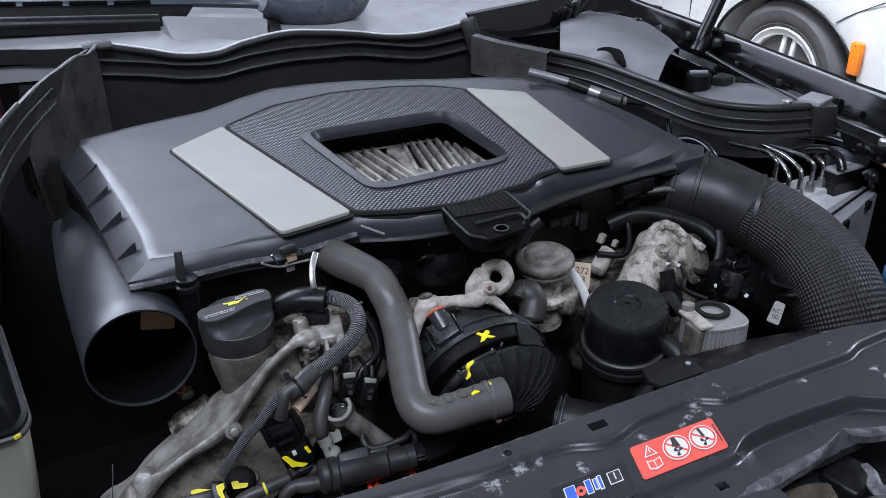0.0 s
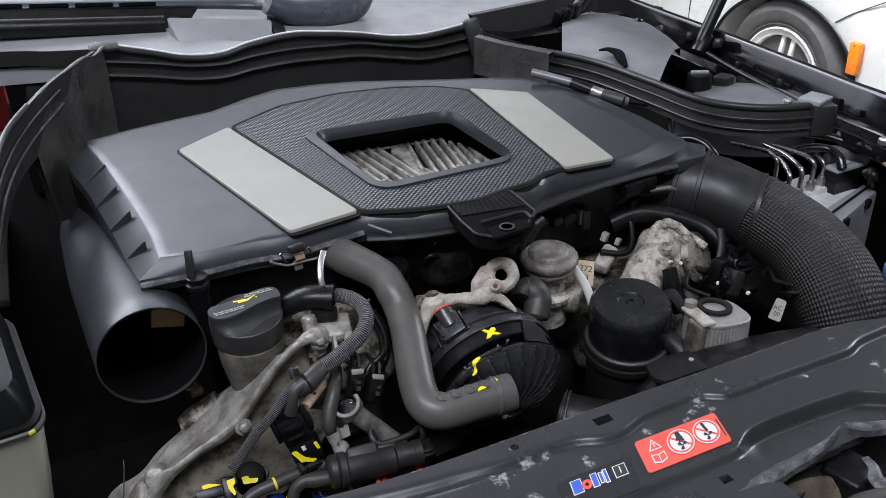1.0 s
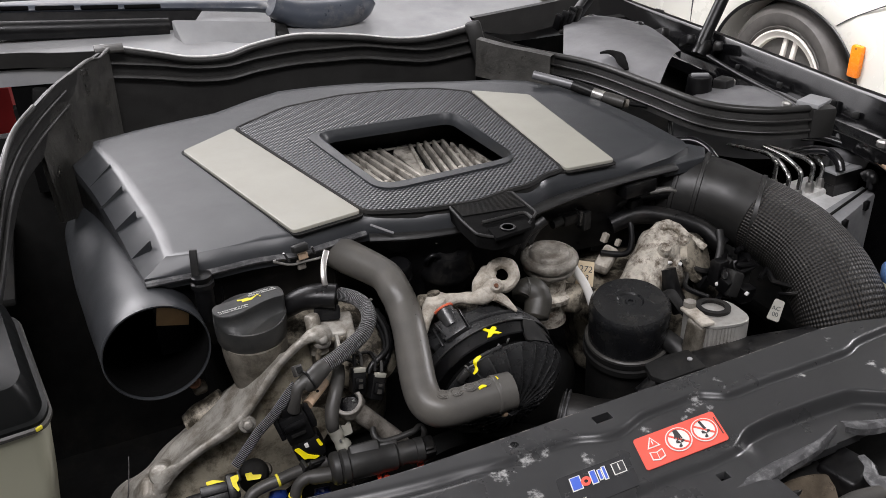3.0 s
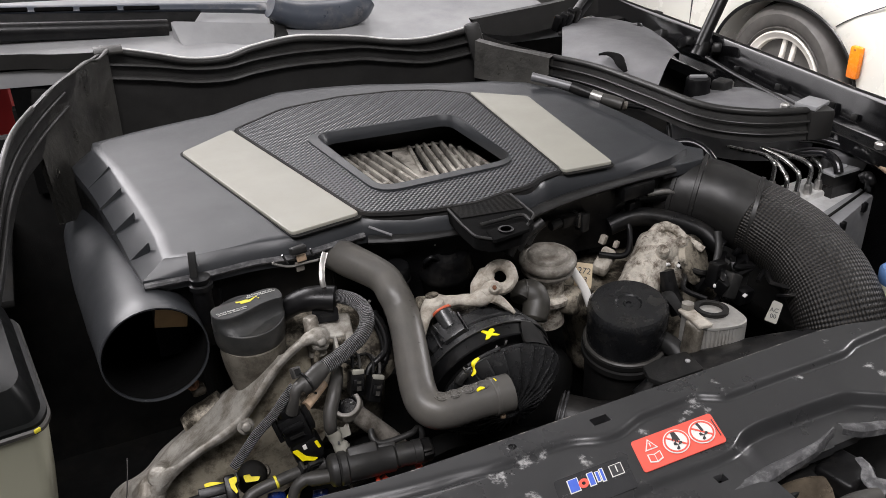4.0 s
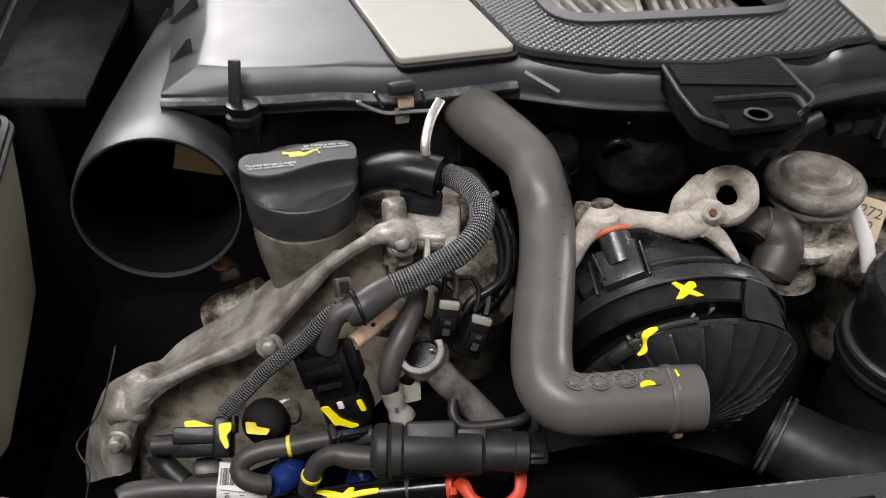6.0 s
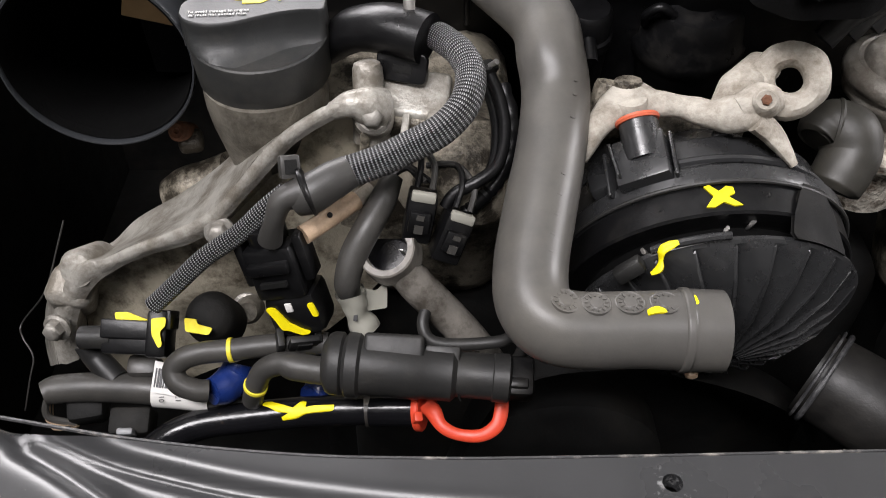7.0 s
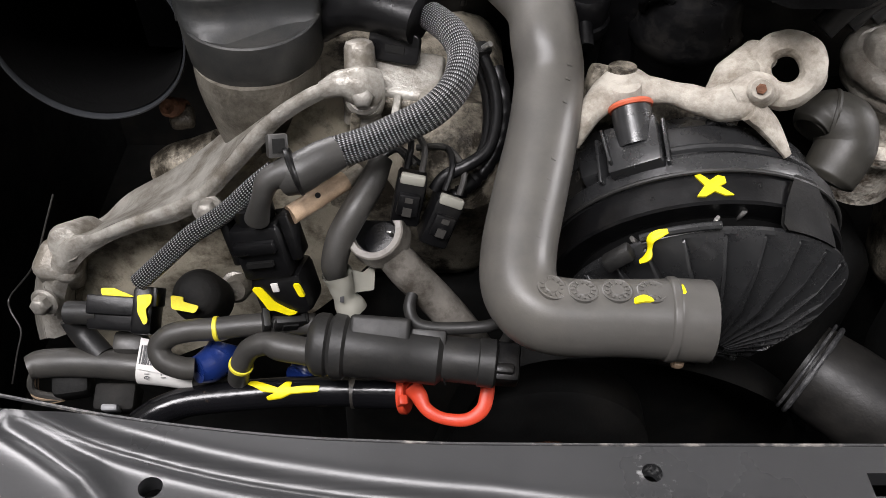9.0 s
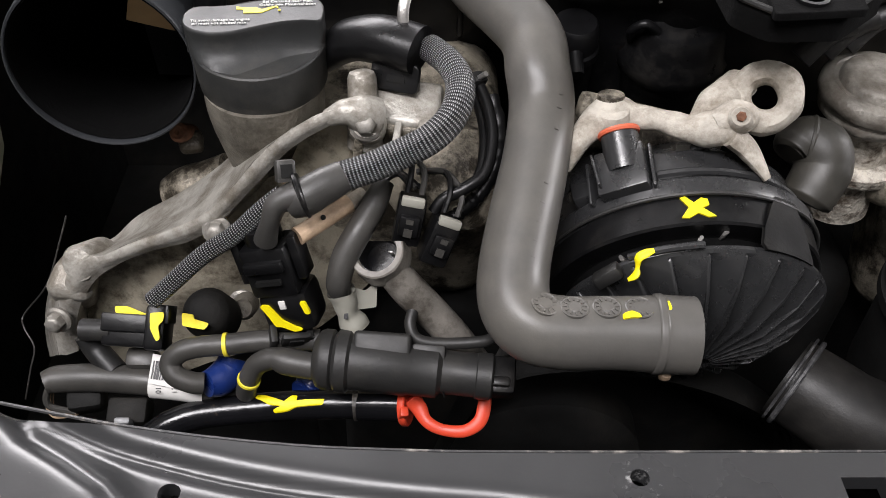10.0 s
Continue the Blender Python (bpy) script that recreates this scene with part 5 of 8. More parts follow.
part("clip_wire", tube([(-0.1060, 0.2120, 0.7740), (-0.1070, 0.2120, 0.7730), (-0.0940, 0.2120, 0.7670), (-0.0810, 0.2120, 0.7670), (-0.0700, 0.2120, 0.7670), (-0.0690, 0.2120, 0.7680)], 0.0011, 8, 6), STEEL, clip, "bright wire bail")
for k in range(9):
    part("housing_rib", block((0.003, 0.01, 0.03), pose(-0.15 + 0.05 * k, 0.24 + 0.001 * k, 0.735), 0.001), BLACK, box)
part("housing_clip", block((0.04, 0.016, 0.014), pose(0.262, 0.222, 0.757, 0, 0, 6), 0.002), BLACK, box)

# ---- intake snorkel ----
snorkel = thing("intake_snorkel", "smooth grey-black plastic intake tube with open end", "air intake", (-0.215, 0.3, 0.68))
sn = [(-0.212, 0.192, 0.729), (-0.213, 0.215, 0.7275), (-0.217, 0.3, 0.712), (-0.222, 0.42, 0.69), (-0.225, 0.56, 0.67)]
part("tube", tube(sn, [0.0413, 0.042, 0.043, 0.044, 0.044], 56, 8, wall=0.001), LID, snorkel)
part("end_rim", lathe([(0.0402, 0.0), (0.0406, -0.0009), (0.0412, -0.0009), (0.0417, 0.0), (0.0417, 0.003), (0.0412, 0.004), (0.0402, 0.003), (0.0402, 0.0)], frame_on((-0.212, 0.1918, 0.729), (-0.043, 1, -0.065)), 72), LID, snorkel)
part("tan_label", block((0.026, 0.001, 0.021), pose(-0.1925, 0.226, 0.741, -12, 14, 0), 0.0004), TAN, snorkel, "tan card label inside the tube")
# Black liner and end disc paint the shade inside the tube.
part("liner", tube(sn, [0.0396, 0.0402, 0.041, 0.042, 0.042], 48, 8, caps=False), DEEP_BLACK, snorkel)
part("shade_end_disc", lathe([(0.042, 0), (0, 0)], frame_on((-0.2235, 0.5, 0.6785), (0, 1, -0.15)), 40), PITCH, snorkel)

# ---- right-hand intake duct ----
duct = thing("intake_duct", "black rubber intake boot with net-covered hose", "air intake", (0.37, 0.15, 0.6))
boot = [(0.315, 0.285, 0.725), (0.343, 0.25, 0.724), (0.364, 0.224, 0.7225), (0.378, 0.198, 0.718), (0.385, 0.176, 0.7138)]
part("rubber_boot", tube(boot, [0.042, 0.0425, 0.041, 0.0395, 0.0395], 44, 8), BOOTMAT, duct, "black rubber boot")
for q, r in (((0.33, 0.267, 0.7245), 0.0462), ((0.341, 0.254, 0.724), 0.0458), ((0.356, 0.236, 0.7233), 0.0448), ((0.3835, 0.181, 0.7148), 0.0422)):
    part("boot_ring", lathe([(r - 0.004, -0.003), (r, -0.002), (r, 0.002), (r - 0.004, 0.003)], frame_on(q, (0.62, -0.72, -0.1)), 36), BOOTMAT, duct)
net = [(0.3855, 0.177, 0.7145), (0.39, 0.162, 0.711), (0.398, 0.129, 0.7), (0.398, 0.095, 0.684), (0.393, 0.065, 0.662), (0.39, 0.045, 0.63), (0.39, 0.035, 0.59)]
part("net_hose", tube(net, [0.0395, 0.0397, 0.0405, 0.042, 0.042, 0.042, 0.042], 48, 10), NET, duct, "black textile net hose")

# ---- oil filler ----
filler = thing("oil_filler_cap", "black oil filler cap with yellow oil can symbol", "oil cap", (-0.138, 0.183, 0.715))
CM = frame_on((-0.1385, 0.186, 0.716), (0.0, -0.1, 1.0), (0, 1, 0.1))
part("skirt", lathe([(0.025, 0.0125), (0.0272, 0.0128), (0.0279, 0.0142), (0.0284, 0.022), (0.0287, 0.0315), (0.0285, 0.033), (0.0278, 0.0336), (0.027, 0.033), (0.024, 0.032), (0, 0.031)], CM, 72), CAPMAT, filler)
grip = []
wave = [(-0.0304, -0.0085), (-0.026, -0.0125), (-0.018, -0.0148), (-0.008, -0.0135), (0.002, -0.0095), (0.012, -0.0058), (0.022, -0.0042), (0.0298, -0.0048), (0.0306, 0.004), (0.0285, 0.0105), (0.022, 0.0128), (0.012, 0.0122), (0.002, 0.0095), (-0.008, 0.0062), (-0.018, 0.0045), (-0.027, 0.0042), (-0.0306, 0.0)]
for h, fat in ((0.0315, 1.9), (0.0328, 1.6), (0.0345, 1.32), (0.0368, 1.12), (0.0395, 1.02), (0.0425, 1.0), (0.0445, 1.0), (0.0455, 0.985), (0.0459, 0.94)):
    ring = []
    for x, y in resample(rounded(wave, 0.003, 3), 96):
        s = 0.925 if h > 0.0457 else 0.94
        y2 = y * fat
        lim = math.sqrt(max(1e-8, 0.0278 ** 2 - min(abs(x) * 0.9, 0.0277) ** 2))
        ring.append(CM @ Vector((x * s, max(-max(lim, 0.008), min(max(lim, 0.008), y2)), h)))
    grip.append(ring)
part("grip", loops(grip), CAPMAT, filler, angle=55)
TM = CM @ pose(0, 0, 0.0462, 0, 0, 4)
write("lettering", "Bei Oelstand über max.\nGefahr von Motorschäden", 0.0022, TM @ pose(0.0135, 0.0062, 0), PALE_PRINT, filler)
write("lettering", "To avoid damage to engine\noil must not exceed max.", 0.0022, TM @ pose(-0.0135, -0.006, 0), PALE_PRINT, filler)
sym = TM @ pose(0.0, 0.0018, 0)
can = part("oil_can_symbol", plate([(-0.0045, -0.002), (0.003, -0.002), (0.0085, 0.0018), (0.0095, 0.001), (0.0098, 0.0018), (0.0088, 0.0026), (0.003, 0.0004), (0.0005, 0.0018), (-0.0045, 0.0018), (-0.0075, 0.0028), (-0.0075, 0.0008), (-0.0045, 0.0004)], sym, 0.0003), YELLOW_DECAL, filler, "yellow oil can symbol")
part("oil_drop", lathe([(0.0006, 0), (0.0006, 0.0003)], sym @ pose(0.0102, -0.0008, 0), 10), YELLOW_DECAL, filler)

# ---- timing cover and filler neck ----
cover = thing("timing_cover", "dirty cast aluminium timing cover with bolted rim", "engine casting", (-0.15, 0.17, 0.58))
NM = frame_on((-0.1385, 0.186, 0.66), (0.0, -0.08, 1.0), (0, 1, 0))
part("filler_neck", bumpy(lathe([(0.014, -0.03), (0.016, -0.004), (0.0185, 0.016), (0.0222, 0.036), (0.0248, 0.049), (0.0258, 0.056), (0.0262, 0.06), (0.0262, 0.066), (0.0258, 0.07), (0, 0.07)], NM, 64), 0.0006, 80), ALLOY_GREY, cover, "oily cast filler neck")


def smoothed(line, per=5):
    return smooth_path(line, 1, per)[0]


low_edge, up_edge, back_edge, top_edge = (smoothed(q) for q in ([(-0.0915, 0.145, 0.737), (-0.0967, 0.145, 0.7367), (-0.1086, 0.145, 0.7302), (-0.1223, 0.145, 0.7206), (-0.1344, 0.145, 0.7072), (-0.1477, 0.145, 0.6912), (-0.1595, 0.145, 0.678), (-0.1745, 0.145, 0.6662), (-0.1932, 0.145, 0.6598), (-0.2064, 0.145, 0.6533), (-0.2182, 0.145, 0.6456), (-0.2271, 0.145, 0.6363), (-0.2356, 0.145, 0.6227), (-0.2421, 0.145, 0.6064), (-0.2462, 0.145, 0.587)], [(-0.0924, 0.146, 0.7429), (-0.0976, 0.146, 0.7413), (-0.1106, 0.146, 0.7365), (-0.1243, 0.146, 0.7274), (-0.1366, 0.146, 0.7158), (-0.1502, 0.146, 0.6988), (-0.1637, 0.146, 0.6841), (-0.1793, 0.146, 0.6742), (-0.2013, 0.146, 0.6643), (-0.2157, 0.146, 0.6565), (-0.225, 0.146, 0.6542), (-0.2354, 0.146, 0.6444), (-0.2463, 0.146, 0.6235), (-0.2538, 0.146, 0.6031), (-0.2581, 0.146, 0.5821)], [(-0.0959, 0.17, 0.7334), (-0.1016, 0.17, 0.7312), (-0.1151, 0.17, 0.7258), (-0.1307, 0.17, 0.7152), (-0.1464, 0.17, 0.6993), (-0.1612, 0.17, 0.6831), (-0.1778, 0.17, 0.6682), (-0.1969, 0.17, 0.656), (-0.2164, 0.17, 0.6432), (-0.2304, 0.17, 0.6359), (-0.2393, 0.17, 0.6339), (-0.2507, 0.17, 0.6241), (-0.263, 0.17, 0.6006), (-0.2716, 0.17, 0.5763), (-0.2765, 0.17, 0.5519)], [(-0.0991, 0.19, 0.7271), (-0.1053, 0.19, 0.7242), (-0.1192, 0.19, 0.7184), (-0.1365, 0.19, 0.7064), (-0.1557, 0.19, 0.6861), (-0.1714, 0.19, 0.6711), (-0.1913, 0.19, 0.6563), (-0.2139, 0.19, 0.6418), (-0.2301, 0.19, 0.626), (-0.2432, 0.19, 0.6195), (-0.2514, 0.19, 0.6178), (-0.2638, 0.19, 0.6083), (-0.2772, 0.19, 0.5824), (-0.2871, 0.19, 0.5544), (-0.2924, 0.19, 0.5266)]))
rec_a, rec_b, rec_c = (smoothed(q) for q in ([(-0.0872, 0.16, 0.7193), (-0.0963, 0.16, 0.7233), (-0.1083, 0.16, 0.7147), (-0.1211, 0.16, 0.7029), (-0.1323, 0.16, 0.6874), (-0.147, 0.16, 0.6693), (-0.1608, 0.16, 0.6536), (-0.1778, 0.16, 0.6387), (-0.1958, 0.16, 0.629), (-0.2102, 0.16, 0.619), (-0.2223, 0.16, 0.6087), (-0.2315, 0.16, 0.6002), (-0.2386, 0.16, 0.5893), (-0.2439, 0.16, 0.578), (-0.2482, 0.16, 0.564)], [(-0.0734, 0.163, 0.6983), (-0.0807, 0.163, 0.6936), (-0.0909, 0.163, 0.684), (-0.1015, 0.163, 0.6707), (-0.1156, 0.163, 0.6532), (-0.1305, 0.163, 0.6345), (-0.1493, 0.163, 0.6146), (-0.1673, 0.163, 0.6061), (-0.1859, 0.163, 0.5974), (-0.202, 0.163, 0.5885), (-0.2156, 0.163, 0.5794), (-0.2281, 0.163, 0.57), (-0.2344, 0.163, 0.5629), (-0.2392, 0.163, 0.5556), (-0.2426, 0.163, 0.5481)], [(-0.062, 0.165, 0.6763), (-0.0657, 0.165, 0.6695), (-0.0708, 0.165, 0.6556), (-0.0816, 0.165, 0.637), (-0.096, 0.165, 0.6172), (-0.1113, 0.165, 0.5961), (-0.1303, 0.165, 0.578), (-0.1523, 0.165, 0.5684), (-0.175, 0.165, 0.5586), (-0.1951, 0.165, 0.5486), (-0.2127, 0.165, 0.5383), (-0.2264, 0.165, 0.5329), (-0.2318, 0.165, 0.5303), (-0.2356, 0.165, 0.5276), (-0.2394, 0.165, 0.5249)]))
inner_edge = [p + Vector((0.001, 0.014, -0.001)) for p in low_edge]
mid_edge = [p.lerp(q, 0.5) + Vector((0, -0.0022, 0.001)) for p, q in zip(low_edge, up_edge)]
high_edge = [p.lerp(q, 0.85) + Vector((0, -0.001, 0.0012)) for p, q in zip(low_edge, up_edge)]
deep_edge = [p + Vector((-0.01, 0.06, -0.05)) for p in top_edge]
keep = [i for i, p in enumerate(up_edge) if p.x < -0.1005]
bm = loops([[r[i] for i in keep] for r in (inner_edge, low_edge, mid_edge, high_edge, up_edge)], cap_top=False, closed=False)
bmesh.ops.subdivide_edges(bm, edges=list(bm.edges), cuts=1, use_grid_fill=True)
part("rim", bumpy(bm, 0.0002, 120), ALLOY, cover, "bright worn rim", angle=60)
cut = [i for i, p in enumerate(up_edge) if p.x < -0.114]
ease = [max(0.0, min(1.0, (p.x + 0.142) / 0.026)) for p in up_edge]
bm = loops([[r[i].lerp(up_edge[i] + Vector((0, 0.004, -0.006)), ease[i]) if r is not up_edge else r[i] for i in cut] for r in (up_edge, [p.lerp(q, 0.3) + Vector((0, 0, 0.0006)) for p, q in zip(up_edge, back_edge)], back_edge, top_edge, deep_edge)], cap_top=False, closed=False)
bmesh.ops.subdivide_edges(bm, edges=list(bm.edges), cuts=2, use_grid_fill=True)
part("shoulder", bumpy(bm, 0.0003, 45), ALLOY, cover)
bm = loops([inner_edge, [p.lerp(q, 0.5) + Vector((0, 0.003, 0)) for p, q in zip(inner_edge, rec_a)], rec_a, [p.lerp(q, 0.5) + Vector((0, -0.003, 0.002)) for p, q in zip(rec_a, rec_b)], rec_b, rec_c], cap_top=False, closed=False)
bmesh.ops.subdivide_edges(bm, edges=list(bm.edges), cuts=2, use_grid_fill=True)
part("recessed_face", bumpy(bm, 0.0011, 55), CASTFACE, cover)
lugs = [(-0.2337, 0.147, 0.6471), (-0.2508, 0.147, 0.6184), (-0.2561, 0.147, 0.5889)]
part("rear_casting", bumpy(tube([(-0.2015, 0.205, 0.6426), (-0.1848, 0.205, 0.6483), (-0.1668, 0.205, 0.6551)], [0.009, 0.013, 0.013], 22, 8), 0.0015, 60), ALLOY_DARK, cover)
part("end_lug", bumpy(lathe([(0.009, -0.02), (0.0095, 0.0), (0.008, 0.003), (0.0035, 0.004), (0, 0.004)], frame_on(Vector(lugs[0]) + Vector((0.003, 0.003, -0.001)), (-0.15, -0.85, 0.5)), 24), 0.0006, 100), ALLOY, cover)
for q, ax in zip(((-0.092, 0.1478, 0.7302), (-0.1605, 0.1435, 0.6745), (-0.157, 0.148, 0.622), (-0.245, 0.139, 0.619)), ((0, -1, 0.75), (0, -1, 0.5), (0, -1, 0.4), (-0.2, -1, 0.3))):
    bolt = part("bolt", lathe([(0.0068, 0), (0.0068, 0.0014), (0.0055, 0.0022)], frame_on(q, ax), 28), ZINC, cover, "zinc plated bolt")
    part("bolt_head", lathe([(0.0046, 0.0015), (0.0047, 0.0056), (0.0041, 0.0069), (0.003, 0.0076), (0, 0.0078)], frame_on(q, ax), 6), ZINC, bolt)
part("rim_root", bumpy(tube([(-0.1075, 0.1475, 0.7335), (-0.1005, 0.1475, 0.7365), (-0.0945, 0.1495, 0.7345), (-0.089, 0.152, 0.731)], [0.0036, 0.0052, 0.0078, 0.0085], 24, 6), 0.0004, 140), ALLOY, cover)
part("boss", bumpy(lathe([(0.0078, -0.03), (0.0066, -0.014), (0.006, 0.0), (0.0052, 0.002), (0.003, 0.003), (0, 0.003)], frame_on((-0.094, 0.164, 0.7425), (-0.03, 0.32, 1)), 28), 0.0004, 160), ALLOY, cover)
part("top_flange", bumpy(block((0.036, 0.022, 0.007), pose(-0.079, 0.164, 0.7295, 24, 3, -8), 0.0025, segs=3), 0.0005, 120), ALLOY, cover)
part("flange_foot", bumpy(block((0.032, 0.014, 0.022), pose(-0.0795, 0.1615, 0.7175, 24, 3, -8), 0.003, segs=3), 0.0006, 120), ALLOY_DARK, cover)
part("web", bumpy(block((0.0075, 0.012, 0.02), pose(-0.0675, 0.1515, 0.719, 24, 4, -6), 0.002), 0.0004, 120), ALLOY, cover)
part("web", bumpy(block((0.003, 0.012, 0.024), pose(-0.0795, 0.152, 0.716, 24, 4, -6), 0.001), 0.0003, 120), ALLOY, cover)
part("web", bumpy(block((0.004, 0.016, 0.045), pose(-0.097, 0.158, 0.705, 15, 6, 0), 0.0015), 0.0005, 120), ALLOY_DARK, cover)
part("bolt_boss", bumpy(lathe([(0.0092, -0.03), (0.0084, -0.004), (0.0074, -0.0005), (0, 0.0)], frame_on((-0.092, 0.1478, 0.7302), (0, -1, 0.75)), 32), 0.0005, 140), ALLOY, cover)
part("corner_lug", bumpy(block((0.022, 0.02, 0.034), pose(-0.2415, 0.158, 0.624, 32, 22, 0), 0.006, segs=4), 0.0012, 90), ALLOY, cover)
part("stud", bumpy(lathe([(0.0062, -0.012), (0.006, 0.002), (0.0045, 0.004), (0.003, 0.003), (0, 0.003)], frame_on((-0.154, 0.137, 0.63), (0.05, -0.75, 0.6)), 24), 0.0005, 160), ALLOY_GREY, cover)
part("cylinder_head", bumpy(block((0.11, 0.1, 0.11), pose(-0.085, 0.215, 0.655, 10, 0, 0), 0.02, segs=4), 0.003, 50), ALLOY_DARK, cover)
part("side_lump", bumpy(lathe([(0.026, -0.02), (0.022, 0.01), (0.012, 0.018), (0, 0.02)], frame_on((-0.055, 0.15, 0.70), (0.3, -0.8, 0.5)), 24), 0.003, 80), ALLOY_DARK, cover)
part("sensor_plug", lathe([(0.005, -0.01), (0.005, 0.003), (0.0035, 0.0045), (0.0015, 0.0045), (0, 0.003)], frame_on((-0.1885, 0.208, 0.681), (-0.2, -0.75, 0.6)), 18), RUST, cover, "rusty plug")
part("sensor_foot", block((0.012, 0.011, 0.009), pose(-0.185, 0.209, 0.6745, 20, 0, 10), 0.003, segs=3), ALLOY_DARK, cover)

block_thing = thing("engine_block", "dark oily engine block deep in the bay", "engine", (0.05, 0.4, 0.24))
part("crankcase", bumpy(block((0.42, 0.36, 0.36), pose(0.06, 0.4, 0.44), 0.05, segs=5), 0.006, 20), PITCH, block_thing)
part("front_case", bumpy(block((0.3, 0.08, 0.3), pose(0.03, 0.215, 0.46), 0.03, segs=4), 0.005, 25), PITCH, block_thing)
part("pulley", lathe([(0.0, 0.0), (0.018, 0.0), (0.02, -0.006), (0.05, -0.004), (0.055, 0.0), (0.055, 0.02), (0.05, 0.022)], frame_on((0.0, 0.12, 0.52), (0, 1, 0)), 40), PITCH, block_thing)
part("pulley_bolt", lathe([(0.012, 0), (0.012, 0.008), (0.0, 0.008)], frame_on((0.0, 0.12, 0.52), (0, -1, 0)), 24), RUST, block_thing, "rusty pulley bolt")
part("drive_belt", tube([(-0.06, 0.13, 0.50), (-0.03, 0.13, 0.59), (0.04, 0.13, 0.6), (0.12, 0.13, 0.56), (0.16, 0.13, 0.48)], 0.011, 8, 8, flat=0.25), PITCH, block_thing)


# ---- large S-shaped air hose ----
hose = thing("air_hose", "grey-black S-shaped rubber air hose", "hose", (-0.02, 0.12, 0.68))
hose_path = [(-0.046, 0.236, 0.756), (-0.043, 0.222, 0.757), (-0.0232, 0.1876, 0.751), (-0.0203, 0.1685, 0.744), (-0.0189, 0.1556, 0.734), (-0.0221, 0.1355, 0.723), (-0.0278, 0.1138, 0.711), (-0.0325, 0.0942, 0.7005), (-0.0327, 0.0811, 0.6945), (-0.0267, 0.073, 0.691), (-0.0148, 0.0706, 0.6895), (0.0037, 0.0705, 0.6895), (0.0243, 0.0699, 0.6895), (0.0357, 0.0692, 0.6895)]
HR = 0.0142
skin = part("hose_body", tube(hose_path, [0.0155, 0.015] + [0.0138] * 4 + [HR] * 6 + [0.0149, 0.0146], 36, 10, wall=0.003), HOSEGREY, hose)
hose_end = Vector(hose_path[-1])
end_way = (hose_end - Vector(hose_path[-2])).normalized()
part("end_cuff", tube([hose_end - end_way * 0.0165, hose_end - end_way * 0.0155, hose_end - end_way * 0.0135, hose_end - end_way * 0.0115, hose_end - end_way * 0.0003], [0.0147, 0.0156, 0.0157, 0.0152, 0.0151], 40, 4, caps=False), HOSEGREY, hose)
part("end_fill", lathe([(0.0135, 0), (0, 0)], frame_on(Vector(hose_path[-1]) + Vector((-0.003, 0, 0)), (1, 0, 0)), 30), HOSEGREY, hose)
for s in (0.70, 0.785, 0.833, 0.876):
    p, t, nrm, w = on_tube(hose_path, s, 0.0, HR, (0, 0.06, 1))
    dial = frame_on(p + nrm * (HR - 0.0003), nrm)
    bm = lathe([(0.0056, -0.001), (0.0056, 0.0003), (0.0051, 0.0005), (0.0046, 0.0001), (0.0028, 0.0001), (0.0024, 0.0005), (0, 0.0005)], dial, 26)
    for k in range(12):
        block((0.0005, 0.0013, 0.0004), dial @ Matrix.Rotation(k * math.pi / 6, 4, "Z") @ pose(0, 0.0037, 0.0004), bm=bm)
    st = part("date_stamp", bm, HOSEGREY, hose, "round moulded date stamp")
for s in (0.3, 0.33, 0.36, 0.43, 0.455, 0.48, 0.505, 0.53):
    p, t, nrm, w = on_tube(hose_path, s, -0.15, HR, (0.3, -0.3, 1))
    part("moulded_mark", block((0.002, 0.0009, 0.0004), frame_on(p + nrm * (HR - 0.00018), nrm, t), 0.00015), HOSEGREY, hose)
skin_patch(rounded([(-0.0035, -0.0008), (0.0, -0.002), (0.003, -0.0008), (0.0042, 0.001), (0.0, 0.001), (-0.0035, 0.0018)], 0.0008, 2), hose_path, 0.868, 0.1, HR, (0, -0.15, 1), YELLOW, hose, lift=0.0013)
skin_patch(rounded([(-0.001, -0.001), (0.001, -0.002), (0.0016, 0.003), (0.0, 0.004), (-0.0012, 0.0015)], 0.0008, 2), hose_path, 0.915, -0.3, HR, (0, -0.15, 1), YELLOW, hose, lift=0.0011)
part("hose_nipple", block((0.005, 0.004, 0.005), pose(0.026, 0.062, 0.674, 20, 10, 0), 0.002), CREAM, hose)

# ---- secondary air pump ----
pump = thing("air_pump", "black round air pump with finned front cover", "air pump", (0.045, 0.12, 0.6))
AX = Vector((0.0, -0.955, -0.297))
UPV = Vector((0.0, -0.297, 0.955))
XV = Vector((1.0, 0.0, 0.0))
PC = Vector((0.0455, 0.1275, 0.668))
PM = frame_on(PC, AX, UPV)


def on_pump(h, r, t):
    """Point at h along the pump's axis, radius r, t radians round from its top."""
    return PC + AX * h + XV * (r * math.sin(t)) + UPV * (r * math.cos(t))


def turned(profile, n=72):
    return lathe([(r, h) for h, r in profile], PM, n)


part("rear_housing", turned([(-0.05, 0.03), (-0.036, 0.042), (-0.031, 0.046), (-0.0285, 0.0495), (-0.0275, 0.0522), (-0.0265, 0.0538), (-0.0255, 0.0542), (-0.018, 0.0545), (-0.008, 0.055)]), PUMPBLACK, pump)
part("step_edge", tube([on_pump(-0.0145, 0.0558, t) for t in np.linspace(-0.35, 1.0, 20)], 0.0019, 8, 3), PUMPBLACK, pump)
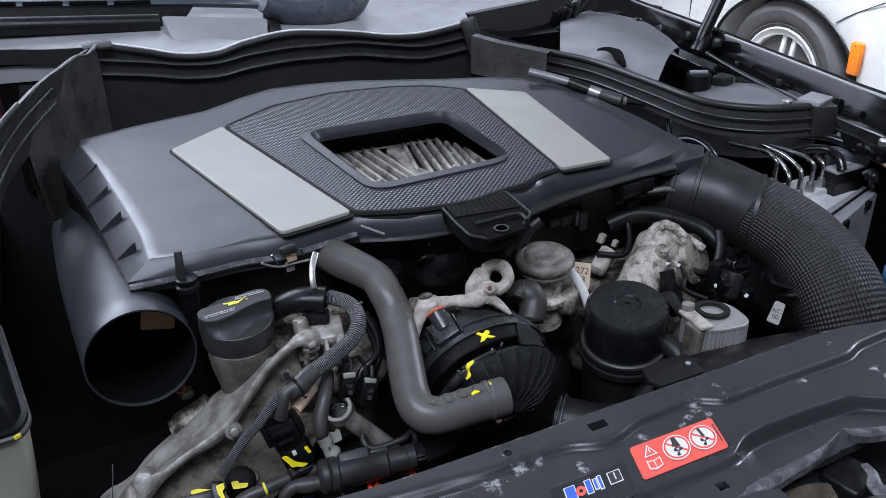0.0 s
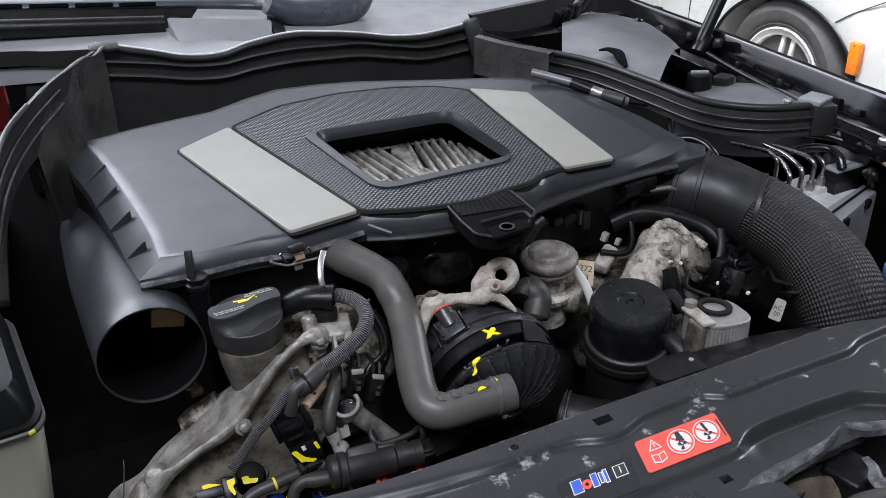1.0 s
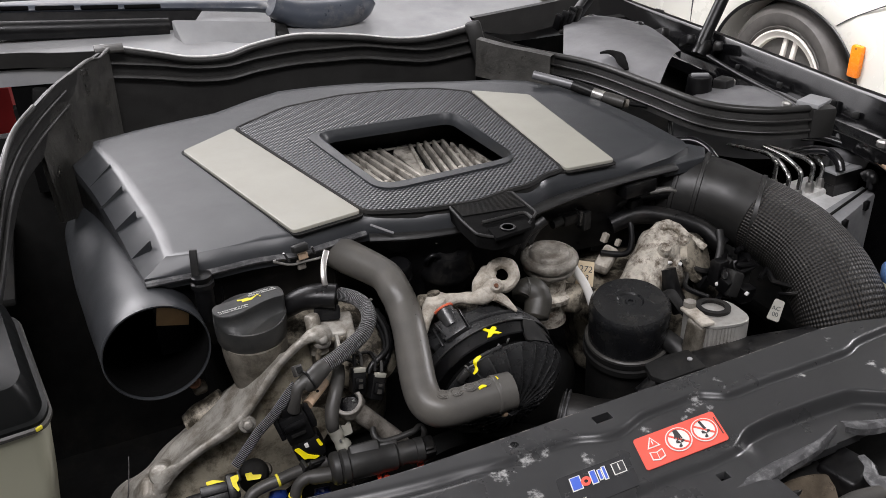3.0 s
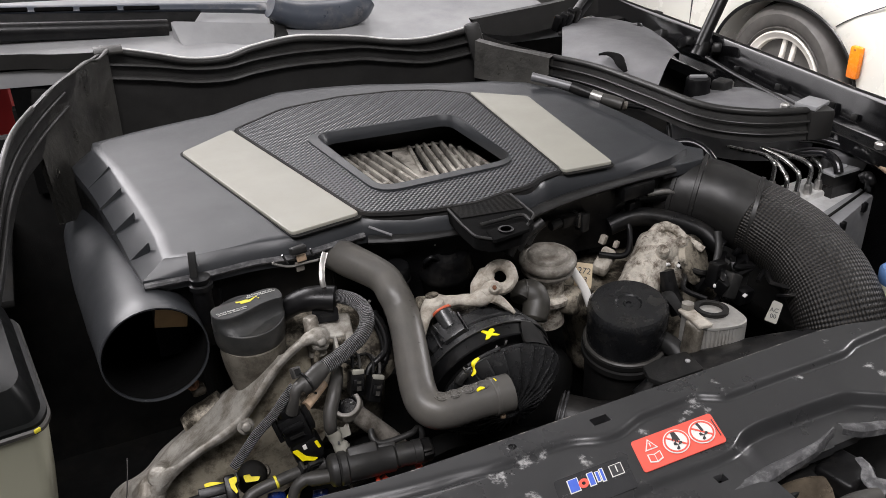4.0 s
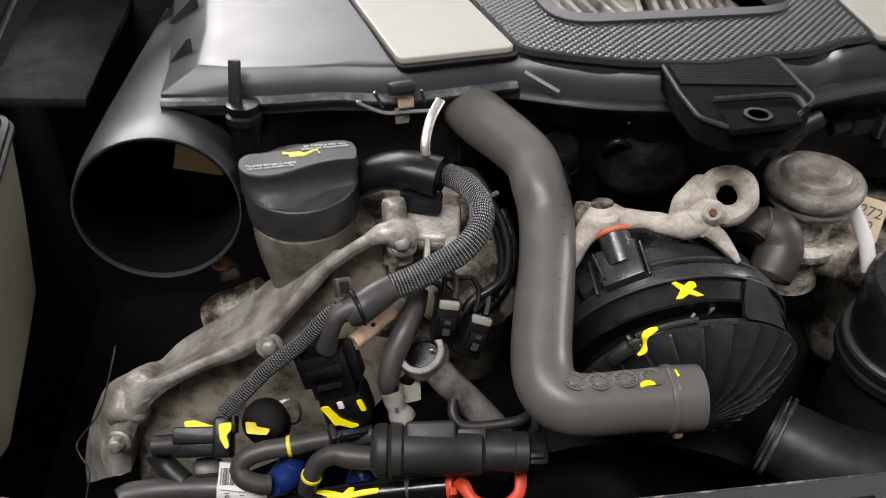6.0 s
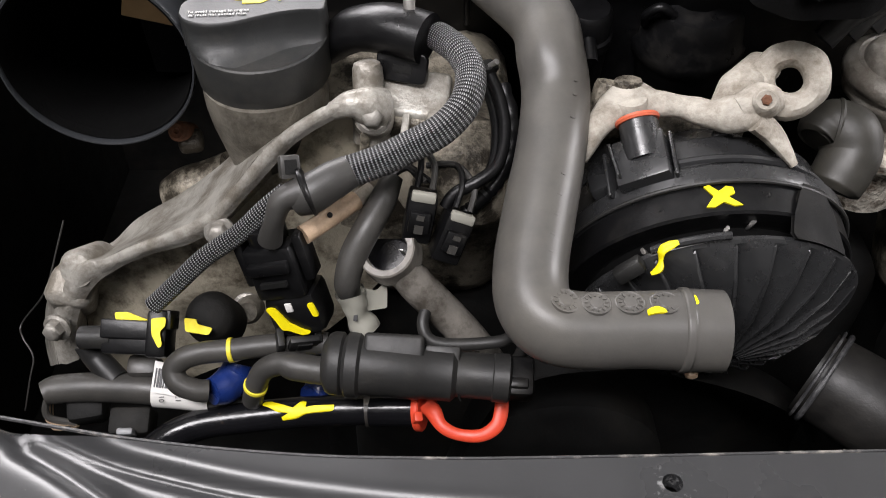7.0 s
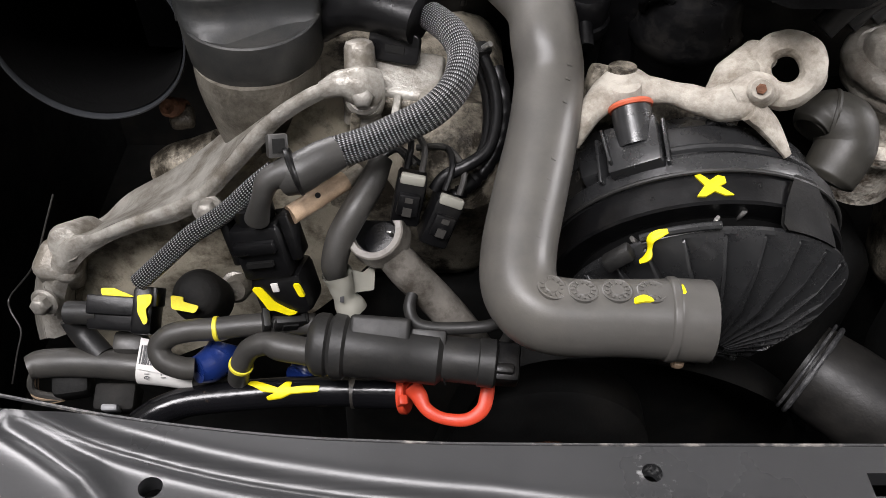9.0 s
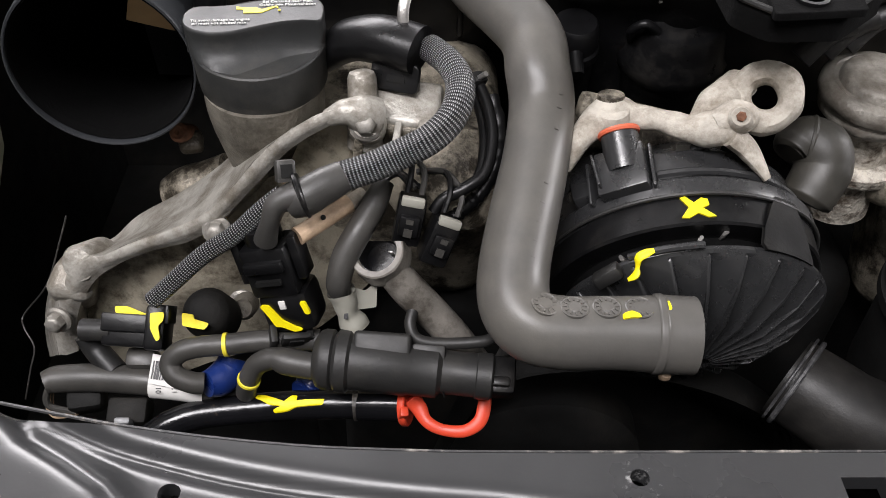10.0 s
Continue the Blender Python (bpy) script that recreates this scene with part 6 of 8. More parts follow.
part("flange_ring", turned([(-0.0105, 0.054), (-0.01, 0.0592), (-0.0085, 0.0606), (-0.0045, 0.0608), (-0.0015, 0.0602), (-0.0005, 0.0585), (0.0, 0.056)]), PUMPBLACK, pump)
# Band is blacker than the housing to paint shade on its front.
band = part("band", turned([(-0.001, 0.0575), (0.0, 0.0592), (0.0108, 0.0594), (0.0118, 0.0585), (0.0118, 0.05)]), BLACK, pump)
# Thin tube added as the highlight along the flange's front edge.
part("flange_highlight", tube([on_pump(-0.0012, 0.0606, t) for t in np.linspace(-2.0, 2.0, 60)], 0.0009, 8, 2), MATTE, pump)
# Near-black paints the shade in the gap behind the cover.
part("throat", turned([(0.0105, 0.056), (0.012, 0.0485), (0.02, 0.048), (0.026, 0.047)]), DEEP_BLACK, pump)
CM2 = PM @ Matrix.Translation((0.0, 0.0, 0.0)) @ Matrix.Rotation(0.0, 4, "Z")
CM2.translation = PC + XV * 0.0025 - UPV * 0.0012


def finned_cover():
    """A dished cover whose face steps up, blade by blade, into radial ridges."""
    rows = []
    for r, h, rise in ((0.0515, 0.018, 0), (0.0552, 0.0186, 0), (0.0572, 0.0196, 0), (0.0575, 0.0212, 0), (0.0566, 0.0224, 0), (0.054, 0.0232, 0.45), (0.046, 0.0278, 1), (0.03, 0.0345, 0.8), (0.014, 0.0395, 0.4), (0.004, 0.041, 0)):
        ring = []
        for k in range(24):
            for s in (0.0, 0.04, 0.3, 0.6, 0.9, 0.97):
                a = 2 * math.pi * (k + s) / 24 + 0.13
                up = (s / 0.04 if s < 0.04 else (0.97 - s) / 0.93) * 0.0042 * rise
                ring.append(CM2 @ Vector((r * math.cos(a), r * math.sin(a), h + max(0.0, up))))
        rows.append(ring)
    return loops(rows)


front_cover = part("front_cover", finned_cover(), PUMPBLACK, pump, angle=25)
first = None
for k in range(24):
    m = CM2 @ Matrix.Rotation(2 * math.pi * k / 24 + 0.13, 4, "Z")
    if first is None:
        first = part("cover_fin", plate([(0.006, 0.039), (0.03, 0.0335), (0.0562, 0.0205), (0.0558, 0.0236), (0.045, 0.033), (0.03, 0.041), (0.006, 0.0455)], Matrix.Rotation(math.pi / 2, 4, "X") @ pose(0, 0, 0.0007), 0.0014, 0.0004), PUMPBLACK, front_cover)
        first.matrix_basis = m
    else:
        again(first, m, front_cover)
rows = []
for h, a, b, r in ((-0.003, 0.43, 0.62, 0.0612), (0.004, 0.36, 0.66, 0.0612), (0.012, 0.3, 0.7, 0.0606), (0.0195, 0.27, 0.74, 0.0598), (0.0215, 0.3, 0.76, 0.0592)):
    rows.append([on_pump(h, r, a + (b - a) * k / 8) for k in range(9)])
under = [[PC + (p - PC) * 0.97 for p in row] for row in rows[::-1]]
part("bracket_strap", loops(rows + under + [rows[0]], cap_top=False, closed=False), PITCH, pump, "dull sheet metal strap")
stub = [(0.0117, 0.1419, 0.7315), (0.0143, 0.128, 0.722)]
part("inlet_stub", rod(stub[0], Vector(stub[1]).lerp(Vector(stub[0]), 0.05), 0.0076, 28, r2=0.0083), PUMPBLACK, pump)
for k in range(2):
    part("stub_web", block((0.0012, 0.016, 0.02), Matrix.Translation(Vector(stub[1]).lerp(on_pump(-0.016, 0.05, -0.5), 0.6)) @ pose(-0.013 + 0.013 * k, 0.002 * k, -0.002 + 0.004 * k, 10, -30 + 8 * k, 0), 0.0004), PUMPBLACK, pump)
part("stub_plate", block((0.03, 0.026, 0.022), pose(0.0125, 0.1415, 0.7045, 0, -32, 0), 0.002), PUMPBLACK, pump)
for t, size, out in ((-0.56, (0.0205, 0.02, 0.026), 0.0535), (-0.8, (0.0016, 0.02, 0.024), 0.052), (-0.37, (0.0016, 0.02, 0.02), 0.054)):
    part("stub_foot", block(size, frame_on(on_pump(-0.0155, out, t), XV * math.sin(t) + UPV * math.cos(t), AX), 0.0007), PUMPBLACK, pump)
part("red_ring", lathe([(0.0068, -0.0012), (0.0084, -0.001), (0.0088, 0.0), (0.0084, 0.001), (0.0068, 0.0012)], frame_on(stub[0], Vector(stub[1]) - Vector(stub[0])), 32, cap=False), SEALRED, pump, "orange sealing ring")
part("top_tooth", lathe([(0.004, -0.0015), (0.004, 0.0015)], frame_on(on_pump(-0.0275, 0.0525, 0.0), AX), 16), PUMPBLACK, pump)
part("cover_lip", tube([on_pump(0.0205, 0.0582, t) for t in np.linspace(-0.62, -0.12, 12)], 0.0016, 8, 3), PUMPBLACK, pump)
part("catch", block((0.012, 0.007, 0.006), Matrix.Translation(on_pump(0.0245, 0.057, -0.8)) @ pose(0, 0, 0, -18, -42, 0), 0.0015), DUSTY, pump)
for t, h in ((-0.653, 0.0095), (-0.66, 0.0105), (-0.716, 0.0164), (-0.71, 0.0175), (-0.734, 0.022), (-0.126, 0.0154), (-0.11, 0.0145), (0.07, 0.0125), (0.085, 0.012)):
    part("bright_stud", rod(on_pump(h, 0.0475, t), on_pump(h, 0.0536, t), 0.0008, 8), STEEL, pump)


def pump_paint(strips, r):
    for pts in strips:
        bm = bmesh.new()
        n = len(pts)
        outer = [bm.verts.new(on_pump(h, r + 0.0008, t)) for t, h in pts]
        inn = [bm.verts.new(on_pump(h, r - 0.0008, t)) for t, h in pts]
        bm.faces.new(outer)
        for i in range(n):
            bm.faces.new((outer[i], outer[(i + 1) % n], inn[(i + 1) % n], inn[i]))
        part("paint_mark", bm, YELLOW, pump, "yellow paint mark")


pump_paint([rounded([(-0.235, 0.0), (-0.2, -0.0005), (-0.15, 0.0025), (-0.1, 0.0005), (-0.06, 0.0012), (-0.055, 0.0038), (-0.1, 0.005), (-0.02, 0.009), (-0.07, 0.0092), (-0.13, 0.0072), (-0.19, 0.0092), (-0.24, 0.0088), (-0.185, 0.0045)], 0.0007, 2)], 0.0594)
part("paint_mark", tube([on_pump(0.0208, 0.0595, -0.44), on_pump(0.0215, 0.0597, -0.5), on_pump(0.0225, 0.0592, -0.55), on_pump(0.025, 0.057, -0.575), on_pump(0.0275, 0.056, -0.6), on_pump(0.0285, 0.0558, -0.66)], [0.0012, 0.0022, 0.0024, 0.0014, 0.0024, 0.0012], 10, 5, flat=0.5), YELLOW, pump, "yellow paint mark")

# ---- lifting bracket ----
bracket = thing("lifting_bracket", "pale corroded aluminium lifting eye bracket", "bracket", (0.07, 0.17, 0.66))
EM = frame_on((0.0729, 0.1536, 0.7415), (-0.42, -0.66, 0.62), (0, 0, 1))
part("eye", bumpy(lathe([(0.0055, -0.003), (0.0075, -0.0052), (0.0125, -0.0056), (0.0148, -0.0042), (0.0158, 0.0), (0.0148, 0.0042), (0.0125, 0.0056), (0.0075, 0.0052), (0.0055, 0.003), (0.005, 0.0), (0.0055, -0.003)], EM, 48), 0.0012, 130), ALLOY_PALE, bracket)
part("neck", bumpy(tube([(0.0439, 0.1451, 0.734), (0.0535, 0.1538, 0.738), (0.0664, 0.1665, 0.7405)], [0.005, 0.008, 0.008], 18, 8, flat=0.8), 0.001, 110), ALLOY_PALE, bracket)
part("neck", bumpy(tube([(0.0502, 0.1399, 0.737), (0.057, 0.1406, 0.7405), (0.0641, 0.1426, 0.7405)], [0.0085, 0.0085, 0.006], 18, 8, flat=0.8), 0.001, 110), ALLOY_PALE, bracket)
part("arm", bumpy(tube([(-0.011, 0.136, 0.718), (-0.003, 0.144, 0.728), (0.0097, 0.1543, 0.733), (0.0204, 0.1514, 0.733), (0.0311, 0.1486, 0.733), (0.0396, 0.1428, 0.734), (0.0481, 0.1394, 0.736), (0.0575, 0.1397, 0.738)], [0.0042, 0.0056, 0.0082, 0.0062, 0.0054, 0.006, 0.0085, 0.008], 20, 8, flat=0.8), 0.0007, 120), ALLOY_PALE, bracket)
part("boss", bumpy(lathe([(0.007, -0.006), (0.0085, -0.001), (0.0085, 0.002), (0.0072, 0.0045), (0, 0.0052)], frame_on((0.0101, 0.1519, 0.7325), (-0.1, -0.1, 1)), 28), 0.0005, 120), ALLOY_PALE, bracket)
part("boss_cap", lathe([(0.006, 0.0), (0.0055, 0.002), (0, 0.0024)], frame_on(Vector((0.0101, 0.1519, 0.7325)) + Vector((0.0, 0.006, 0.005)), (-0.05, 0.2, 1)), 24), ALLOY_DARK, bracket, "dull brown cap")
part("leg", bumpy(tube([(0.0547, 0.1363, 0.737), (0.0635, 0.1334, 0.73), (0.0711, 0.1246, 0.722)], [0.009, 0.0075, 0.003], 14, 6, flat=0.5), 0.0004, 150), ALLOY_PALE, bracket)
part("bolt_boss", bumpy(lathe([(0.0056, -0.008), (0.0046, 0.0003), (0.0036, 0.0014), (0.0026, 0.0008), (0, 0.0006)], frame_on((0.0558, 0.1325, 0.7465), (-0.25, -0.65, 0.7)), 24), 0.0005, 150), ALLOY_PALE, bracket)
part("rust_bolt", lathe([(0.0019, 0), (0.002, 0.0022), (0.0012, 0.0026), (0, 0.0022)], frame_on((0.0558, 0.1325, 0.7465), (-0.25, -0.65, 0.7)), 6), RUST, bracket, "rusty bolt")
part("lower_web", bumpy(block((0.07, 0.008, 0.03), pose(0.03, 0.163, 0.713, -15, 14, 0), 0.003), 0.001, 100), ALLOY_DARK, bracket)

# ---- shut-off valve and its elbow ----
valve = thing("shut_off_valve", "dirty grey metal valve with a round lid", "valve", (0.14, 0.185, 0.62))
VM = frame_on((0.1405, 0.187, 0.668), (-0.03, -0.06, 1))
part("lid", bumpy(lathe([(0.015, 0.045), (0.0215, 0.046), (0.0245, 0.049), (0.0248, 0.052), (0.0235, 0.054), (0.026, 0.0556), (0.0268, 0.058), (0.0267, 0.0605), (0.025, 0.0628), (0.0215, 0.0638), (0.0205, 0.0632), (0.0192, 0.0634), (0.0182, 0.0664), (0.0168, 0.0676), (0.0095, 0.0682), (0.0082, 0.0674), (0, 0.0676)], VM, 56), 0.0004, 150), VALVEGREY, valve, "grey stepped round lid")
part("flange", bumpy(lathe([(0.016, 0.016), (0.0225, 0.0175), (0.0238, 0.02), (0.0235, 0.0235), (0.016, 0.026)], VM, 48), 0.0012, 80), ROUGHCAST, valve)
part("valve_body", bumpy(lathe([(0.018, -0.01), (0.017, 0.012), (0.0165, 0.03), (0.0165, 0.04), (0.019, 0.049)], VM, 48), 0.0016, 70), ROUGHCAST, valve)
part("side_boss", bumpy(lathe([(0.014, -0.02), (0.014, 0.012), (0.01, 0.016), (0, 0.016)], frame_on((0.156, 0.178, 0.682), (0.5, -0.7, 0.1)), 24), 0.0012, 90), ALLOY_DARK, valve)
elbow = thing("elbow_hose", "short black rubber elbow hose", "hose", (0.115, 0.16, 0.66))
elbow_path = [(0.0925, 0.1537, 0.7125), (0.0932, 0.1543, 0.713), (0.0965, 0.1565, 0.715), (0.1008, 0.1572, 0.716), (0.1055, 0.1535, 0.715), (0.1063, 0.1485, 0.7095), (0.103, 0.1435, 0.7045), (0.0992, 0.1395, 0.6995), (0.0985, 0.1388, 0.6985)]
part("elbow", tube(elbow_path, [0.0068, 0.0096, 0.0112, 0.0121, 0.0126, 0.0124, 0.0119, 0.0114, 0.0085], 36, 10), ELBOWMAT, elbow)
part("end_lip", lathe([(0.0108, -0.0012), (0.0124, -0.001), (0.0128, 0.0), (0.0124, 0.001), (0.0108, 0.0012), (0.0108, -0.0012)], frame_on(Vector(elbow_path[3]), Vector(elbow_path[4]) - Vector(elbow_path[2])), 36), ELBOWMAT, elbow)


# ---- oil filter ----
oil_filter = thing("oil_filter_housing", "black oil filter housing with a smooth screw cap", "oil filter", (0.19, 0.125, 0.56))
FM = frame_on((0.1865, 0.121, 0.70), (-0.09, -0.12, 1))
part("screw_cap", lathe([(0.036, -0.042), (0.0362, -0.03), (0.0366, -0.008), (0.0358, -0.003), (0.033, 0.0), (0.012, 0.001), (0.0105, -0.0005), (0.005, -0.0005), (0.004, 0.0005), (0.0025, 0.0005), (0.002, -0.0008), (0, -0.0008)], FM, 64), FILTERTOP, oil_filter, "glossy black screw cap")
part("cap_flange", lathe([(0.036, -0.042), (0.0395, -0.043), (0.0395, -0.048), (0.038, -0.049), (0.0405, -0.051), (0.0405, -0.057), (0.037, -0.058)], FM, 64), PITCH, oil_filter)
part("oil_film_ring", lathe([(0.0375, -0.0405), (0.0388, -0.0415), (0.0388, -0.0424)], FM, 64), RUBBER, oil_filter)
part("housing", lathe([(0.037, -0.058), (0.036, -0.12), (0.03, -0.16)], FM, 48), PITCH, oil_filter)

# ---- oil cooler ----
cooler = thing("oil_cooler", "ribbed bright aluminium oil cooler with top bracket", "oil cooler", (0.28, 0.08, 0.6))
KM = pose(0.2455, 0.0755, 0.669, -4, 3, -8)
cold = rounded([(-0.0245, -0.0235), (0.0245, -0.0235), (0.0245, 0.0235), (-0.0245, 0.0235)], 0.019, 8)
wavy = []
for k, (x, y) in enumerate(resample(cold, 300)):
    f = 1 + 0.03 * math.cos(2 * math.pi * k / 6)
    wavy.append((x * f, y * f))
part("ribbed_body", plate(wavy, KM @ pose(0, 0, 0.023), 0.062), BRIGHT, cooler, "ribbed aluminium core", angle=60)
part("top_plate", plate([(x * 1.02, y * 1.02) for x, y in cold], KM @ pose(0, 0, 0.0262), 0.0026, 0.0008), BRIGHT, cooler)
part("seal_ring", lathe([(0.0105, 0), (0.0155, 0.0), (0.0155, 0.003), (0.0105, 0.003), (0.0105, 0)], KM @ pose(0.001, 0.007, 0.0264), 32), PITCH, cooler, "black ring on the top plate")
part("top_bracket", bumpy(block((0.013, 0.036, 0.004), KM @ pose(-0.0215, -0.003, 0.0275, 0, -4, 0), 0.0014, segs=3), 0.0006, 160), ALLOY_PALE, cooler, "stained bracket plate")
part("bracket_foot", bumpy(block((0.009, 0.022, 0.034), KM @ pose(-0.027, -0.01, 0.009, 0, 6, 0), 0.004, segs=3), 0.0014, 120), ALLOY_GREY, cooler, "oily brown bracket foot")
part("bracket_screw", lathe([(0.006, 0), (0.006, 0.005), (0, 0.006)], KM @ pose(-0.02, 0.012, 0.0295), 6), ZINC, cooler)
part("dark_pipe", tube([(0.212, 0.1, 0.665), (0.215, 0.085, 0.662), (0.216, 0.07, 0.65)], 0.009, 18), DUSTY, cooler)
part("bent_tab", tube([(0.228, 0.13, 0.69), (0.232, 0.122, 0.695), (0.235, 0.112, 0.688), (0.238, 0.105, 0.68)], [0.005, 0.007, 0.006, 0.005], 12, 6, flat=0.4), PITCH, cooler)

guide = thing("air_guide", "dusty black plastic air guide behind the crossmember", "air guide", (0.2, 0.05, 0.62))
part("guide_panel", tube([(0.15, 0.05, 0.655), (0.19, 0.045, 0.67), (0.25, 0.04, 0.675), (0.33, 0.035, 0.67)], [0.012, 0.02, 0.018, 0.014], 16, 8, flat=0.35), BLACK, guide)

part("guide_bracket", plate(rounded([(0.153, 0.044), (0.158, 0.06), (0.179, 0.063), (0.205, 0.061), (0.202, 0.034), (0.159, 0.034)], 0.003), pose(0, 0, 0.6795, 0, 0, 0), 0.004, 0.0008), PITCH, guide, "dusty flat bracket")
part("bracket_pin", lathe([(0.0022, 0), (0.0022, 0.0012), (0, 0.0016)], Matrix.Translation((0.196, 0.048, 0.6795)), 14), COWL, guide)
part("ribbed_pad", tube([(0.212, 0.05, 0.665), (0.235, 0.05, 0.667), (0.27, 0.044, 0.665)], 0.011, 18, 20, wave=0.05, waves=1500.0, flat=0.6), DUSTY, guide, "black ribbed pad")

coolant = thing("coolant_hose", "thick black coolant hose low in the bay", "hose", (0.13, 0.1, 0.58))
cool = [(0.116, 0.121, 0.598), (0.13, 0.1085, 0.596), (0.15, 0.0955, 0.592), (0.2, 0.078, 0.587), (0.26, 0.07, 0.57)]
part("hose_body", tube(cool, [0.0215, 0.0225, 0.023, 0.024, 0.024], 36, 8), HOSE, coolant)

for k, (s, r) in enumerate(((0.12, 0.0236), (0.3, 0.0234))):
    m = frame_on(Vector(cool[0]).lerp(Vector(cool[1]), s), Vector(cool[1]) - Vector(cool[0]))
    part("wire_clamp", tube([m @ Vector((r * math.cos(a), r * math.sin(a), 0)) for a in np.linspace(0.2, 6.1, 30)], (0.0008, 0.0014)[k], 8, 3), WORN, coolant, "dull metal wire clamp")

# ---- braided cable loom ----
cable = thing("braided_loom", "black and white braided cable loom with rubber sleeves", "cable loom", (-0.1, 0.12, 0.68))
part("upper_braid", tube([(-0.0657, 0.1736, 0.751), (-0.0624, 0.1677, 0.752), (-0.0576, 0.1577, 0.753), (-0.0541, 0.1479, 0.751), (-0.0549, 0.1377, 0.748), (-0.0589, 0.1304, 0.744), (-0.0667, 0.1253, 0.739), (-0.0776, 0.1229, 0.734), (-0.0886, 0.1198, 0.73), (-0.1019, 0.1173, 0.7265)], [0.0058, 0.0058, 0.0058, 0.0059, 0.006, 0.006, 0.006, 0.006, 0.006, 0.006], 28, 8), BRAID, cable)
part("rubber_sleeve", tube([(-0.0998, 0.1177, 0.727), (-0.1068, 0.1135, 0.7255), (-0.1138, 0.1099, 0.723), (-0.1192, 0.1096, 0.7205)], [0.0064, 0.0072, 0.0076, 0.0066], 24, 6), RUBBER, cable)
part("branch_sleeve", tube([(-0.117, 0.1095, 0.724), (-0.1243, 0.107, 0.722), (-0.1275, 0.1045, 0.715), (-0.1305, 0.105, 0.7045)], [0.0062, 0.0046, 0.0038, 0.0048], 18, 6), RUBBER, cable)
part("lower_braid", tube([(-0.1236, 0.1165, 0.719), (-0.1315, 0.1135, 0.7135), (-0.1436, 0.11, 0.703), (-0.1574, 0.1068, 0.694), (-0.1693, 0.1027, 0.684), (-0.1797, 0.0996, 0.675)], 0.0038, 22, 10), BRAID_THIN, cable)
tm = frame_on((-0.1149, 0.1109, 0.7235), (0.9, 0.25, 0.25))
tie = part("zip_tie", tube([tm @ Vector((0.0079 * math.cos(a), 0.0079 * math.sin(a), 0)) for a in np.linspace(0, 6.28, 20)], 0.002, 8, 2, flat=0.5), BLACK, cable, "black zip tie")
part("zip_tie_head", block((0.0075, 0.005, 0.0085), Matrix.Translation((-0.1213, 0.1152, 0.7315)) @ pose(0, 0, 0, -35, 10, 20), 0.001), RUBBER, tie)
part("zip_tie_slot", block((0.0045, 0.0015, 0.005), Matrix.Translation((-0.1213, 0.1152, 0.7315)) @ pose(0, 0, 0, -35, 10, 20) @ pose(0, -0.0022, 0)), PITCH, tie)
part("zip_tie_rim", block((0.0075, 0.0008, 0.0012), Matrix.Translation((-0.1213, 0.1152, 0.7315)) @ pose(0, 0, 0, -35, 10, 20) @ pose(0, -0.0026, -0.0036)), RUBBER, tie)
duct2 = thing("cable_duct", "black plastic cable duct with a bright strap", "cable duct", (-0.085, 0.18, 0.73))
part("duct_body", tube([(-0.112, 0.19, 0.735), (-0.1, 0.186, 0.747), (-0.085, 0.178, 0.752), (-0.07, 0.17, 0.752)], [0.007, 0.0105, 0.0115, 0.0115], 20, 8, flat=0.85), BLACK, duct2)
part("duct_latch", plate(rounded([(-0.011, -0.007), (0.01, -0.007), (0.01, 0.005), (-0.011, 0.006)], 0.003), frame_on((-0.08, 0.166, 0.7425), (-0.25, -0.85, 0.35), (0, 0, 1)), 0.003, 0.0005), BLACK, duct2)
part("latch_window", block((0.008, 0.003, 0.001), frame_on((-0.08, 0.1655, 0.741), (-0.25, -0.85, 0.35), (0, 0, 1))), PITCH, duct2)
part("strap", tube([(-0.077, 0.175, 0.761), (-0.0765, 0.179, 0.768), (-0.073, 0.187, 0.7755), (-0.067, 0.196, 0.781)], 0.0024, 12, 6, flat=0.35), STEEL, duct2, "bright bent metal strap")

# ---- plugs below the loom ----
plug = thing("camshaft_plug", "black cable plug marked with yellow paint", "cable plug", (-0.124, 0.1, 0.66))
QA, QB = Vector((-0.1318, 0.1113, 0.699)), Vector((-0.1239, 0.103, 0.668))
QM = frame_on(QA.lerp(QB, 0.35), QA - QB, (0.15, 1, 0))
part("shell", block((0.0205, 0.017, 0.023), QM, 0.002), BLACK, plug)
part("collar", lathe([(0.0078, 0), (0.0082, 0.009), (0.0066, 0.0095)], QM @ pose(-0.001, 0.001, 0.009), 24), BLACK, plug)
part("latch", block((0.017, 0.004, 0.005), QM @ pose(0.0, -0.0095, 0.004), 0.001), BLACK, plug)
part("latch_slot", block((0.011, 0.002, 0.002), QM @ pose(0.0, -0.0102, -0.003)), PITCH, plug)
part("ear", block((0.004, 0.01, 0.02), QM @ pose(-0.0125, 0.0, 0.004), 0.001), BLACK, plug)
part("ear", block((0.004, 0.01, 0.02), QM @ pose(0.0125, 0.0, 0.004), 0.001), BLACK, plug)
part("socket", block((0.023, 0.018, 0.02), QM @ pose(0.001, 0.0015, -0.0205), 0.004), BLACK, plug)
part("white_dab", block((0.003, 0.001, 0.004), QM @ pose(0.001, -0.0078, -0.0155), 0.0004), WHITE, plug)
part("paint_mark", plate(rounded([(-0.009, 0.0057), (-0.0051, 0.0057), (-0.0012, -0.0021), (0.0027, -0.0052), (0.0066, -0.0076), (0.0027, -0.0083), (-0.0028, -0.0052), (-0.0051, -0.0052), (-0.0067, 0.0002)], 0.001, 2), QM @ pose(0.0, -0.0085, -0.0205, 90), 0.0012), YELLOW, plug, "yellow paint mark")
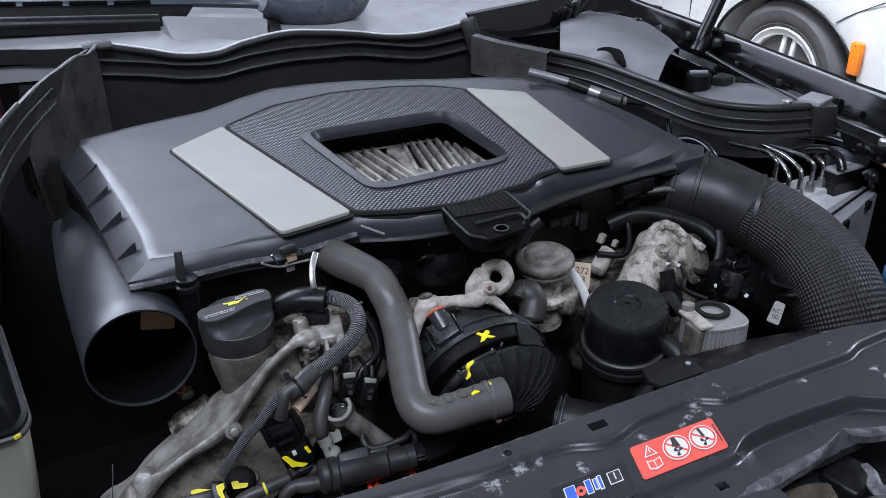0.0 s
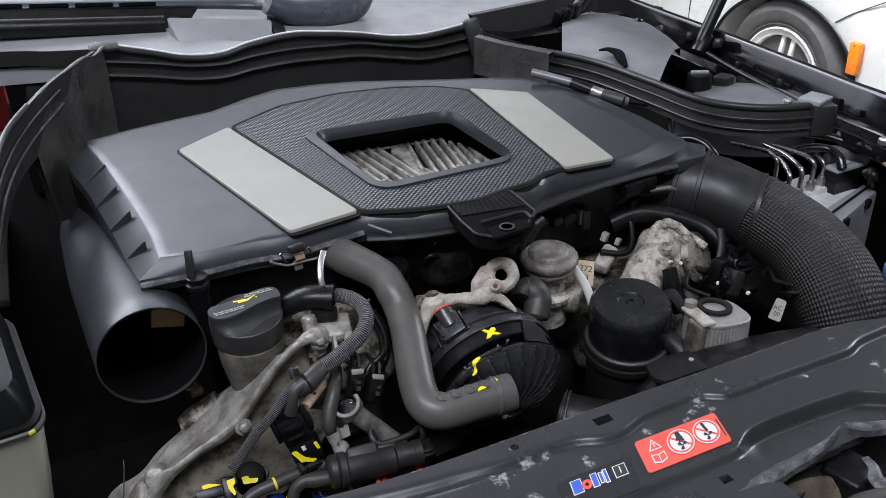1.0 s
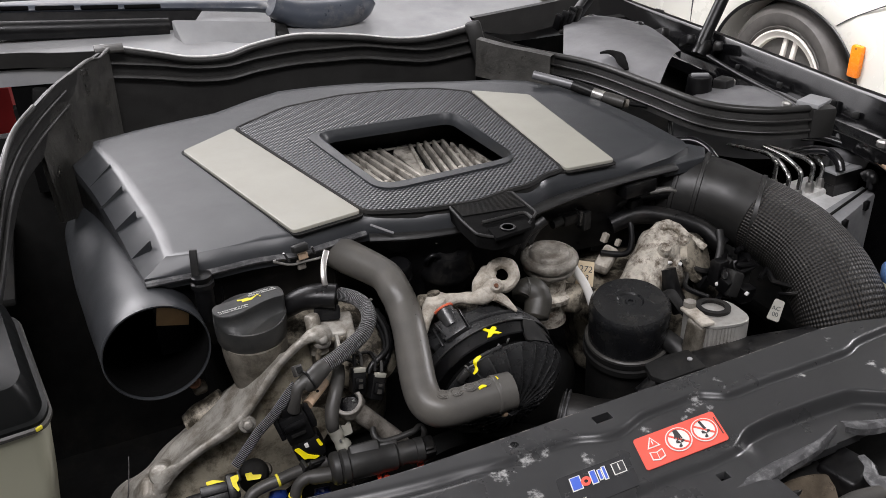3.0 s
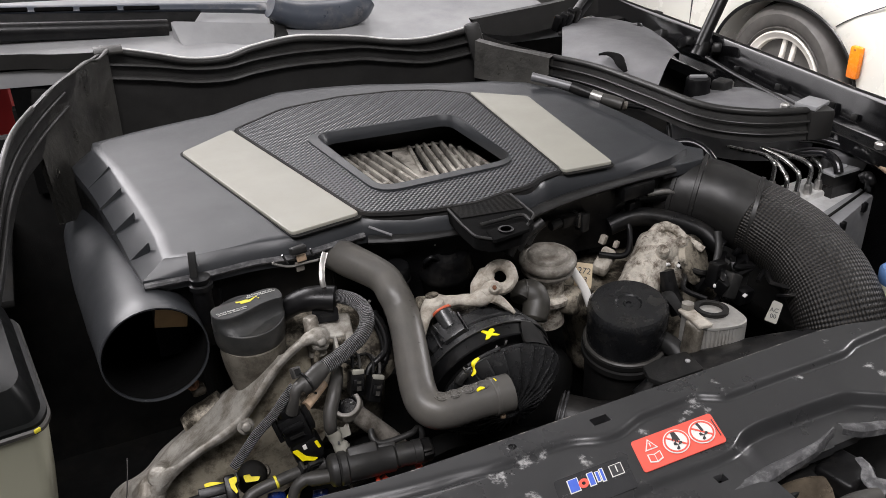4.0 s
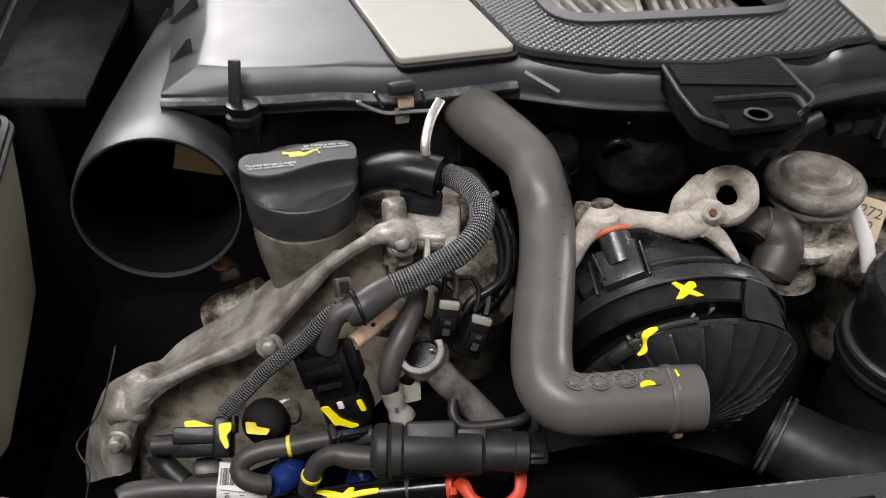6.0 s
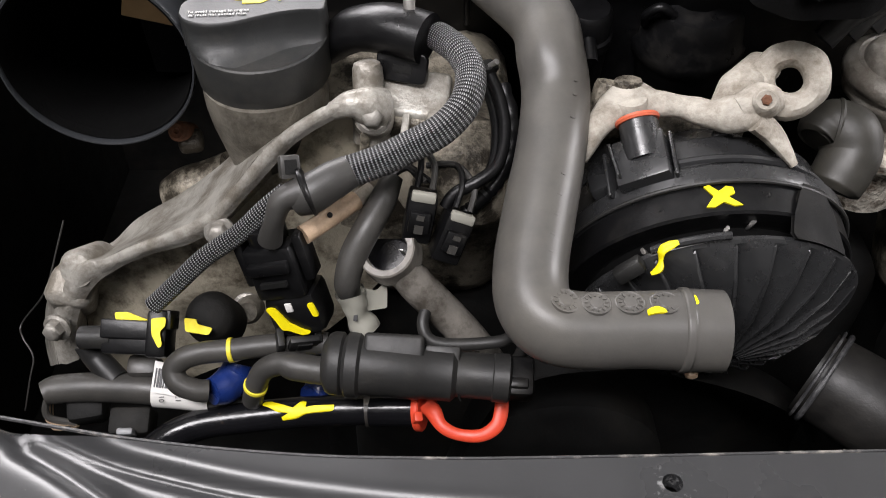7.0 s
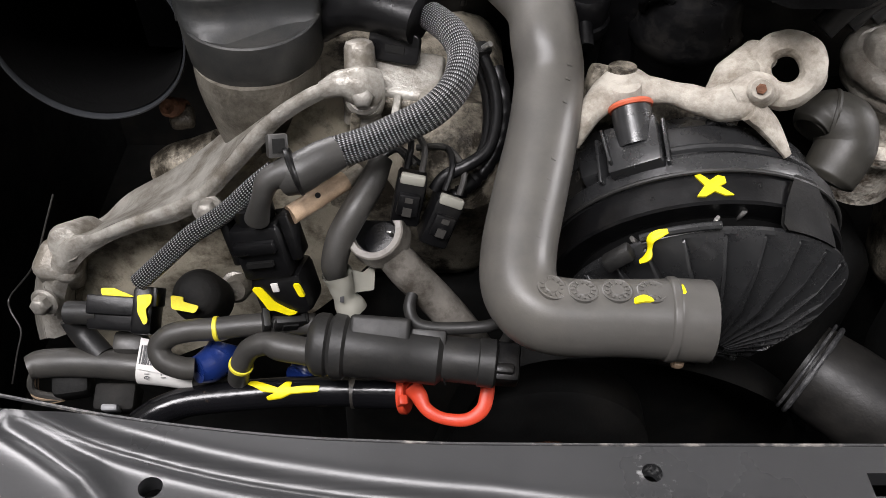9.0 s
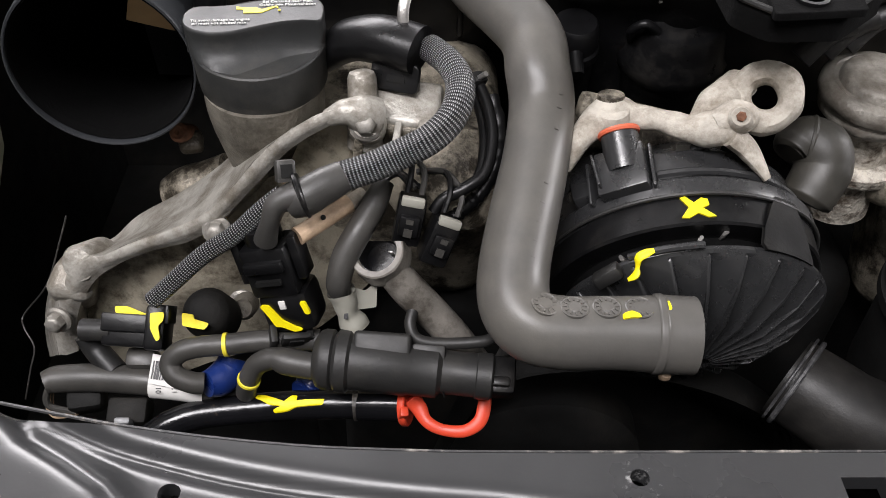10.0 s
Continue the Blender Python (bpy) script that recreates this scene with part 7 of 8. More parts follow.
part("paint_mark", plate(rounded([(0.009, 0.005), (0.0115, 0.005), (0.0125, -0.001), (0.01, -0.001)], 0.0008, 2), QM @ pose(0.0, -0.0085, -0.0195, 90), 0.0012), YELLOW, plug, "yellow paint mark")

pin = thing("cable_splice", "peach plastic cable splice tube", "cable splice", (-0.105, 0.115, 0.7))
sa, sb, sc = (Vector(q) for q in [(-0.1185, 0.1086, 0.7035), (-0.0988, 0.1255, 0.7065), (-0.093, 0.1307, 0.7075)])
part("splice_tube", rod(sa, sb, 0.0039, 20), CREAM, pin)
part("dark_hole", lathe([(0.0011, 0), (0.0011, 0.0005), (0, 0.0005)], frame_on(sa.lerp(sb, 0.5) + Vector((0.0003, -0.0024, 0.0032)), (0.1, -0.6, 0.8)), 14), PITCH, pin)
part("end_sleeve", rod(sb, sc, 0.0032, 16), ALLOY_PALE, pin)

for ends in ([(-0.0722, 0.1197, 0.713), (-0.0747, 0.116, 0.7)], [(-0.0575, 0.1151, 0.706), (-0.063, 0.1098, 0.693)]):
    top, foot = Vector(ends[0]), Vector(ends[1])
    c = thing("sensor_plug", "small black sensor plug with a white lock", "cable plug", foot, "sensor plugs")
    m = frame_on(top, top - foot, (0.1, 1, 0.2)) @ pose(0, 0.003, -0.002)
    part("plug_body", block((0.0115, 0.012, 0.02), m @ pose(0, 0.001, -0.008), 0.0015), BLACK, c)
    part("white_lock", block((0.0095, 0.004, 0.0038), m @ pose(0, -0.004, 0.002), 0.0008), TRIM, c, "white lock tab")
    part("latch", block((0.0085, 0.003, 0.009), m @ pose(0, -0.006, -0.008), 0.001), BLACK, c)
    part("latch_window", block((0.0035, 0.0012, 0.0035), m @ pose(0, -0.0074, -0.0105)), RUBBER, c)
    part("latch_window", block((0.003, 0.0012, 0.002), m @ pose(0, -0.0074, -0.0055)), RUBBER, c)
    for k in range(2):
        part("wire", tube([m @ Vector((-0.003 + 0.006 * k, 0.0, 0.004)), m @ Vector((-0.003 + 0.005 * k, 0.004, 0.013)), m @ Vector((-0.006, 0.012, 0.017)), m @ Vector((-0.016, 0.016, 0.012))], 0.0013, 8, 6), RUBBER if k else BLACK, c)
sleeve = thing("cable_sleeve", "soft black rubber cable sleeve with a white label", "cable sleeve", (-0.09, 0.11, 0.67))
part("sleeve_body", tube([(-0.0845, 0.1331, 0.712), (-0.0889, 0.124, 0.706), (-0.0948, 0.115, 0.7), (-0.1002, 0.1084, 0.692), (-0.1029, 0.1027, 0.683), (-0.102, 0.1023, 0.675)], [0.0044, 0.0055, 0.0056, 0.0056, 0.0052, 0.0038], 20, 8), RUBBER, sleeve)
for k in range(3):
    part("sleeve_wire", tube([Vector([(-0.0845, 0.1331, 0.712), (-0.0889, 0.124, 0.706), (-0.0948, 0.115, 0.7), (-0.1002, 0.1084, 0.692), (-0.1029, 0.1027, 0.683), (-0.102, 0.1023, 0.675)][0]) + Vector((0.001 * k, 0, 0.001 * k)), Vector([(-0.0845, 0.1331, 0.712), (-0.0889, 0.124, 0.706), (-0.0948, 0.115, 0.7), (-0.1002, 0.1084, 0.692), (-0.1029, 0.1027, 0.683), (-0.102, 0.1023, 0.675)][0]) + Vector((0.006, 0.001 * k, 0.004)), Vector([(-0.0722, 0.1197, 0.713), (-0.0747, 0.116, 0.7)][0]) + Vector((-0.001 + 0.002 * k, 0.006, 0.002))], 0.0011, 8, 6), RUBBER if k == 1 else BLACK, sleeve)
part("white_tag", bumpy(tube([(-0.1017, 0.1032, 0.678), (-0.0994, 0.1001, 0.668), (-0.0966, 0.0978, 0.661)], [0.0063, 0.0048, 0.0062], 22, 8, caps=False), 0.0013, 160), TRIM, sleeve, "white paper label")
part("tag_flap", plate(rounded([(-0.006, -0.005), (0.004, -0.006), (0.0065, 0.005), (0.001, 0.002), (-0.005, 0.005)], 0.001), frame_on((-0.0925, 0.1039, 0.674), (0.25, -0.75, 0.55), (0, 0, 1)), 0.0006), TRIM, sleeve, "torn label flap")
part("label_print", block((0.0016, 0.004, 0.0004), frame_on(Vector([(-0.1017, 0.1032, 0.678), (-0.0994, 0.1001, 0.668), (-0.0966, 0.0978, 0.661)][1]) + Vector((-0.0005, -0.0045, 0.0035)), (-0.1, -0.75, 0.6), (0, 0, 1))), PRINT, sleeve)

# ---- dipstick guide pipe ----
guide_pipe = thing("dipstick_pipe", "grey plastic dipstick pipe with a flared mouth", "dipstick pipe", (-0.06, 0.1, 0.6))
part("pipe", tube([(-0.0816, 0.1081, 0.686), (-0.0738, 0.1054, 0.676), (-0.0633, 0.1035, 0.663), (-0.0532, 0.0998, 0.651), (-0.0434, 0.0979, 0.635)], [0.007, 0.0075, 0.0074, 0.0073, 0.0072], 24, 8), GREYPIPE, guide_pipe)
mouth_axis = Vector((-0.27, -0.44, 0.85)).normalized()
mouth_at = Vector((-0.0855, 0.1115, 0.69))
bm = lathe([(0.0072, -0.014), (0.0095, -0.009), (0.0108, -0.005), (0.0121, -0.004), (0.0123, -0.002), (0.0118, -0.001), (0.0116, 0.006), (0.011, 0.0066), (0.0088, 0.0066), (0.0084, 0.0058), (0.0078, -0.004), (0.0055, -0.01), (0, -0.0105)], frame_on(mouth_at, mouth_axis), 56)
top_way = Vector((0.0, 0.69, 0.723)).normalized()
bmesh.ops.bisect_plane(bm, geom=bm.verts[:] + bm.edges[:] + bm.faces[:], plane_co=mouth_at + top_way * 0.0062, plane_no=top_way, clear_outer=True)
part("mouth", bumpy(bm, 0.0002, 200), GREYPIPE, guide_pipe, "flared grey mouth")
bm = lathe([(0.0076, -0.004), (0.0083, 0.004), (0.008, 0.004), (0.0074, -0.0035), (0.005, -0.0085), (0, -0.0095)], frame_on(mouth_at, mouth_axis), 32)
bmesh.ops.bisect_plane(bm, geom=bm.verts[:] + bm.edges[:] + bm.faces[:], plane_co=mouth_at + top_way * 0.0062, plane_no=top_way, clear_outer=True)
part("mouth_lining", bm, GLOSS, guide_pipe, "glossy black inside of the mouth")
# Steel sliver paints the glint inside the mouth.
part("mouth_glint", block((0.0022, 0.0008, 0.005), frame_on(mouth_at + Vector((0.0045, 0.002, -0.0005)), mouth_axis, (0.3, 1, 0)), 0.0003), STEEL, guide_pipe)

# ---- purge valve with hoses ----
purge = thing("purge_valve", "black cylindrical purge valve on rubber hoses", "valve", (-0.07, 0.085, 0.63))
A, B = (Vector(q) for q in [(-0.1114, 0.086, 0.6545), (-0.0366, 0.0779, 0.652)])
AM = frame_on(A, B - A)
part("canister", lathe([(0.0085, -0.002), (0.0118, 0.0), (0.0128, 0.002), (0.0128, 0.0055), (0.0115, 0.0065), (0.0132, 0.008), (0.0132, 0.0125), (0.0118, 0.0138), (0.0118, 0.037), (0.0112, 0.038), (0.0112, 0.05), (0.0092, 0.052), (0.0092, 0.066), (0.0098, 0.0665), (0.0098, 0.0725), (0.0085, 0.0735), (0, 0.0735)], AM, 48), MATTE, purge)
part("rib_box", block((0.024, 0.012, 0.012), pose(-0.0845, 0.0865, 0.6615, 38, 0, -5), 0.0018, segs=3), MATTE, purge)
part("rib_box_step", block((0.014, 0.008, 0.007), pose(-0.0655, 0.0835, 0.6605, 38, 0, -5), 0.0012), MATTE, purge)
part("body_crack", tube([(-0.0595, 0.0733, 0.657), (-0.0588, 0.0722, 0.6545), (-0.0596, 0.0715, 0.6515), (-0.0588, 0.0709, 0.648)], 0.0004, 6, 4), PITCH, purge)
part("plug", block((0.022, 0.016, 0.014), pose(-0.04, 0.08, 0.65, 25, 0, -5), 0.002), BLACK, purge)
part("plug_latch", block((0.012, 0.004, 0.004), pose(-0.038, 0.073, 0.656, 25, 0, -5), 0.001), BLACK, purge)
for k in range(5):
    part("moulded_bar", block((0.0011, 0.0028 + 0.0006 * (k % 2), 0.0004), frame_on((-0.0815 + 0.0022 * k, 0.0757, 0.6575), (0, -0.75, 0.66), (0, 0, 1)), 0.0001), RUBBER, purge)
part("moulded_code", block((0.003, 0.008, 0.0005), frame_on((-0.09, 0.0775, 0.6575), (0, -0.75, 0.66), (0, 0, 1))), BLACK, purge)
up_line, lo_line = [(-0.1119, 0.0964, 0.654), (-0.1304, 0.0963, 0.654), (-0.1417, 0.0953, 0.654), (-0.1517, 0.0941, 0.6535), (-0.1626, 0.0943, 0.652), (-0.1712, 0.0932, 0.65), (-0.1758, 0.0905, 0.646), (-0.1739, 0.0866, 0.642), (-0.1673, 0.0852, 0.639), (-0.1625, 0.0858, 0.6376)], [(-0.1118, 0.0833, 0.652), (-0.1245, 0.0853, 0.653), (-0.1311, 0.087, 0.653), (-0.1382, 0.0869, 0.649), (-0.1424, 0.0852, 0.641), (-0.1455, 0.0872, 0.629)]
h1 = part("upper_hose", tube(up_line, 0.0047, 22, 10), RUBBER, purge)
part("yellow_band", lathe([(0.0047, -0.001), (0.0052, -0.0008), (0.0052, 0.0008), (0.0047, 0.001)], frame_on(up_line[3], Vector(up_line[2]) - Vector(up_line[4])), 24), YELLOW_DECAL, h1, "yellow ring")
h2 = part("lower_hose", tube(lo_line, [0.0056, 0.0058, 0.0048, 0.0046, 0.0045, 0.0045], 22, 10), RUBBER, purge)
part("yellow_band", lathe([(0.0045, -0.0009), (0.0051, -0.0007), (0.0051, 0.0007), (0.0045, 0.0009)], frame_on(lo_line[4], Vector(lo_line[3]) - Vector(lo_line[5])), 24), YELLOW_DECAL, h2, "yellow ring")
b1, b2 = [(-0.1554, 0.0924, 0.63), (-0.152, 0.0987, 0.636)], [(-0.1192, 0.0945, 0.622), (-0.1198, 0.0981, 0.63)]
part("blue_coupling", tube([(-0.1615, 0.0865, 0.636), (-0.157, 0.0905, 0.634), (-0.1535, 0.0955, 0.634), (-0.152, 0.1, 0.637)], [0.0058, 0.0074, 0.0078, 0.0066], 24, 8), BLUE, purge, "blue plastic coupling")
part("blue_coupling", tube([(-0.1225, 0.0905, 0.624), (-0.119, 0.094, 0.623), (-0.118, 0.0985, 0.628)], [0.0062, 0.0072, 0.006], 24, 8), BLUE, purge, "blue plastic coupling")
cm = Matrix.Translation((-0.1214, 0.0927, 0.659)) @ pose(0, 0, 0, 20, 10, 15)
part("hose_clip", block((0.012, 0.003, 0.009), cm, 0.0008), DUSTY, purge)
part("clip_window", block((0.006, 0.002, 0.0045), cm @ pose(0, -0.0012, 0)), PITCH, purge)
part("clip_arm", block((0.003, 0.008, 0.008), cm @ pose(0.006, 0.003, -0.002), 0.0006), DUSTY, purge)
part("clip_arm", block((0.003, 0.008, 0.011), cm @ pose(-0.009, 0.003, -0.004), 0.0006), DUSTY, purge)
part("drain_cable", tube([(-0.071, 0.1016, 0.672), (-0.0733, 0.0936, 0.668), (-0.0701, 0.0886, 0.664), (-0.06, 0.0872, 0.663), (-0.043, 0.0875, 0.664), (-0.0356, 0.0908, 0.664), (-0.0333, 0.0872, 0.66), (-0.0355, 0.0872, 0.652)], 0.0025, 14, 8), MATTE, purge)

sensor = thing("cam_sensor", "black cam sensor plug marked with yellow paint", "sensor", (-0.18, 0.105, 0.64))
cup, collar = Vector((-0.1649, 0.1175, 0.648)), Vector((-0.1838, 0.1048, 0.652))
c0, c1 = (Vector(q) for q in [(-0.2059, 0.1068, 0.648), (-0.1837, 0.1045, 0.648)])
part("sensor_cup", lathe([(0.0116, -0.02), (0.0116, -0.002), (0.0104, 0.001), (0.0098, 0.0026), (0.006, 0.005), (0, 0.0055)], frame_on(cup, (0.0, -0.55, 0.8)), 36), PITCH, sensor)

bm_ = frame_on(c0.lerp(c1, 0.5), (0, -0.65, 0.75), (0.05, 0.6, 0.6))
part("sensor_plug_body", block((0.026, 0.013, 0.013), bm_ @ pose(0, 0, -0.003), 0.0015), BLACK, sensor)
part("sensor_cover", block((0.026, 0.008, 0.003), bm_ @ pose(0.0, 0.004, 0.004), 0.0008), BLACK, sensor)
part("sensor_collar", block((0.009, 0.02, 0.016), frame_on(collar, (0, -0.65, 0.75), (0.05, 0.6, 0.6)) @ pose(0, 0, -0.004), 0.002), BLACK, sensor)
part("sensor_fin", block((0.002, 0.008, 0.012), frame_on(collar + Vector((0.006, 0.004, 0.004)), (0, -0.65, 0.75), (0.05, 0.6, 0.6)), 0.0005), BLACK, sensor)
part("sensor_tail", rod(c0 + Vector((0.002, 0, 0)), c0 + Vector((-0.012, 0.001, -0.001)), 0.005, 16), DUSTY, sensor)
flatm = frame_on((0, 0, 0), (0, -0.65, 0.75), (0.05, 0.6, 0.6))
part("paint_mark", plate(rounded([(-0.0092, 0.003), (-0.0039, 0.0034), (0.0083, -0.0008), (0.0083, -0.0039), (0.003, -0.0031), (-0.0084, -0.0001)], 0.001, 2), Matrix.Translation((-0.1932, 0.109, 0.656)) @ flatm, 0.001), YELLOW, sensor, "yellow paint mark")
part("paint_mark", plate(rounded([(-0.0028, 0.0043), (0.0032, 0.0051), (0.0032, 0.0013), (0.001, -0.001), (0.0025, -0.0063), (0.001, -0.0078), (-0.0021, -0.0025)], 0.001, 2), Matrix.Translation((-0.1821, 0.1012, 0.659)) @ flatm, 0.001), YELLOW, sensor, "yellow paint mark")
part("paint_mark", plate(rounded([(-0.0052, 0.003), (0.0001, 0.0026), (0.0001, 0.0007), (0.007, -0.0008), (0.0054, -0.0038), (-0.0044, -0.0027)], 0.001, 2), Matrix.Translation((-0.1681, 0.1069, 0.6545)) @ flatm, 0.0012), YELLOW, sensor, "yellow paint mark")

label_hose = thing("vent_hose", "grey-black vent hose wrapped in a white label", "hose", (-0.2, 0.095, 0.61))
part("hose_body", tube([(-0.2364, 0.0943, 0.626), (-0.2305, 0.0968, 0.626), (-0.2139, 0.0975, 0.626), (-0.1892, 0.0955, 0.626), (-0.1649, 0.0927, 0.624), (-0.1538, 0.0948, 0.62)], [0.0052, 0.0062, 0.0064, 0.0064, 0.0064, 0.0064], 24, 8), RUBBER, label_hose)
lab = [(-0.1886, 0.0946, 0.626), (-0.1769, 0.0936, 0.6255), (-0.1641, 0.0919, 0.625)]
part("label_wrap", tube(lab, 0.0067, 24, 6, caps=False), WHITE, label_hose, "white printed label")
fm = frame_on((-0.1814, 0.0936, 0.636), (0.05, -0.6, 0.8), (0.1, 0.5, 0.6))
part("label_fold", plate([(-0.006, -0.006), (0.007, -0.007), (0.005, 0.006), (-0.006, 0.007)], fm, 0.0005), WHITE, label_hose)
lm = frame_on(Vector(lab[1]), (0, -0.66, 0.75), (0.0, 0.6, 0.6))
for k, word in enumerate(("01 41", "17 08", "8 09")):
    write("label_number", word, 0.0031, lm @ pose(-0.007 + 0.007 * k, 0.0005, 0.00685, 0, 0, 92), PRINT, label_hose)
for k in range(9):
    part("barcode_bar", block((0.0005 + 0.0003 * (k % 3), 0.008, 0.0004), fm @ pose(-0.0048 + 0.0012 * k, 0, 0.0002)), PRINT, label_hose)
knuckle = thing("wire_bundle", "bundle of brown and black wires in a plug", "cable plug", (-0.23, 0.115, 0.58))
bq = Vector((-0.2005, 0.0895, 0.611))
part("bundle_plug", block((0.018, 0.012, 0.013), Matrix.Translation(bq) @ pose(0, 0, 0, 25, 0, 0), 0.002), PITCH, knuckle)
part("grey_tab", block((0.007, 0.003, 0.008), Matrix.Translation(bq + Vector((0.0, -0.008, 0.004))) @ pose(0, 0, 0, 25, 0, 0), 0.001), COWLDARK, knuckle)
part("rear_plug", block((0.016, 0.014, 0.014), Matrix.Translation(bq + Vector((-0.02, 0.006, 0.004))) @ pose(0, 0, 0, 25, 0, 10), 0.003), PITCH, knuckle)
for k in range(4):
    part("wire", tube([bq + Vector((-0.022, 0.01 + 0.002 * k, 0.012)), bq + Vector((-0.034, 0.006 + 0.002 * k, 0.012)), bq + Vector((-0.036, 0.001, 0.004 - 0.002 * k)), bq + Vector((-0.024, 0.0, 0.0))], 0.0016, 8, 6), CREAM if k % 2 else RUBBER, knuckle)
branch = thing("black_branch_hose", "short black branch hose beside the casting", "hose", (-0.21, 0.105, 0.62))
bl = [(-0.2188, 0.1111, 0.64), (-0.2148, 0.1074, 0.633), (-0.2053, 0.0991, 0.628)]
part("branch", tube(bl, 0.0055, 18, 6), DUSTY, branch)
part("branch_sleeve", block((0.014, 0.01, 0.012), Matrix.Translation(Vector(bl[2]) + Vector((0.012, 0.004, 0.004))) @ pose(0, 0, 0, 20, 0, 0), 0.003), RUBBER, branch)

# ---- transport pipe with red handle ----
oil_pipe = thing("dipstick_tube", "black metal tube with a red pull handle", "dipstick", (-0.12, 0.08, 0.6))
pp = [(-0.1876, 0.0754, 0.612), (-0.1793, 0.0793, 0.616), (-0.1663, 0.0827, 0.619), (-0.147, 0.084, 0.621), (-0.1227, 0.0841, 0.624), (-0.0937, 0.082, 0.628), (-0.0765, 0.0793, 0.631)]
fl = [(-0.0765, 0.0793, 0.631), (-0.0716, 0.0784, 0.632)]
part("tube", tube(pp, 0.0066, 24, 8), TUBEBLACK, oil_pipe)
part("tube_collar", rod(Vector(pp[-2]) + Vector((-0.003, 0, -0.0004)), pp[-1], 0.0072, 24), TUBEBLACK, oil_pipe)
part("collar_wear", rod(Vector(pp[-2]) + Vector((-0.004, 0, -0.0004)), Vector(pp[-2]) + Vector((-0.0015, 0, -0.0002)), 0.0073, 24), material("chipped_rusty_edge", (0.03, 0.027, 0.024), 0.4, vary=0.4, scale=150, bump=0.2, dirt=(0.3, 0.27, 0.23), dirt_amount=0.8, dirt_scale=140, edge=0.58), oil_pipe)
part("handle_flange", lathe([(0.0088, 0.0), (0.0092, 0.0006), (0.0092, 0.0026), (0.0086, 0.0032), (0, 0.0032)], frame_on(fl[0], Vector(fl[1]) - Vector(fl[0])), 32), RED, oil_pipe, "red handle flange")
part("flange_catch", block((0.0035, 0.004, 0.005), Matrix.Translation(Vector(fl[0]) + Vector((0.0005, -0.0075, 0.0045))) @ pose(0, 0, 0, 20, 12, 10), 0.0006), RED, oil_pipe)
part("pull_handle", tube([(-0.073, 0.0792, 0.636), (-0.0695, 0.0765, 0.633), (-0.066, 0.0715, 0.63), (-0.0595, 0.0686, 0.628), (-0.05, 0.0678, 0.628), (-0.0435, 0.071, 0.63), (-0.0412, 0.0765, 0.633), (-0.0405, 0.084, 0.637)], [0.0046, 0.0036, 0.0027, 0.0025, 0.0027, 0.003, 0.0031, 0.003], 16, 8, flat=0.55, squash=(0, -0.7, 0.72)), RED, oil_pipe, "red plastic pull handle")
skin_patch(rounded([(-0.016, -0.0035), (-0.0145, -0.0055), (-0.008, -0.0025), (-0.003, -0.0008), (0.001, -0.004), (0.0035, -0.0035), (0.003, -0.001), (0.009, -0.0015), (0.0155, -0.0012), (0.0155, 0.0014), (0.008, 0.0016), (0.003, 0.0018), (-0.001, 0.0035), (-0.007, 0.004), (-0.0075, 0.0022), (-0.003, 0.0012), (-0.009, 0.0002)], 0.0007, 2), pp, 0.655, 0.0, 0.0066, (0, -0.45, 0.85), YELLOW, oil_pipe)
# Thin line drawn for the edge of an inner panel; no thread hangs here.
thread = thing("inner_panel_edge", "thin dark line drawn for an inner panel's edge", "thread", (-0.27, 0.18, 0.5))
part("edge_line", tube([(-0.2515, 0.1909, 0.64), (-0.254, 0.1809, 0.632), (-0.2608, 0.1661, 0.615), (-0.2745, 0.1587, 0.6), (-0.2732, 0.1519, 0.597), (-0.268, 0.145, 0.59), (-0.2696, 0.137, 0.582), (-0.2725, 0.1268, 0.57)], 0.0005, 6, 8), HOSE, thread)

# ---- vacuum can and plugs behind ----
can_thing = thing("vacuum_can", "round black vacuum can behind the hose", "vacuum can", (0.049, 0.228, 0.68))
part("can", lathe([(0.0265, -0.06), (0.027, -0.014), (0.0288, -0.011), (0.0288, -0.005), (0.0268, -0.002), (0.0238, 0.011), (0.0215, 0.0145), (0.0125, 0.0155), (0.0115, 0.013), (0, 0.013)], frame_on((0.055, 0.23, 0.728), (-0.05, -0.3, 1)), 60), BLACK, can_thing)
part("can_nozzle", tube([(0.047, 0.226, 0.735), (0.0465, 0.222, 0.747), (0.0465, 0.223, 0.754)], 0.005, 14, 6), RUBBER, can_thing)
part("can_loop", tube([(0.031, 0.221, 0.73), (0.029, 0.214, 0.738), (0.034, 0.211, 0.743), (0.041, 0.213, 0.738)], 0.0022, 10, 8), BLACK, can_thing)
part("bright_dot", block((0.003, 0.002, 0.001), pose(0.041, 0.218, 0.751, 0, 0, 20)), WHITE, can_thing)
solenoid = thing("vacuum_solenoid", "dark grey round solenoid behind the hose", "solenoid", (0.003, 0.222, 0.68))
part("solenoid_body", lathe([(0.0115, -0.05), (0.0118, -0.012), (0.013, -0.011), (0.013, -0.006), (0.0118, -0.005), (0.0112, 0.006), (0.0095, 0.008), (0, 0.0085)], frame_on((0.0035, 0.22, 0.732), (0, -0.2, 1)), 32), BLACK, solenoid)
part("solenoid_port", rod((0.0035, 0.212, 0.728), (0.0035, 0.2, 0.722), 0.0035, 14), BLACK, solenoid)
rear_pipe = thing("intake_runner", "dark plastic intake runner between the valve and box", "intake manifold", (0.15, 0.27, 0.68))
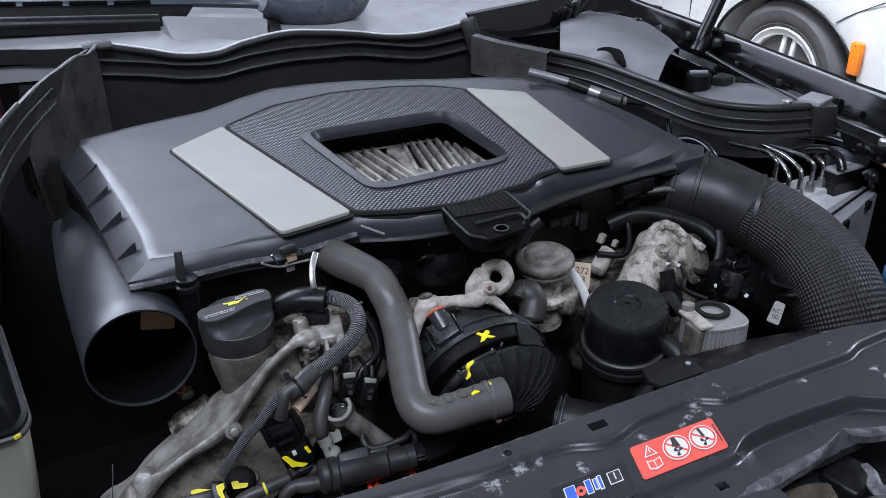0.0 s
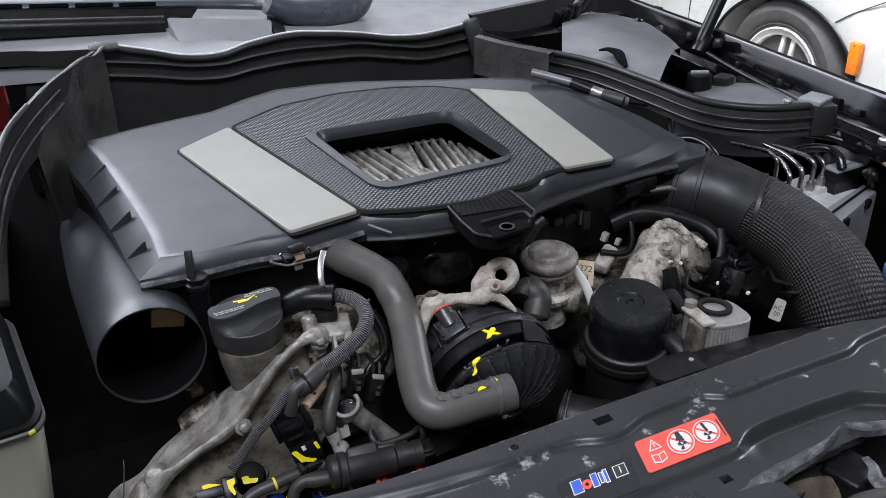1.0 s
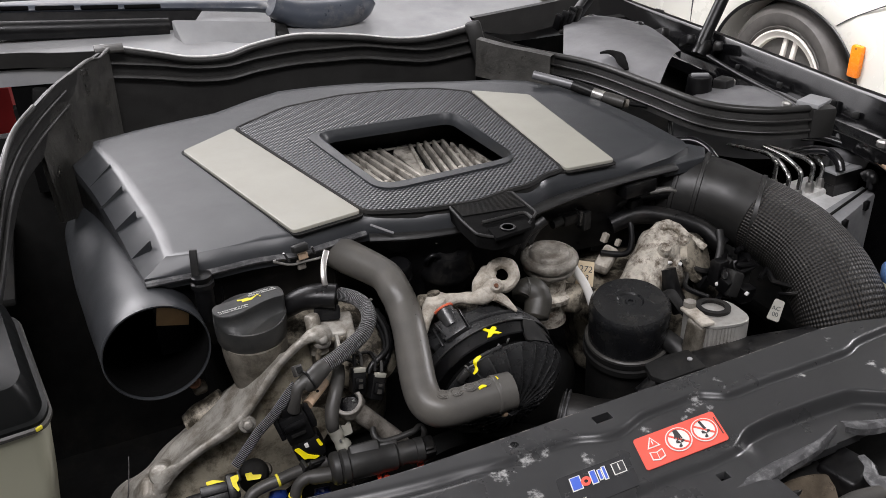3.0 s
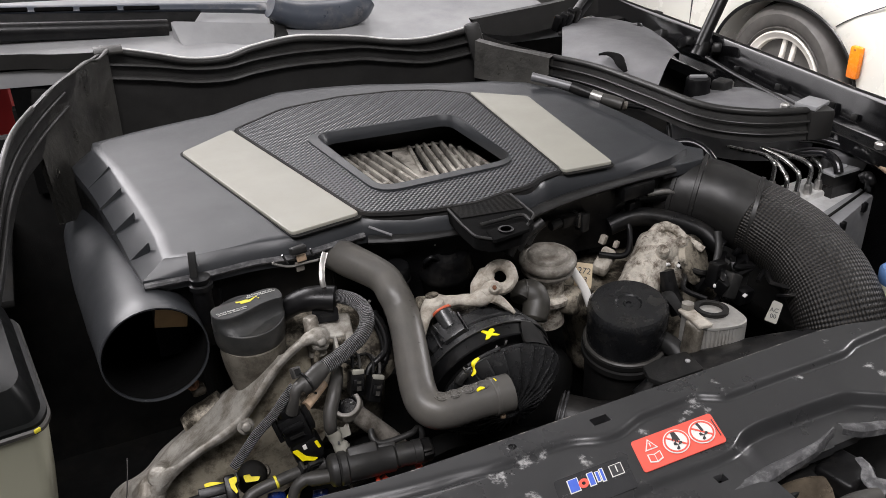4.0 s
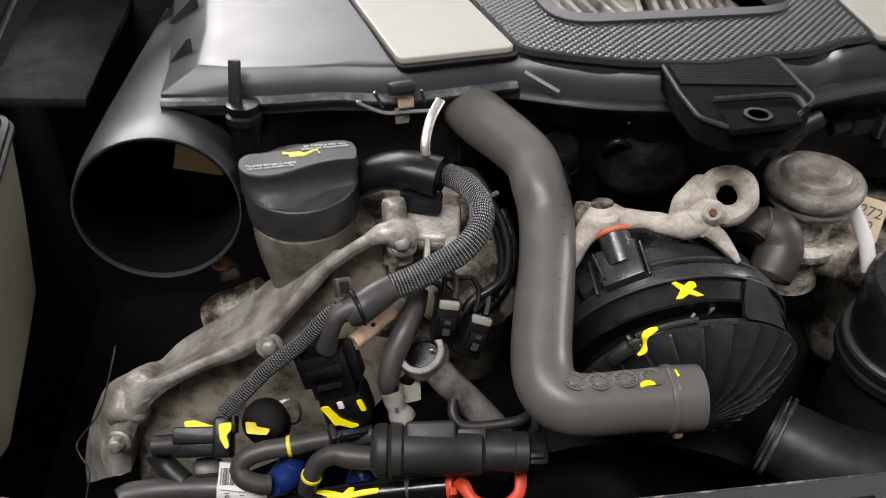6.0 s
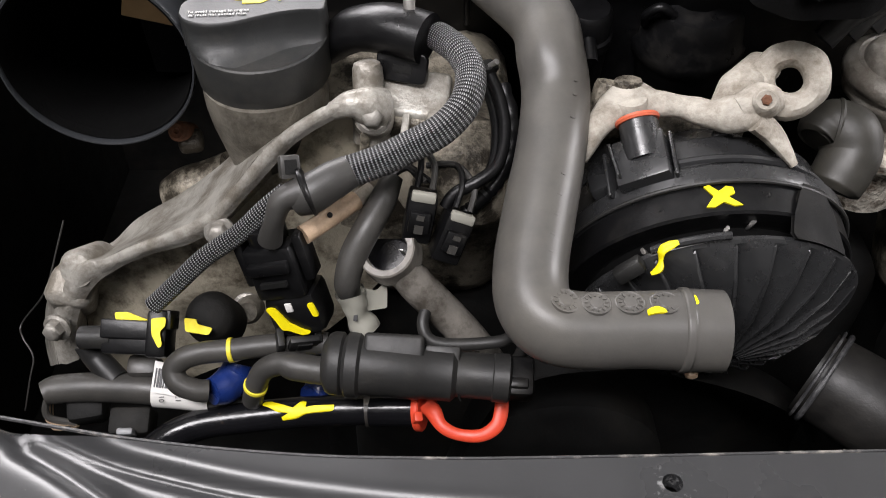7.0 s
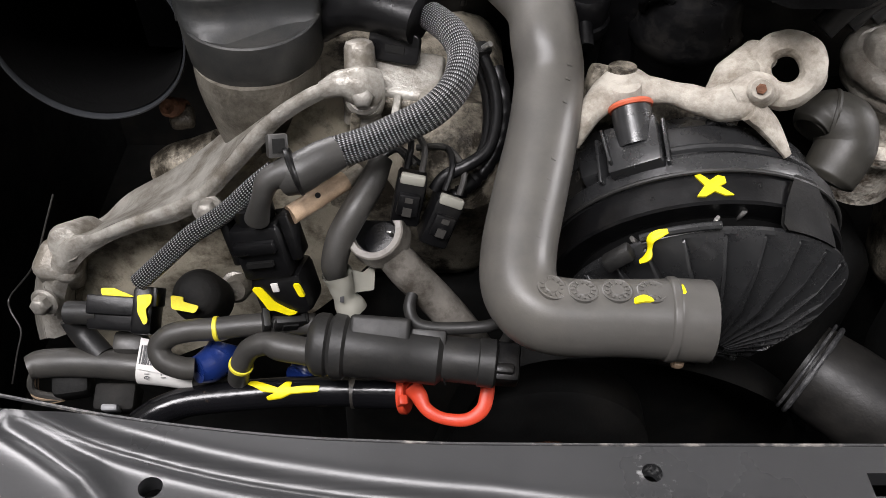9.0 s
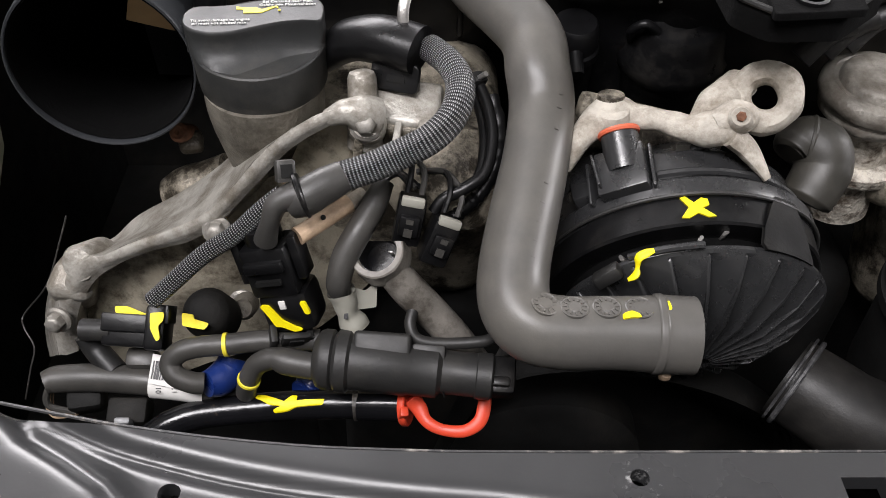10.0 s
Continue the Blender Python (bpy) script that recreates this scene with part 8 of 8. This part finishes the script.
for k in range(3):
    part("runner", tube([(0.085 + 0.014 * k, 0.23, 0.71), (0.105 + 0.014 * k, 0.24, 0.726), (0.125 + 0.014 * k, 0.258, 0.735)], [0.006, 0.007, 0.007], 14, 6), DUSTY, rear_pipe)
for k in range(3):
    off = Vector((0.0115 * k, 0.004 * k, 0.001 * k))
    part("runner_hose", tube([Vector(q) + off for q in [(0.1235, 0.1991, 0.752), (0.1132, 0.1987, 0.746), (0.1036, 0.1961, 0.735)]], 0.0056, 14, 8), DUSTY, rear_pipe)
part("manifold", bumpy(block((0.3, 0.16, 0.1), pose(0.12, 0.36, 0.67), 0.03, segs=4), 0.004, 30), PITCH, rear_pipe)
small = thing("vacuum_switch", "small grey vacuum switch under the box", "switch", (0.19, 0.24, 0.72))
part("switch_body", block((0.024, 0.012, 0.011), pose(0.192, 0.232, 0.735, 0, 0, 10), 0.002), BLACK, small)
part("switch_clip", block((0.004, 0.014, 0.016), pose(0.199, 0.231, 0.735, 0, 0, 10), 0.001), DARKSTEEL, small)
part("switch_nose", rod((0.182, 0.23, 0.735), (0.169, 0.228, 0.734), 0.0045, 18), DUSTY, small)
part("switch_plug", block((0.01, 0.012, 0.02), pose(0.207, 0.23, 0.73, 0, 0, 10), 0.002), DUSTY, small, "grey plug face")
part("orange_wire", tube([(0.158, 0.232, 0.741), (0.1575, 0.23, 0.737), (0.159, 0.229, 0.733)], 0.0014, 8, 6), SEALRED, small)

# ---- cast outlet on the far bank ----
outlet = thing("thermostat_outlet", "dirty cast aluminium coolant outlet with domed end", "engine casting", (0.27, 0.18, 0.62))
part("outlet_body", bumpy(tube([(0.205, 0.155, 0.655), (0.228, 0.165, 0.675), (0.252, 0.178, 0.695), (0.272, 0.188, 0.703)], [0.024, 0.021, 0.019, 0.023], 48, 14), 0.0016, 70), ROUGHCAST, outlet)
part("dome", bumpy(lathe([(0.03, -0.03), (0.031, -0.005), (0.027, 0.008), (0.016, 0.016), (0, 0.018)], frame_on((0.282, 0.186, 0.695), (0.2, -0.4, 0.9)), 56), 0.0018, 70), ROUGHCAST, outlet)
part("dark_face", bumpy(lathe([(0.026, 0), (0.024, 0.006), (0.016, 0.009), (0, 0.009)], frame_on((0.297, 0.168, 0.693), (0.45, -0.75, 0.45)), 30), 0.0008, 80), ALLOY_DARK, outlet)
part("ridge", bumpy(tube([(0.2563, 0.1891, 0.716), (0.2734, 0.1944, 0.722), (0.2883, 0.1936, 0.72), (0.2941, 0.1757, 0.714), (0.3036, 0.1607, 0.706)], [0.004, 0.0055, 0.0045, 0.004, 0.0035], 16, 10), 0.0012, 160), ROUGHCAST, outlet)
for q in [(0.283, 0.1692, 0.716), (0.2563, 0.1629, 0.717)]:
    part("boss", bumpy(lathe([(0.0065, -0.012), (0.006, 0.0), (0.0045, 0.002), (0.003, 0.0), (0, -0.001)], frame_on(q, (-0.2, -0.55, 0.8)), 20), 0.0006, 160), ROUGHCAST, outlet)
part("lug", bumpy(block((0.03, 0.016, 0.014), pose(0.222, 0.21, 0.69, 10, -20, 30), 0.004), 0.001, 90), ALLOY_PALE, outlet)
part("head", bumpy(block((0.16, 0.1, 0.1), pose(0.27, 0.22, 0.62, 0, 0, -10), 0.02, segs=4), 0.004, 40), ALLOY_DARK, outlet)
fit_hose = thing("breather_hose", "black breather hose running past the casting", "hose", (0.3, 0.2, 0.69))
part("hose_body", tube([(0.24, 0.232, 0.715), (0.27, 0.226, 0.722), (0.3, 0.21, 0.718), (0.325, 0.19, 0.708), (0.335, 0.17, 0.695)], 0.0095, 20, 8), BLACK, fit_hose)
part("hose_bracket", tube([(0.33, 0.172, 0.715), (0.325, 0.162, 0.7), (0.31, 0.15, 0.68)], 0.004, 10, 6, flat=0.5), DUSTY, fit_hose)
rail = thing("fuel_rail_end", "black and bright fuel rail end under the box", "fuel rail", (0.26, 0.235, 0.72))
part("rail", tube([(0.215, 0.245, 0.733), (0.25, 0.24, 0.735), (0.285, 0.236, 0.737), (0.31, 0.232, 0.736)], 0.007, 16, 8), BLACK, rail)
part("rail_tip", tube([(0.285, 0.231, 0.742), (0.305, 0.228, 0.742), (0.318, 0.224, 0.738)], [0.003, 0.0035, 0.002], 10, 6), STEEL, rail)
part("rail_clamp", block((0.018, 0.018, 0.022), pose(0.268, 0.236, 0.728, 0, 0, 10), 0.003), BLACK, rail)
for q, sz in (((0.228, 0.222, 0.708), 0.006), ((0.24, 0.216, 0.702), 0.0045)):
    part("brass_fitting", bumpy(block((sz * 1.4, sz, sz * 1.6), pose(*q, 10, 20, 30), 0.001), 0.0006, 200), ALLOY_PALE, rail)
part("cable", tube([(0.215, 0.21, 0.7), (0.24, 0.2, 0.698), (0.255, 0.215, 0.712), (0.26, 0.235, 0.73)], 0.003, 10, 8), BLACK, rail)
tags = thing("valve_tag", "pale paper tag with printed numbers on white tube", "label", (0.178, 0.178, 0.66))
part("tube", tube([(0.158, 0.186, 0.722), (0.164, 0.178, 0.71), (0.17, 0.168, 0.696), (0.173, 0.16, 0.68)], 0.0042, 16, 8), WHITE, tags, "white plastic tube")
TG = frame_on((0.1815, 0.186, 0.697), (-0.45, -0.65, 0.6), (0.1, 0, 1))
part("tag", plate(rounded([(-0.008, -0.0125), (0.009, -0.0115), (0.007, 0.0125), (-0.008, 0.012)], 0.001), TG, 0.0008), material("aged_tag_paper", (0.55, 0.45, 0.3), 0.7, vary=0.12, scale=60), tags)
write("tag_number", "272\n33", 0.0085, TG @ pose(0.0, 0.0, 0.0003), PRINT, tags)

wires = thing("injector_loom", "tangle of black plugs and wires beside the casting", "cable loom", (0.32, 0.13, 0.64))
rnd = random.Random(3)
for k in range(16):
    q = Vector((0.285 + 0.07 * rnd.random(), 0.12 + 0.08 * rnd.random(), 0.655 + 0.035 * rnd.random()))
    part("plug", block((0.012 + 0.01 * rnd.random(), 0.012, 0.016 + 0.012 * rnd.random()), Matrix.Translation(q) @ pose(0, 0, 0, 60 * rnd.random() - 30, 60 * rnd.random() - 30, 90 * rnd.random()), 0.002), BLACK if k % 3 else DUSTY, wires)
for k in range(10):
    a = Vector((0.28 + 0.08 * rnd.random(), 0.11 + 0.09 * rnd.random(), 0.67 + 0.02 * rnd.random()))
    d = [Vector((rnd.random() - 0.5, rnd.random() - 0.5, 0.3 * (rnd.random() - 0.5))) * 0.05 for _ in range(3)]
    part("wire", tube([a, a + d[0], a + d[0] + d[1], a + d[0] + d[1] + d[2]], 0.002 + 0.0015 * rnd.random(), 8, 6), BLACK, wires)
part("plug_boot", tube([(0.256, 0.157, 0.697), (0.256, 0.148, 0.68), (0.26, 0.135, 0.66)], [0.008, 0.0085, 0.009], 18, 6), BLACK, wires)
for q, r in (((0.262, 0.162, 0.7), 15), ((0.272, 0.158, 0.698), 50), ((0.295, 0.128, 0.684), -20), ((0.318, 0.132, 0.684), 0), ((0.312, 0.107, 0.68), 30)):
    part("white_lock", block((0.006, 0.0035, 0.003), pose(*q, 20, 20, r), 0.0008), PALE_EDGE, wires)
tag2 = thing("cable_tag", "white cloth cable tag with printed characters", "label", (0.335, 0.085, 0.65))
T2 = frame_on((0.3335, 0.0885, 0.666), (-0.35, -0.6, 0.7), (0.45, 0, 1))
part("tag", plate(rounded([(-0.0055, -0.0115), (0.006, -0.011), (0.005, 0.0105), (-0.0045, 0.0105)], 0.002), T2, 0.002), TRIM, tag2)
write("tag_characters", "AC\n00", 0.006, T2 @ pose(0.0, -0.002, 0.0003, 0, 0, 10), PRINT, tag2)

# ---- hydraulic unit ----
abs_unit = thing("brake_hydraulic_unit", "silver brake hydraulic block with black control box", "brake unit", (0.54, 0.22, 0.56))
at, ab = [Vector(q) for q in [(0.4834, 0.2491, 0.7), (0.5336, 0.2527, 0.7), (0.5227, 0.2147, 0.7), (0.4621, 0.2087, 0.7)]], [Vector(q) for q in [(0.4547, 0.1694, 0.7), (0.5663, 0.2029, 0.7), (0.5621, 0.1823, 0.7), (0.4493, 0.1379, 0.7)]]
part("valve_block", loops([[q + Vector((0, 0, -0.09)) for q in at], [q + Vector((0, 0, -0.002)) for q in at], [q.lerp(sum(at, Vector()) / 4, 0.05) for q in at]]), SILVER, abs_unit, "bright silver valve block")
ctrl = part("control_box", loops([[q + Vector((0, 0, -0.1)) for q in ab], [q + Vector((0, 0, -0.003)) for q in ab], [q.lerp(sum(ab, Vector()) / 4, 0.06) for q in ab]]), COWLDARK, abs_unit, "black control box")
part("box_seam", rod(ab[0].lerp(ab[3], 0.4) + Vector((0, 0, 0.001)), ab[1].lerp(ab[2], 0.4) + Vector((0, 0, 0.001)), 0.0015, 8), PITCH, ctrl)
part("connector_deck", loops([[q + Vector((0, 0, -0.02)) for q in (at[3], at[2], ab[1], ab[0])], [q + Vector((0, 0, -0.006)) for q in (at[3], at[2], ab[1], ab[0])]]), DECK, abs_unit)
cap_top = [Vector(q) for q in [(0.522, 0.2244, 0.72), (0.5566, 0.2219, 0.72), (0.5623, 0.2074, 0.72), (0.5231, 0.2054, 0.72)]]
cap_mid = sum(cap_top, Vector()) / 4
motor = part("motor_plug", loops([[q + Vector((0, 0, -0.026)) for q in cap_top], [q + Vector((0, 0, -0.013)) for q in cap_top], [q.lerp(cap_mid, -0.06) + Vector((0, 0, -0.012)) for q in cap_top], [q.lerp(cap_mid, -0.06) for q in cap_top]]), BLACK, abs_unit, "black plug with a dusty lid")
part("plug_lid", loops([[q.lerp(cap_mid, -0.06) + Vector((0, 0, 0.0002)) for q in cap_top], [q.lerp(cap_mid, -0.05) + Vector((0, 0, 0.0022)) for q in cap_top], [q.lerp(cap_mid, 0.05) + Vector((0, 0, 0.0034)) for q in cap_top]]), COWL, motor, "dusty grey lid")
part("plug_step", block((0.012, 0.008, 0.003), Matrix.Translation(cap_mid + Vector((0.006, 0.003, 0.004))) @ pose(0, 0, 0, 0, 0, 12), 0.001), COWL, motor)
part("plug_cable", tube([(0.5454, 0.1893, 0.72), (0.5481, 0.1844, 0.724), (0.5476, 0.1792, 0.72), (0.5677, 0.1932, 0.7)], 0.006, 14, 8), BLACK, abs_unit, "bent black cable")
part("grey_bracket", block((0.05, 0.016, 0.02), Matrix.Translation((0.5615, 0.2284, 0.725)) @ pose(0, 0, 0, 10, 8, -20), 0.004, segs=3), SHIELD, abs_unit, "dull grey bracket")
part("pale_boss", lathe([(0.012, 0), (0.0125, 0.012), (0.009, 0.015), (0, 0.015)], frame_on((0.5791, 0.2786, 0.7), (0.1, -0.3, 1)), 24), GREYPIPE, abs_unit)
wing_loom = thing("wing_loom", "dusty ribbed cable loom along the wing", "cable loom", (0.57, 0.2, 0.72))
part("ribbed_sleeve", tube([(0.5705, 0.246, 0.747), (0.5783, 0.2247, 0.745), (0.5733, 0.1966, 0.742), (0.5631, 0.1579, 0.738)], 0.0095, 18, 16, wave=0.07, waves=900.0), DUSTCAP, wing_loom)
part("thin_cable", tube([(0.5535, 0.1982, 0.742), (0.5538, 0.183, 0.74), (0.5467, 0.1583, 0.738)], 0.003, 10, 8), CREAM, wing_loom, "brown cable")
for s in (0.25, 0.75):
    part("box_hook", block((0.008, 0.005, 0.01), Matrix.Translation(ab[3].lerp(ab[2], s) + Vector((0, -0.002, -0.004))) @ pose(0, 0, 0, 0, 0, 14), 0.001), BLACK, ctrl)
for pl in ([(0.4500, 0.3020, 0.7390), (0.4610, 0.2825, 0.7380), (0.4720, 0.2630, 0.7370), (0.4720, 0.2495, 0.7340), (0.4720, 0.2450, 0.7290), (0.4720, 0.2450, 0.7150)],
           [(0.4780, 0.3180, 0.7340), (0.4785, 0.2855, 0.7330), (0.4790, 0.2530, 0.7320), (0.4693, 0.2275, 0.7286), (0.4660, 0.2190, 0.7235), (0.4660, 0.2190, 0.7150)],
           [(0.4790, 0.2840, 0.7400), (0.4795, 0.2635, 0.7390), (0.4800, 0.2430, 0.7380), (0.4755, 0.2190, 0.7346), (0.4740, 0.2110, 0.7295), (0.4740, 0.2110, 0.7150)],
           [(0.4850, 0.2800, 0.7390), (0.4915, 0.2570, 0.7380), (0.4980, 0.2340, 0.7370), (0.4995, 0.2228, 0.7340), (0.5000, 0.2190, 0.7290), (0.5000, 0.2190, 0.7150)],
           [(0.5070, 0.2870, 0.7340), (0.5135, 0.2635, 0.7330), (0.5200, 0.2400, 0.7320), (0.5200, 0.2273, 0.7286), (0.5200, 0.2230, 0.7235), (0.5200, 0.2230, 0.7150)]):
    pp2 = part("brake_pipe", tube(list(pl) + [Vector(pl[-1]) + Vector((0, 0, -0.02))], 0.0026, 12, 6), PIPESTEEL, abs_unit, "thin bright metal brake pipe")
    part("pipe_nut", lathe([(0.0048, 0), (0.0048, 0.01), (0.0034, 0.013)], frame_on(Vector(pl[-1]) + Vector((0, 0, -0.016)), (0, 0, 1)), 6), STEEL, pp2)
for pl in ([(0.5283, 0.2679, 0.745), (0.5447, 0.2501, 0.745), (0.5606, 0.2233, 0.74), (0.5632, 0.1936, 0.735), (0.5611, 0.1541, 0.73)], [(0.4987, 0.2532, 0.735), (0.5112, 0.2415, 0.74), (0.5274, 0.2284, 0.74), (0.529, 0.2129, 0.735), (0.5268, 0.2045, 0.725)], [(0.3791, 0.3241, 0.745), (0.3992, 0.31, 0.75), (0.4107, 0.294, 0.745), (0.4132, 0.2783, 0.735)]):
    part("hose", tube(pl, 0.0052, 14, 8), GLOSS, abs_unit, "black hose")
part("carrier", block((0.22, 0.2, 0.02), pose(0.56, 0.25, 0.56), 0.005), PITCH, abs_unit)
ac_pipe = thing("refrigerant_pipe", "black hose with crimped bright metal fitting", "hose", (0.36, 0.44, 0.77))
part("foil_sleeve", tube([(0.2970, 0.4850, 0.7970), (0.3140, 0.4670, 0.7930), (0.3320, 0.4500, 0.7880)], 0.0052, 16, 14, wave=0.06, waves=1500.0), SHIELD, ac_pipe, "ribbed foil sleeve")
part("black_sleeve", tube([(0.3320, 0.4500, 0.7880), (0.3480, 0.4300, 0.7810)], 0.007, 18, 4), BLACK, ac_pipe)
part("crimp", tube([(0.3480, 0.4300, 0.7810), (0.3560, 0.4180, 0.7780)], 0.0068, 18, 4), STEEL, ac_pipe)
part("nut", tube([(0.3560, 0.4180, 0.7780), (0.3640, 0.4080, 0.7755), (0.3720, 0.3980, 0.7730)], [0.0068, 0.0078, 0.0074], 12, 3), RUBBER, ac_pipe)
part("ferrule", tube([(0.3720, 0.3980, 0.7730), (0.3760, 0.3961, 0.7721)], 0.0058, 12, 3), GREYPIPE, ac_pipe)
part("hose_body", tube([(0.3720, 0.3980, 0.7730), (0.3990, 0.3850, 0.7670), (0.4140, 0.3650, 0.7570), (0.4080, 0.3500, 0.7400)], 0.0026, 12, 8), BLACK, ac_pipe)

washer = thing("washer_fluid_filler", "blue capped washer fluid filler beside the duct", "reservoir", (0.425, 0.05, 0.6))
part("neck", lathe([(0.02, -0.09), (0.019, -0.012), (0.016, -0.01)], frame_on((0.448, 0.05, 0.698), (0, 0, 1)), 24), TANK, washer, "milky filler neck")
part("cap", lathe([(0.018, -0.012), (0.0195, -0.01), (0.0195, 0.0), (0.017, 0.003), (0, 0.004)], frame_on((0.448, 0.05, 0.698), (0, 0, 1)), 28), material("pale_blue_cap", (0.1, 0.2, 0.42), 0.4, vary=0.1, scale=40), washer, "blue cap")

# ---- coolant tank ----
tank = thing("expansion_tank", "milky plastic tank with black upper half", "reservoir", (-0.37, 0.32, 0.5))
tk = rounded([(-0.46, 0.23), (-0.311, 0.243), (-0.304, 0.262), (-0.327, 0.44), (-0.46, 0.44)], 0.02, 5)
mid = Vector((-0.42, 0.35))


def shrunk(s, z):
    return [(mid.x + (x - mid.x) * s, mid.y + (y - mid.y) * s, z) for x, y in tk]


part("lower_half", loops([shrunk(0.3, 0.46), shrunk(0.7, 0.48), shrunk(0.84, 0.52), shrunk(0.93, 0.59), shrunk(0.985, 0.645), shrunk(1.0, 0.651), shrunk(1.0, 0.656)], cap_bottom=True), TANK, tank, "milky translucent lower half")
part("upper_half", loops([shrunk(1.0, 0.6565), shrunk(1.0, 0.66), shrunk(0.965, 0.6615), shrunk(0.94, 0.678), shrunk(0.88, 0.692), shrunk(0.7, 0.697)]), SMOOTHBLACK, tank, "glossy black upper half")
part("raised_hump", block((0.13, 0.12, 0.05), pose(-0.415, 0.35, 0.705, 0, 0, -4), 0.022, segs=5, taper=0.9), SMOOTHBLACK, tank)
part("bright_flange", loops([shrunk(1.002, 0.651), shrunk(1.02, 0.6525), shrunk(1.02, 0.6555), shrunk(1.002, 0.657)], cap_top=False), RUBBER, tank)
part("yellow_dot", block((0.006, 0.002, 0.004), pose(-0.3135, 0.2415, 0.6555, 0, 0, 30), 0.001), YELLOW_DECAL, tank)
strap2 = thing("retaining_strap", "black rubber strap across the tank", "strap", (-0.34, 0.22, 0.58))
part("strap", tube([(-0.45, 0.235, 0.575), (-0.38, 0.245, 0.575), (-0.355, 0.262, 0.577), (-0.345, 0.29, 0.58)], 0.006, 10, 6, flat=0.5), BLACK, strap2)

for ob in (tank, strap2):
    ob.matrix_world = Matrix.Translation((-0.232, -0.404, 1.108)) @ Matrix.Scale(0.84, 4) @ Matrix.Translation((0.232, 0.404, -1.108)) @ ob.matrix_basis

harness = thing("engine_harness", "bundle of black cables beside the rubber hose", "cable loom", (-0.045, 0.15, 0.69))
for k, pts in enumerate(([(-0.046, 0.1716, 0.738), (-0.0413, 0.1584, 0.732), (-0.0397, 0.1453, 0.725), (-0.043, 0.1326, 0.718), (-0.051, 0.127, 0.714), (-0.0597, 0.1248, 0.71), (-0.064, 0.1221, 0.705)], [(-0.0486, 0.1721, 0.735), (-0.0438, 0.1564, 0.728), (-0.0433, 0.1419, 0.722), (-0.0466, 0.1298, 0.716), (-0.0542, 0.1259, 0.712)], [(-0.0387, 0.1697, 0.73), (-0.0358, 0.1573, 0.722), (-0.0373, 0.1439, 0.715), (-0.0436, 0.1339, 0.707), (-0.0514, 0.1298, 0.7), (-0.0569, 0.1286, 0.695)])):
    part("cable", tube(pts, (0.0026, 0.002, 0.0032)[k], 12, 8, wave=0.12 if k == 2 else 0.0, waves=2400.0), BLACK, harness)
part("cable_clip", block((0.009, 0.006, 0.005), Matrix.Translation((-0.0462, 0.1687, 0.739)) @ pose(0, 0, 0, 20, 15, 40), 0.001), DUSTY, harness)
part("bright_pin", rod((-0.0462, 0.1687, 0.739), Vector((-0.0462, 0.1687, 0.739)) + Vector((0.004, -0.003, 0.005)), 0.0012, 10), STEEL, harness)
